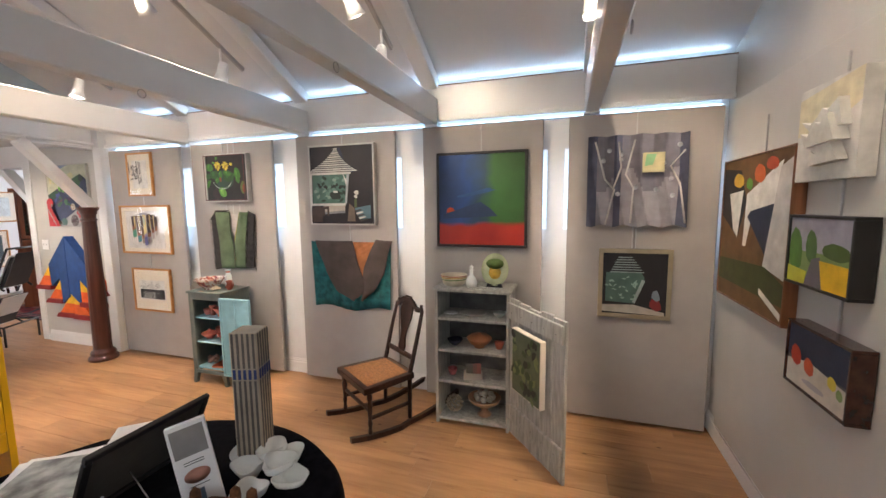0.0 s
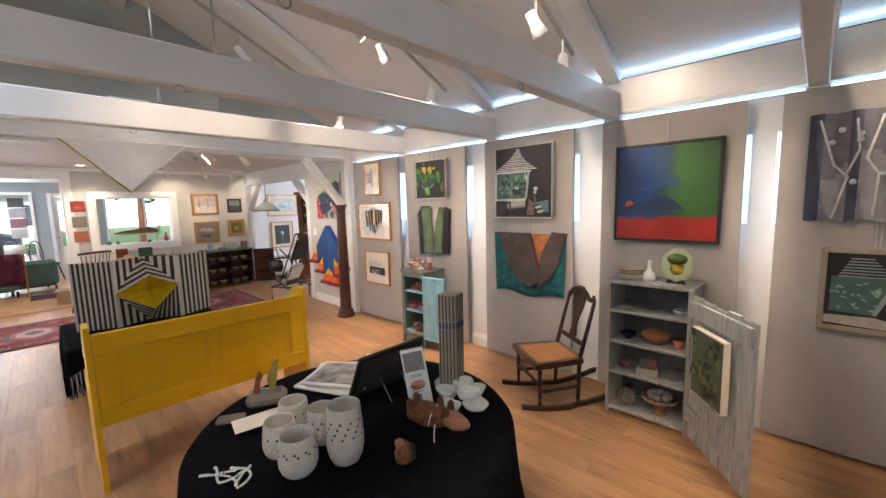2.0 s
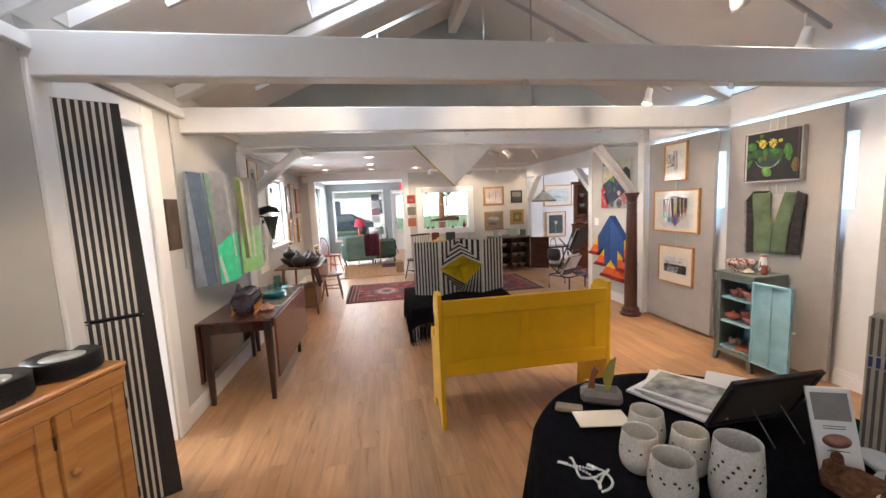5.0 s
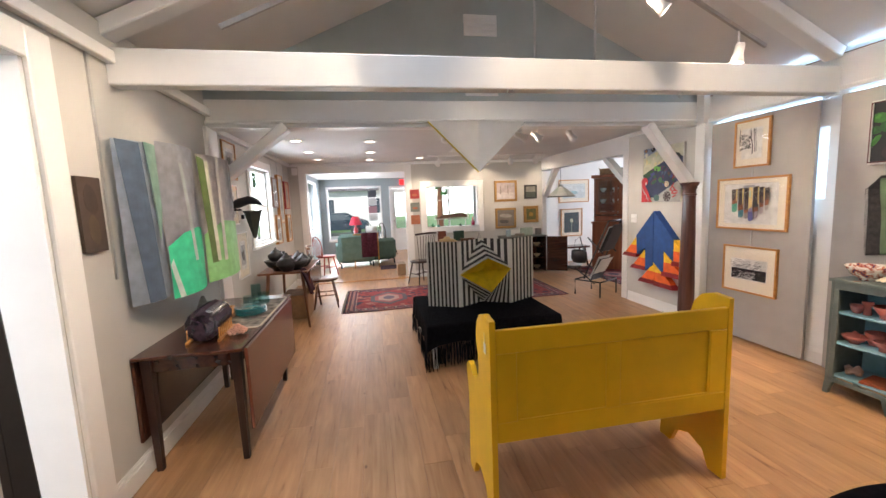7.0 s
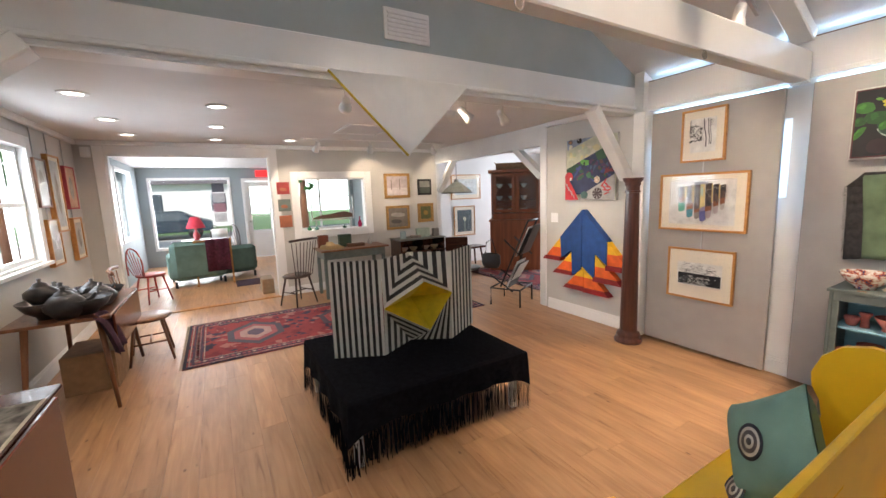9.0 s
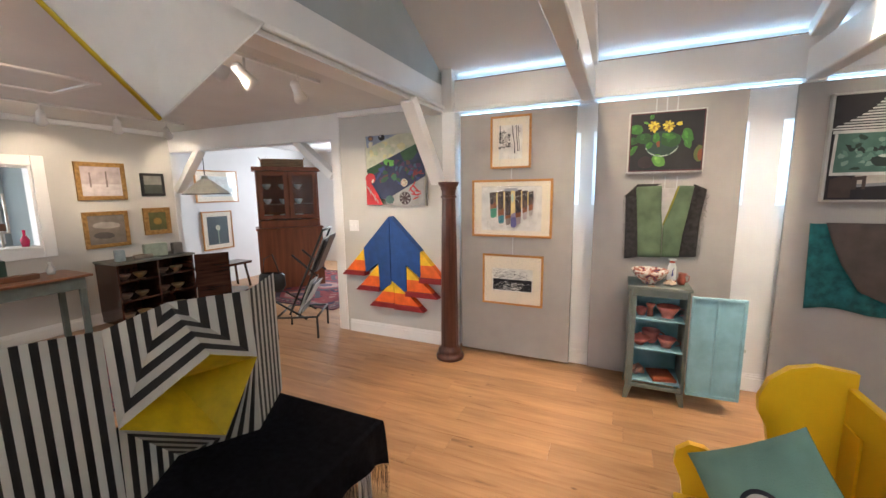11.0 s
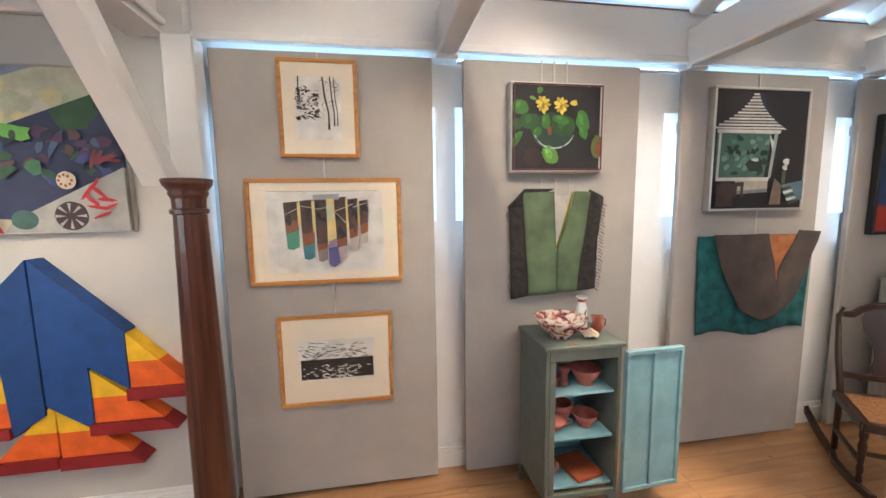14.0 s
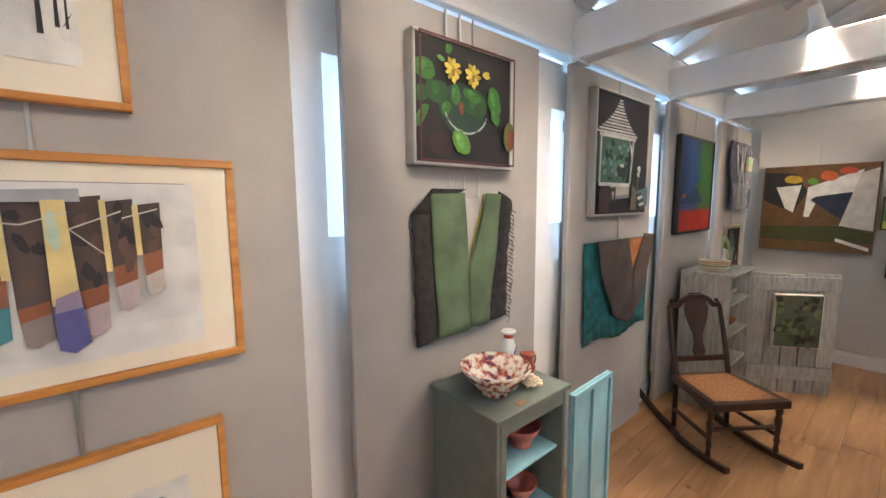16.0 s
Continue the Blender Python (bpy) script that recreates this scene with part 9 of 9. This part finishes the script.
# ---- front room furniture ----
t = thing("armchair", "pale green upholstered armchair seen from behind", "armchair", -8.75, -1.25, 0, 8)
M_SAGE = mat("sage_upholstery", (0.16, 0.27, 0.24), 0.9, 0.1, 8, 0.4)
box("seat", t, M_SAGE, -0.42, 0.38, -0.42, 0.42, 0.12, 0.44, 0.05), box("backrest", t, M_SAGE, 0.25, 0.45, -0.45, 0.45, 0.12, 0.86, 0.09), box("arm", t, M_SAGE, -0.42, 0.27, -0.48, -0.34, 0.12, 0.6, 0.05), box("arm", t, M_SAGE, -0.42, 0.27, 0.34, 0.48, 0.12, 0.6, 0.05)
for a in (-0.36, 0.38):
    for b in (-0.4, 0.4):
        box("leg", t, M_BLACK, a - 0.02, a + 0.02, b - 0.02, b + 0.02, 0, 0.119)
t = thing("armchair", "dark green upholstered armchair beside a throw", "armchair", -9.0, -0.62, 0, 10)
M_SAGE2 = mat("dark_sage_upholstery", (0.08, 0.14, 0.12), 0.9, 0.1, 8, 0.4)
box("seat", t, M_SAGE2, -0.4, 0.36, -0.36, 0.36, 0.12, 0.42, 0.05), box("backrest", t, M_SAGE2, 0.25, 0.42, -0.38, 0.38, 0.12, 0.68, 0.08)
for a in (-0.34, 0.36):
    for b in (-0.32, 0.32):
        box("leg", t, M_BLACK, a - 0.02, a + 0.02, b - 0.02, b + 0.02, 0, 0.119)
t = thing("quilt_rack", "wooden rack with a plum throw", "rack", -8.35, -0.95, 0, 0)
for y in (-0.3, 0.3):
    box("post", t, M_OAKF, -0.02, 0.02, y - 0.015, y + 0.015, 0, 0.86), box("foot", t, M_OAKF, -0.15, 0.15, y - 0.016, y + 0.016, 0, 0.03)
box("rail", t, M_OAKF, -0.012, 0.012, -0.284, 0.284, 0.82, 0.85)
t2 = thing("throw", "plum woven throw hung over the rack", "throw", -8.33, -0.87, 0)
cloth("cloth", t2, mat("plum_throw", (0.10, 0.02, 0.04), 0.95, 0.3, 20, 0.5), lambda u, v: (0.02 + 0.02 * math.sin(u * 14), -0.2 + 0.4 * u, 0.87 - 0.62 * v), 20, 4)
t = thing("side_table", "dark side table under the lamp", "table", -10.0, -1.1, 0)
box("tabletop", t, M_DARKX, -0.25, 0.25, -0.45, 0.45, 0.70, 0.73)
for a in (-0.22, 0.22):
    for b in (-0.4, 0.4):
        box("leg", t, M_DARKX, a - 0.02, a + 0.02, b - 0.02, b + 0.02, 0, 0.699)
t = thing("table_lamp", "red table lamp with a conical red shade", "lamp", -9.95, -1.25, 0.731)
lathe("base", t, flat(0.45, 0.03, 0.04, 0.3), [(0, 0), (0.08, 0), (0.05, 0.03), (0.07, 0.12), (0.03, 0.2), (0.015, 0.32), (0, 0.32)], 20), lathe("shade", t, flat(0.5, 0.02, 0.05, 0.7), [(0.19, 0.28), (0.09, 0.52), (0.085, 0.52), (0.185, 0.28)], 24)
t = windsor("salmon red painted hoop-back chair by the opening", -7.45, -1.85, 215, flat(0.5, 0.06, 0.035, 0.4), 7, True, 0.9)
for x, y in ((-10.7, -0.7), (-10.4, -0.3)):
    t = windsor("dark chair by the front window", x, y, 150, M_DARKW, 5, True, 1.0)
t = thing("lamp_cylinder", "white rolled paper lampshade on the table", "lampshade", -10.0, -0.8, 0.85)
lathe("roll", t, M_PAPER, [(0, -0.16), (0.11, -0.16), (0.11, 0.16), (0, 0.16)], 20).matrix_local = pose(0, 0, 0, 90)
t = thing("doormat", "dark doormat on the front room floor", "mat", -8.0, -0.35, 0.0, 0)
box("mat", t, mat("dark_mat", (0.06, 0.03, 0.05), 0.95, 0.3, 30), -0.3, 0.3, -0.28, 0.2, 0.001, 0.012, 0.002)
t = thing("wicker_box", "small brown box by the opening", "box", -6.95, -0.18, 0)
box("carton", t, flat(0.3, 0.2, 0.12), -0.2, 0.2, -0.1, 0.08, 0, 0.25)
t = thing("notice", "posted notices in the front window", "notice", -11.52, -0.72, 1.0)
for k, cc in enumerate(((0.08, 0.08, 0.1), (0.4, 0.4, 0.42), (0.3, 0.15, 0.18), (0.5, 0.5, 0.5))):
    box("sheet", t, flat(*cc), 0.0, 0.004, -0.14, 0.14, 0.82 - 0.26 * k, 1.05 - 0.26 * k, 0)
t = thing("exit_sign", "red illuminated exit sign over the front door", "sign", -11.45, 0.35, 2.2)
box("panel", t, glow("exit_red", (0.9, 0.03, 0.03), 1.5), 0, 0.04, -0.15, 0.15, 0, 0.17, 0.004)

# ---- lamps ----
ND = 0
for x, y in ((-2.52, -0.75), (-3.68, -1.67), (-4.75, -1.67), (-5.75, -1.66), (-3.80, -0.73), (-4.90, -0.73), (-5.95, -0.74), (-5.81, 0.2), (-7.9, -1.2), (-9.6, -1.2)):
    t = thing("downlight", "round recessed white downlight, lit", "light", x, y, 2.42 if x > -6.5 else 2.44, group="recessed ceiling lights")
    lathe("trim_ring", t, M_TRIM, [(0.065, -0.001), (0.095, -0.002), (0.095, -0.008), (0.065, -0.010)], 28), lathe("lens", t, M_DOWN, [(0, -0.003), (0.064, -0.003), (0.064, -0.006), (0, -0.006)], 24)
    lamp("SPOT", "downlight_beam", 27, look((x, y, 2.40), (x, y, 0)), WARM, radius=0.06, cone=130)


def spot(x, y, z, target, power=0, stem=0.19):
    t = new("track_spot")
    t.matrix_world = Matrix.Translation((x, y, z))
    tagged(t, "white cylindrical track spotlight, lit", "spotlight", "track spotlights")
    d = (Vector(target) - Vector((x, y, z))).normalized()
    q = d.to_track_quat("Z", "Y").to_matrix().to_4x4()
    lathe("head", t, M_TRIM, [(0, -0.085), (0.026, -0.085), (0.032, -0.07), (0.033, -0.005), (0.038, 0.01), (0.052, 0.062), (0.049, 0.062), (0.032, 0.01), (0, 0.0)], 20).matrix_local = q
    lathe("bulb", t, M_BULB, [(0, 0.04), (0.045, 0.044), (0.043, 0.054), (0.025, 0.062), (0, 0.064)], 20).matrix_local = q
    tube("stem", t, M_TRIM, [(0, 0, 0.0), (0, 0, stem)], 0.007)
    box("yoke", t, M_TRIM, -0.012, 0.012, -0.030, 0.030, 0.018, 0.032, 0.003)
    if power:
        lamp("SPOT", "spot_beam", power, look(Vector((x, y, z)) + d * 0.08, target), WARM, radius=0.03, cone=62)


for X in (0.44, 1.66, 2.87, -0.98):
    for s in (1, -1):
        t = thing("track_rail", "grey metal light track along the rafter", "light track", group="light tracks")
        y0, y1 = (0.55, 2.35) if s > 0 else (0.2, -1.6)
        beam("rail", t, M_METAL, (X, y0, roof_z(y0) - 0.27), (X, y1, roof_z(y1) - 0.27), 0.03, 0.02, up=(1, 0, 0))
# floor-aimed heads and three southward ones are added to brighten dark areas
for x, y, tx, ty, tz in ((0.44, 1.14, -1.5, 2.9, 1.4), (0.44, 1.40, 0.9, 2.9, 1.3), (0.44, 1.63, 0.3, 2.9, 1.0), (1.66, 1.2, 2.1, 2.9, 1.7), (1.66, 1.85, 2.1, 2.9, 1.0), (2.87, 1.6, 3.3, 2.9, 1.5), (2.87, 0.9, 3.7, 2.2, 1.5), (-0.98, 1.1, -1.5, 2.9, 1.4), (-0.98, 1.4, -0.3, 2.9, 1.4), (0.44, -0.45, -1.5, -2.2, 1.3), (-0.98, -0.55, -1.0, -2.1, 1.35), (0.44, -0.95, -0.7, -2.15, 1.5), (1.66, -0.9, 0.8, -2.0, 0.7), (2.87, -0.6, 1.0, -2.0, 1.0), (1.66, -0.3, 1.4, 0.6, 0.7), (0.44, 0.8, -2.3, 0.4, 0.9), (2.87, -1.2, 3.3, 0.9, 0), (2.87, 2.05, 3.2, 1.9, 0), (1.66, 2.2, 1.9, 1.7, 0), (0.44, 2.15, 0.0, 1.8, 0), (-0.98, 2.1, -1.2, 1.7, 0)):
    spot(x, y, roof_z(y) - 0.46, (tx, ty, tz), 230 if tz == 0 else 76)
for x, y, tx, ty, tz in ((-2.78, 1.04, -2.7, 2.9, 1.5), (-2.78, 1.24, -2.8, 2.9, 1.0), (-2.78, 1.68, -3.3, 2.9, 1.3), (-2.78, 0.12, -6.3, 0.9, 1.5), (-5.5, 0.5, -6.4, 0.3, 1.6), (-5.5, 1.3, -6.4, 1.6, 1.8), (-5.5, 1.9, -6.4, 2.3, 1.5), (-5.5, 2.4, -7.4, 3.9, 1.2)):
    spot(x, y, 2.29, (tx, ty, tz), 38, 0.11)
for x, a, b in ((-2.78, 0.0, 1.9), (-5.5, 0.3, 2.6)):
    t = thing("track_rail", "white metal light track on the flat ceiling", "light track", x, 0, 2.405, group="light tracks")
    box("rail", t, M_TRIM, -0.015, 0.015, a, b, -0.005, 0.014, 0.002)
t = thing("attic_hatch", "white attic hatch in the flat ceiling", "hatch", -4.6, 0.9, 2.415)
for b in ((-0.35, 0.35, -0.3, -0.26), (-0.35, 0.35, 0.26, 0.3), (-0.35, -0.31, -0.26, 0.26), (0.31, 0.35, -0.26, 0.26)):
    box("frame", t, M_TRIM, b[0], b[1], b[2], b[3], -0.012, 0.003, 0.002)

# ---- floor planks ----
fx0, fx1, fy0, fy1, pw, pl = -6.42, EX, SY, NY, 0.178, 1.22
shared = {}
count = 0
nrow = int(math.ceil((fy1 - fy0) / pw))
rp = random.Random(11)
rest = bmesh.new()
for r in range(nrow):
    ya, yb = fy0 + r * pw, min(fy1, fy0 + (r + 1) * pw)
    x = fx0 - rp.uniform(0, pl)
    while x < fx1:
        a, b = max(fx0, x), min(fx1, x + pl)
        x += pl
        if b - a < 0.03:
            continue
        key = (round(b - a, 3), round(yb - ya, 3))
        if key not in shared:
            bm = bmesh.new()
            g_ = 0.0009
            cube(bm, g_, b - a - g_, g_, yb - ya - g_, -0.0055, 0.0)
            me = bpy.data.meshes.new("plank")
            bm.to_mesh(me)
            bm.free()
            me.materials.append(M_PLANK)
            shared[key] = me
        if count < 300:
            o = new("plank", shared[key])
            o.parent = fl
            o.location = (a, ya, 0)
            count += 1
        else:
            cube(rest, a + 0.0009, b - 0.0009, ya + 0.0009, yb - 0.0009, -0.0055, 0)
for x0, x1, y0, y1 in ((-11.6, -6.42, -2.4, 2.9), (-7.5, -2.3, NY, 6.5)):
    r = 0
    y = y0
    while y < y1:
        x = x0 - rp.uniform(0, pl)
        while x < x1:
            a, b = max(x0, x), min(x1, x + pl)
            if b - a > 0.03:
                cube(rest, a + 0.0009, b - 0.0009, y + 0.0009, min(y1, y + pw) - 0.0009, -0.0055, 0)
            x += pl
        y += pw
part("planks", rest, M_PLANK, fl, kind="stuff")
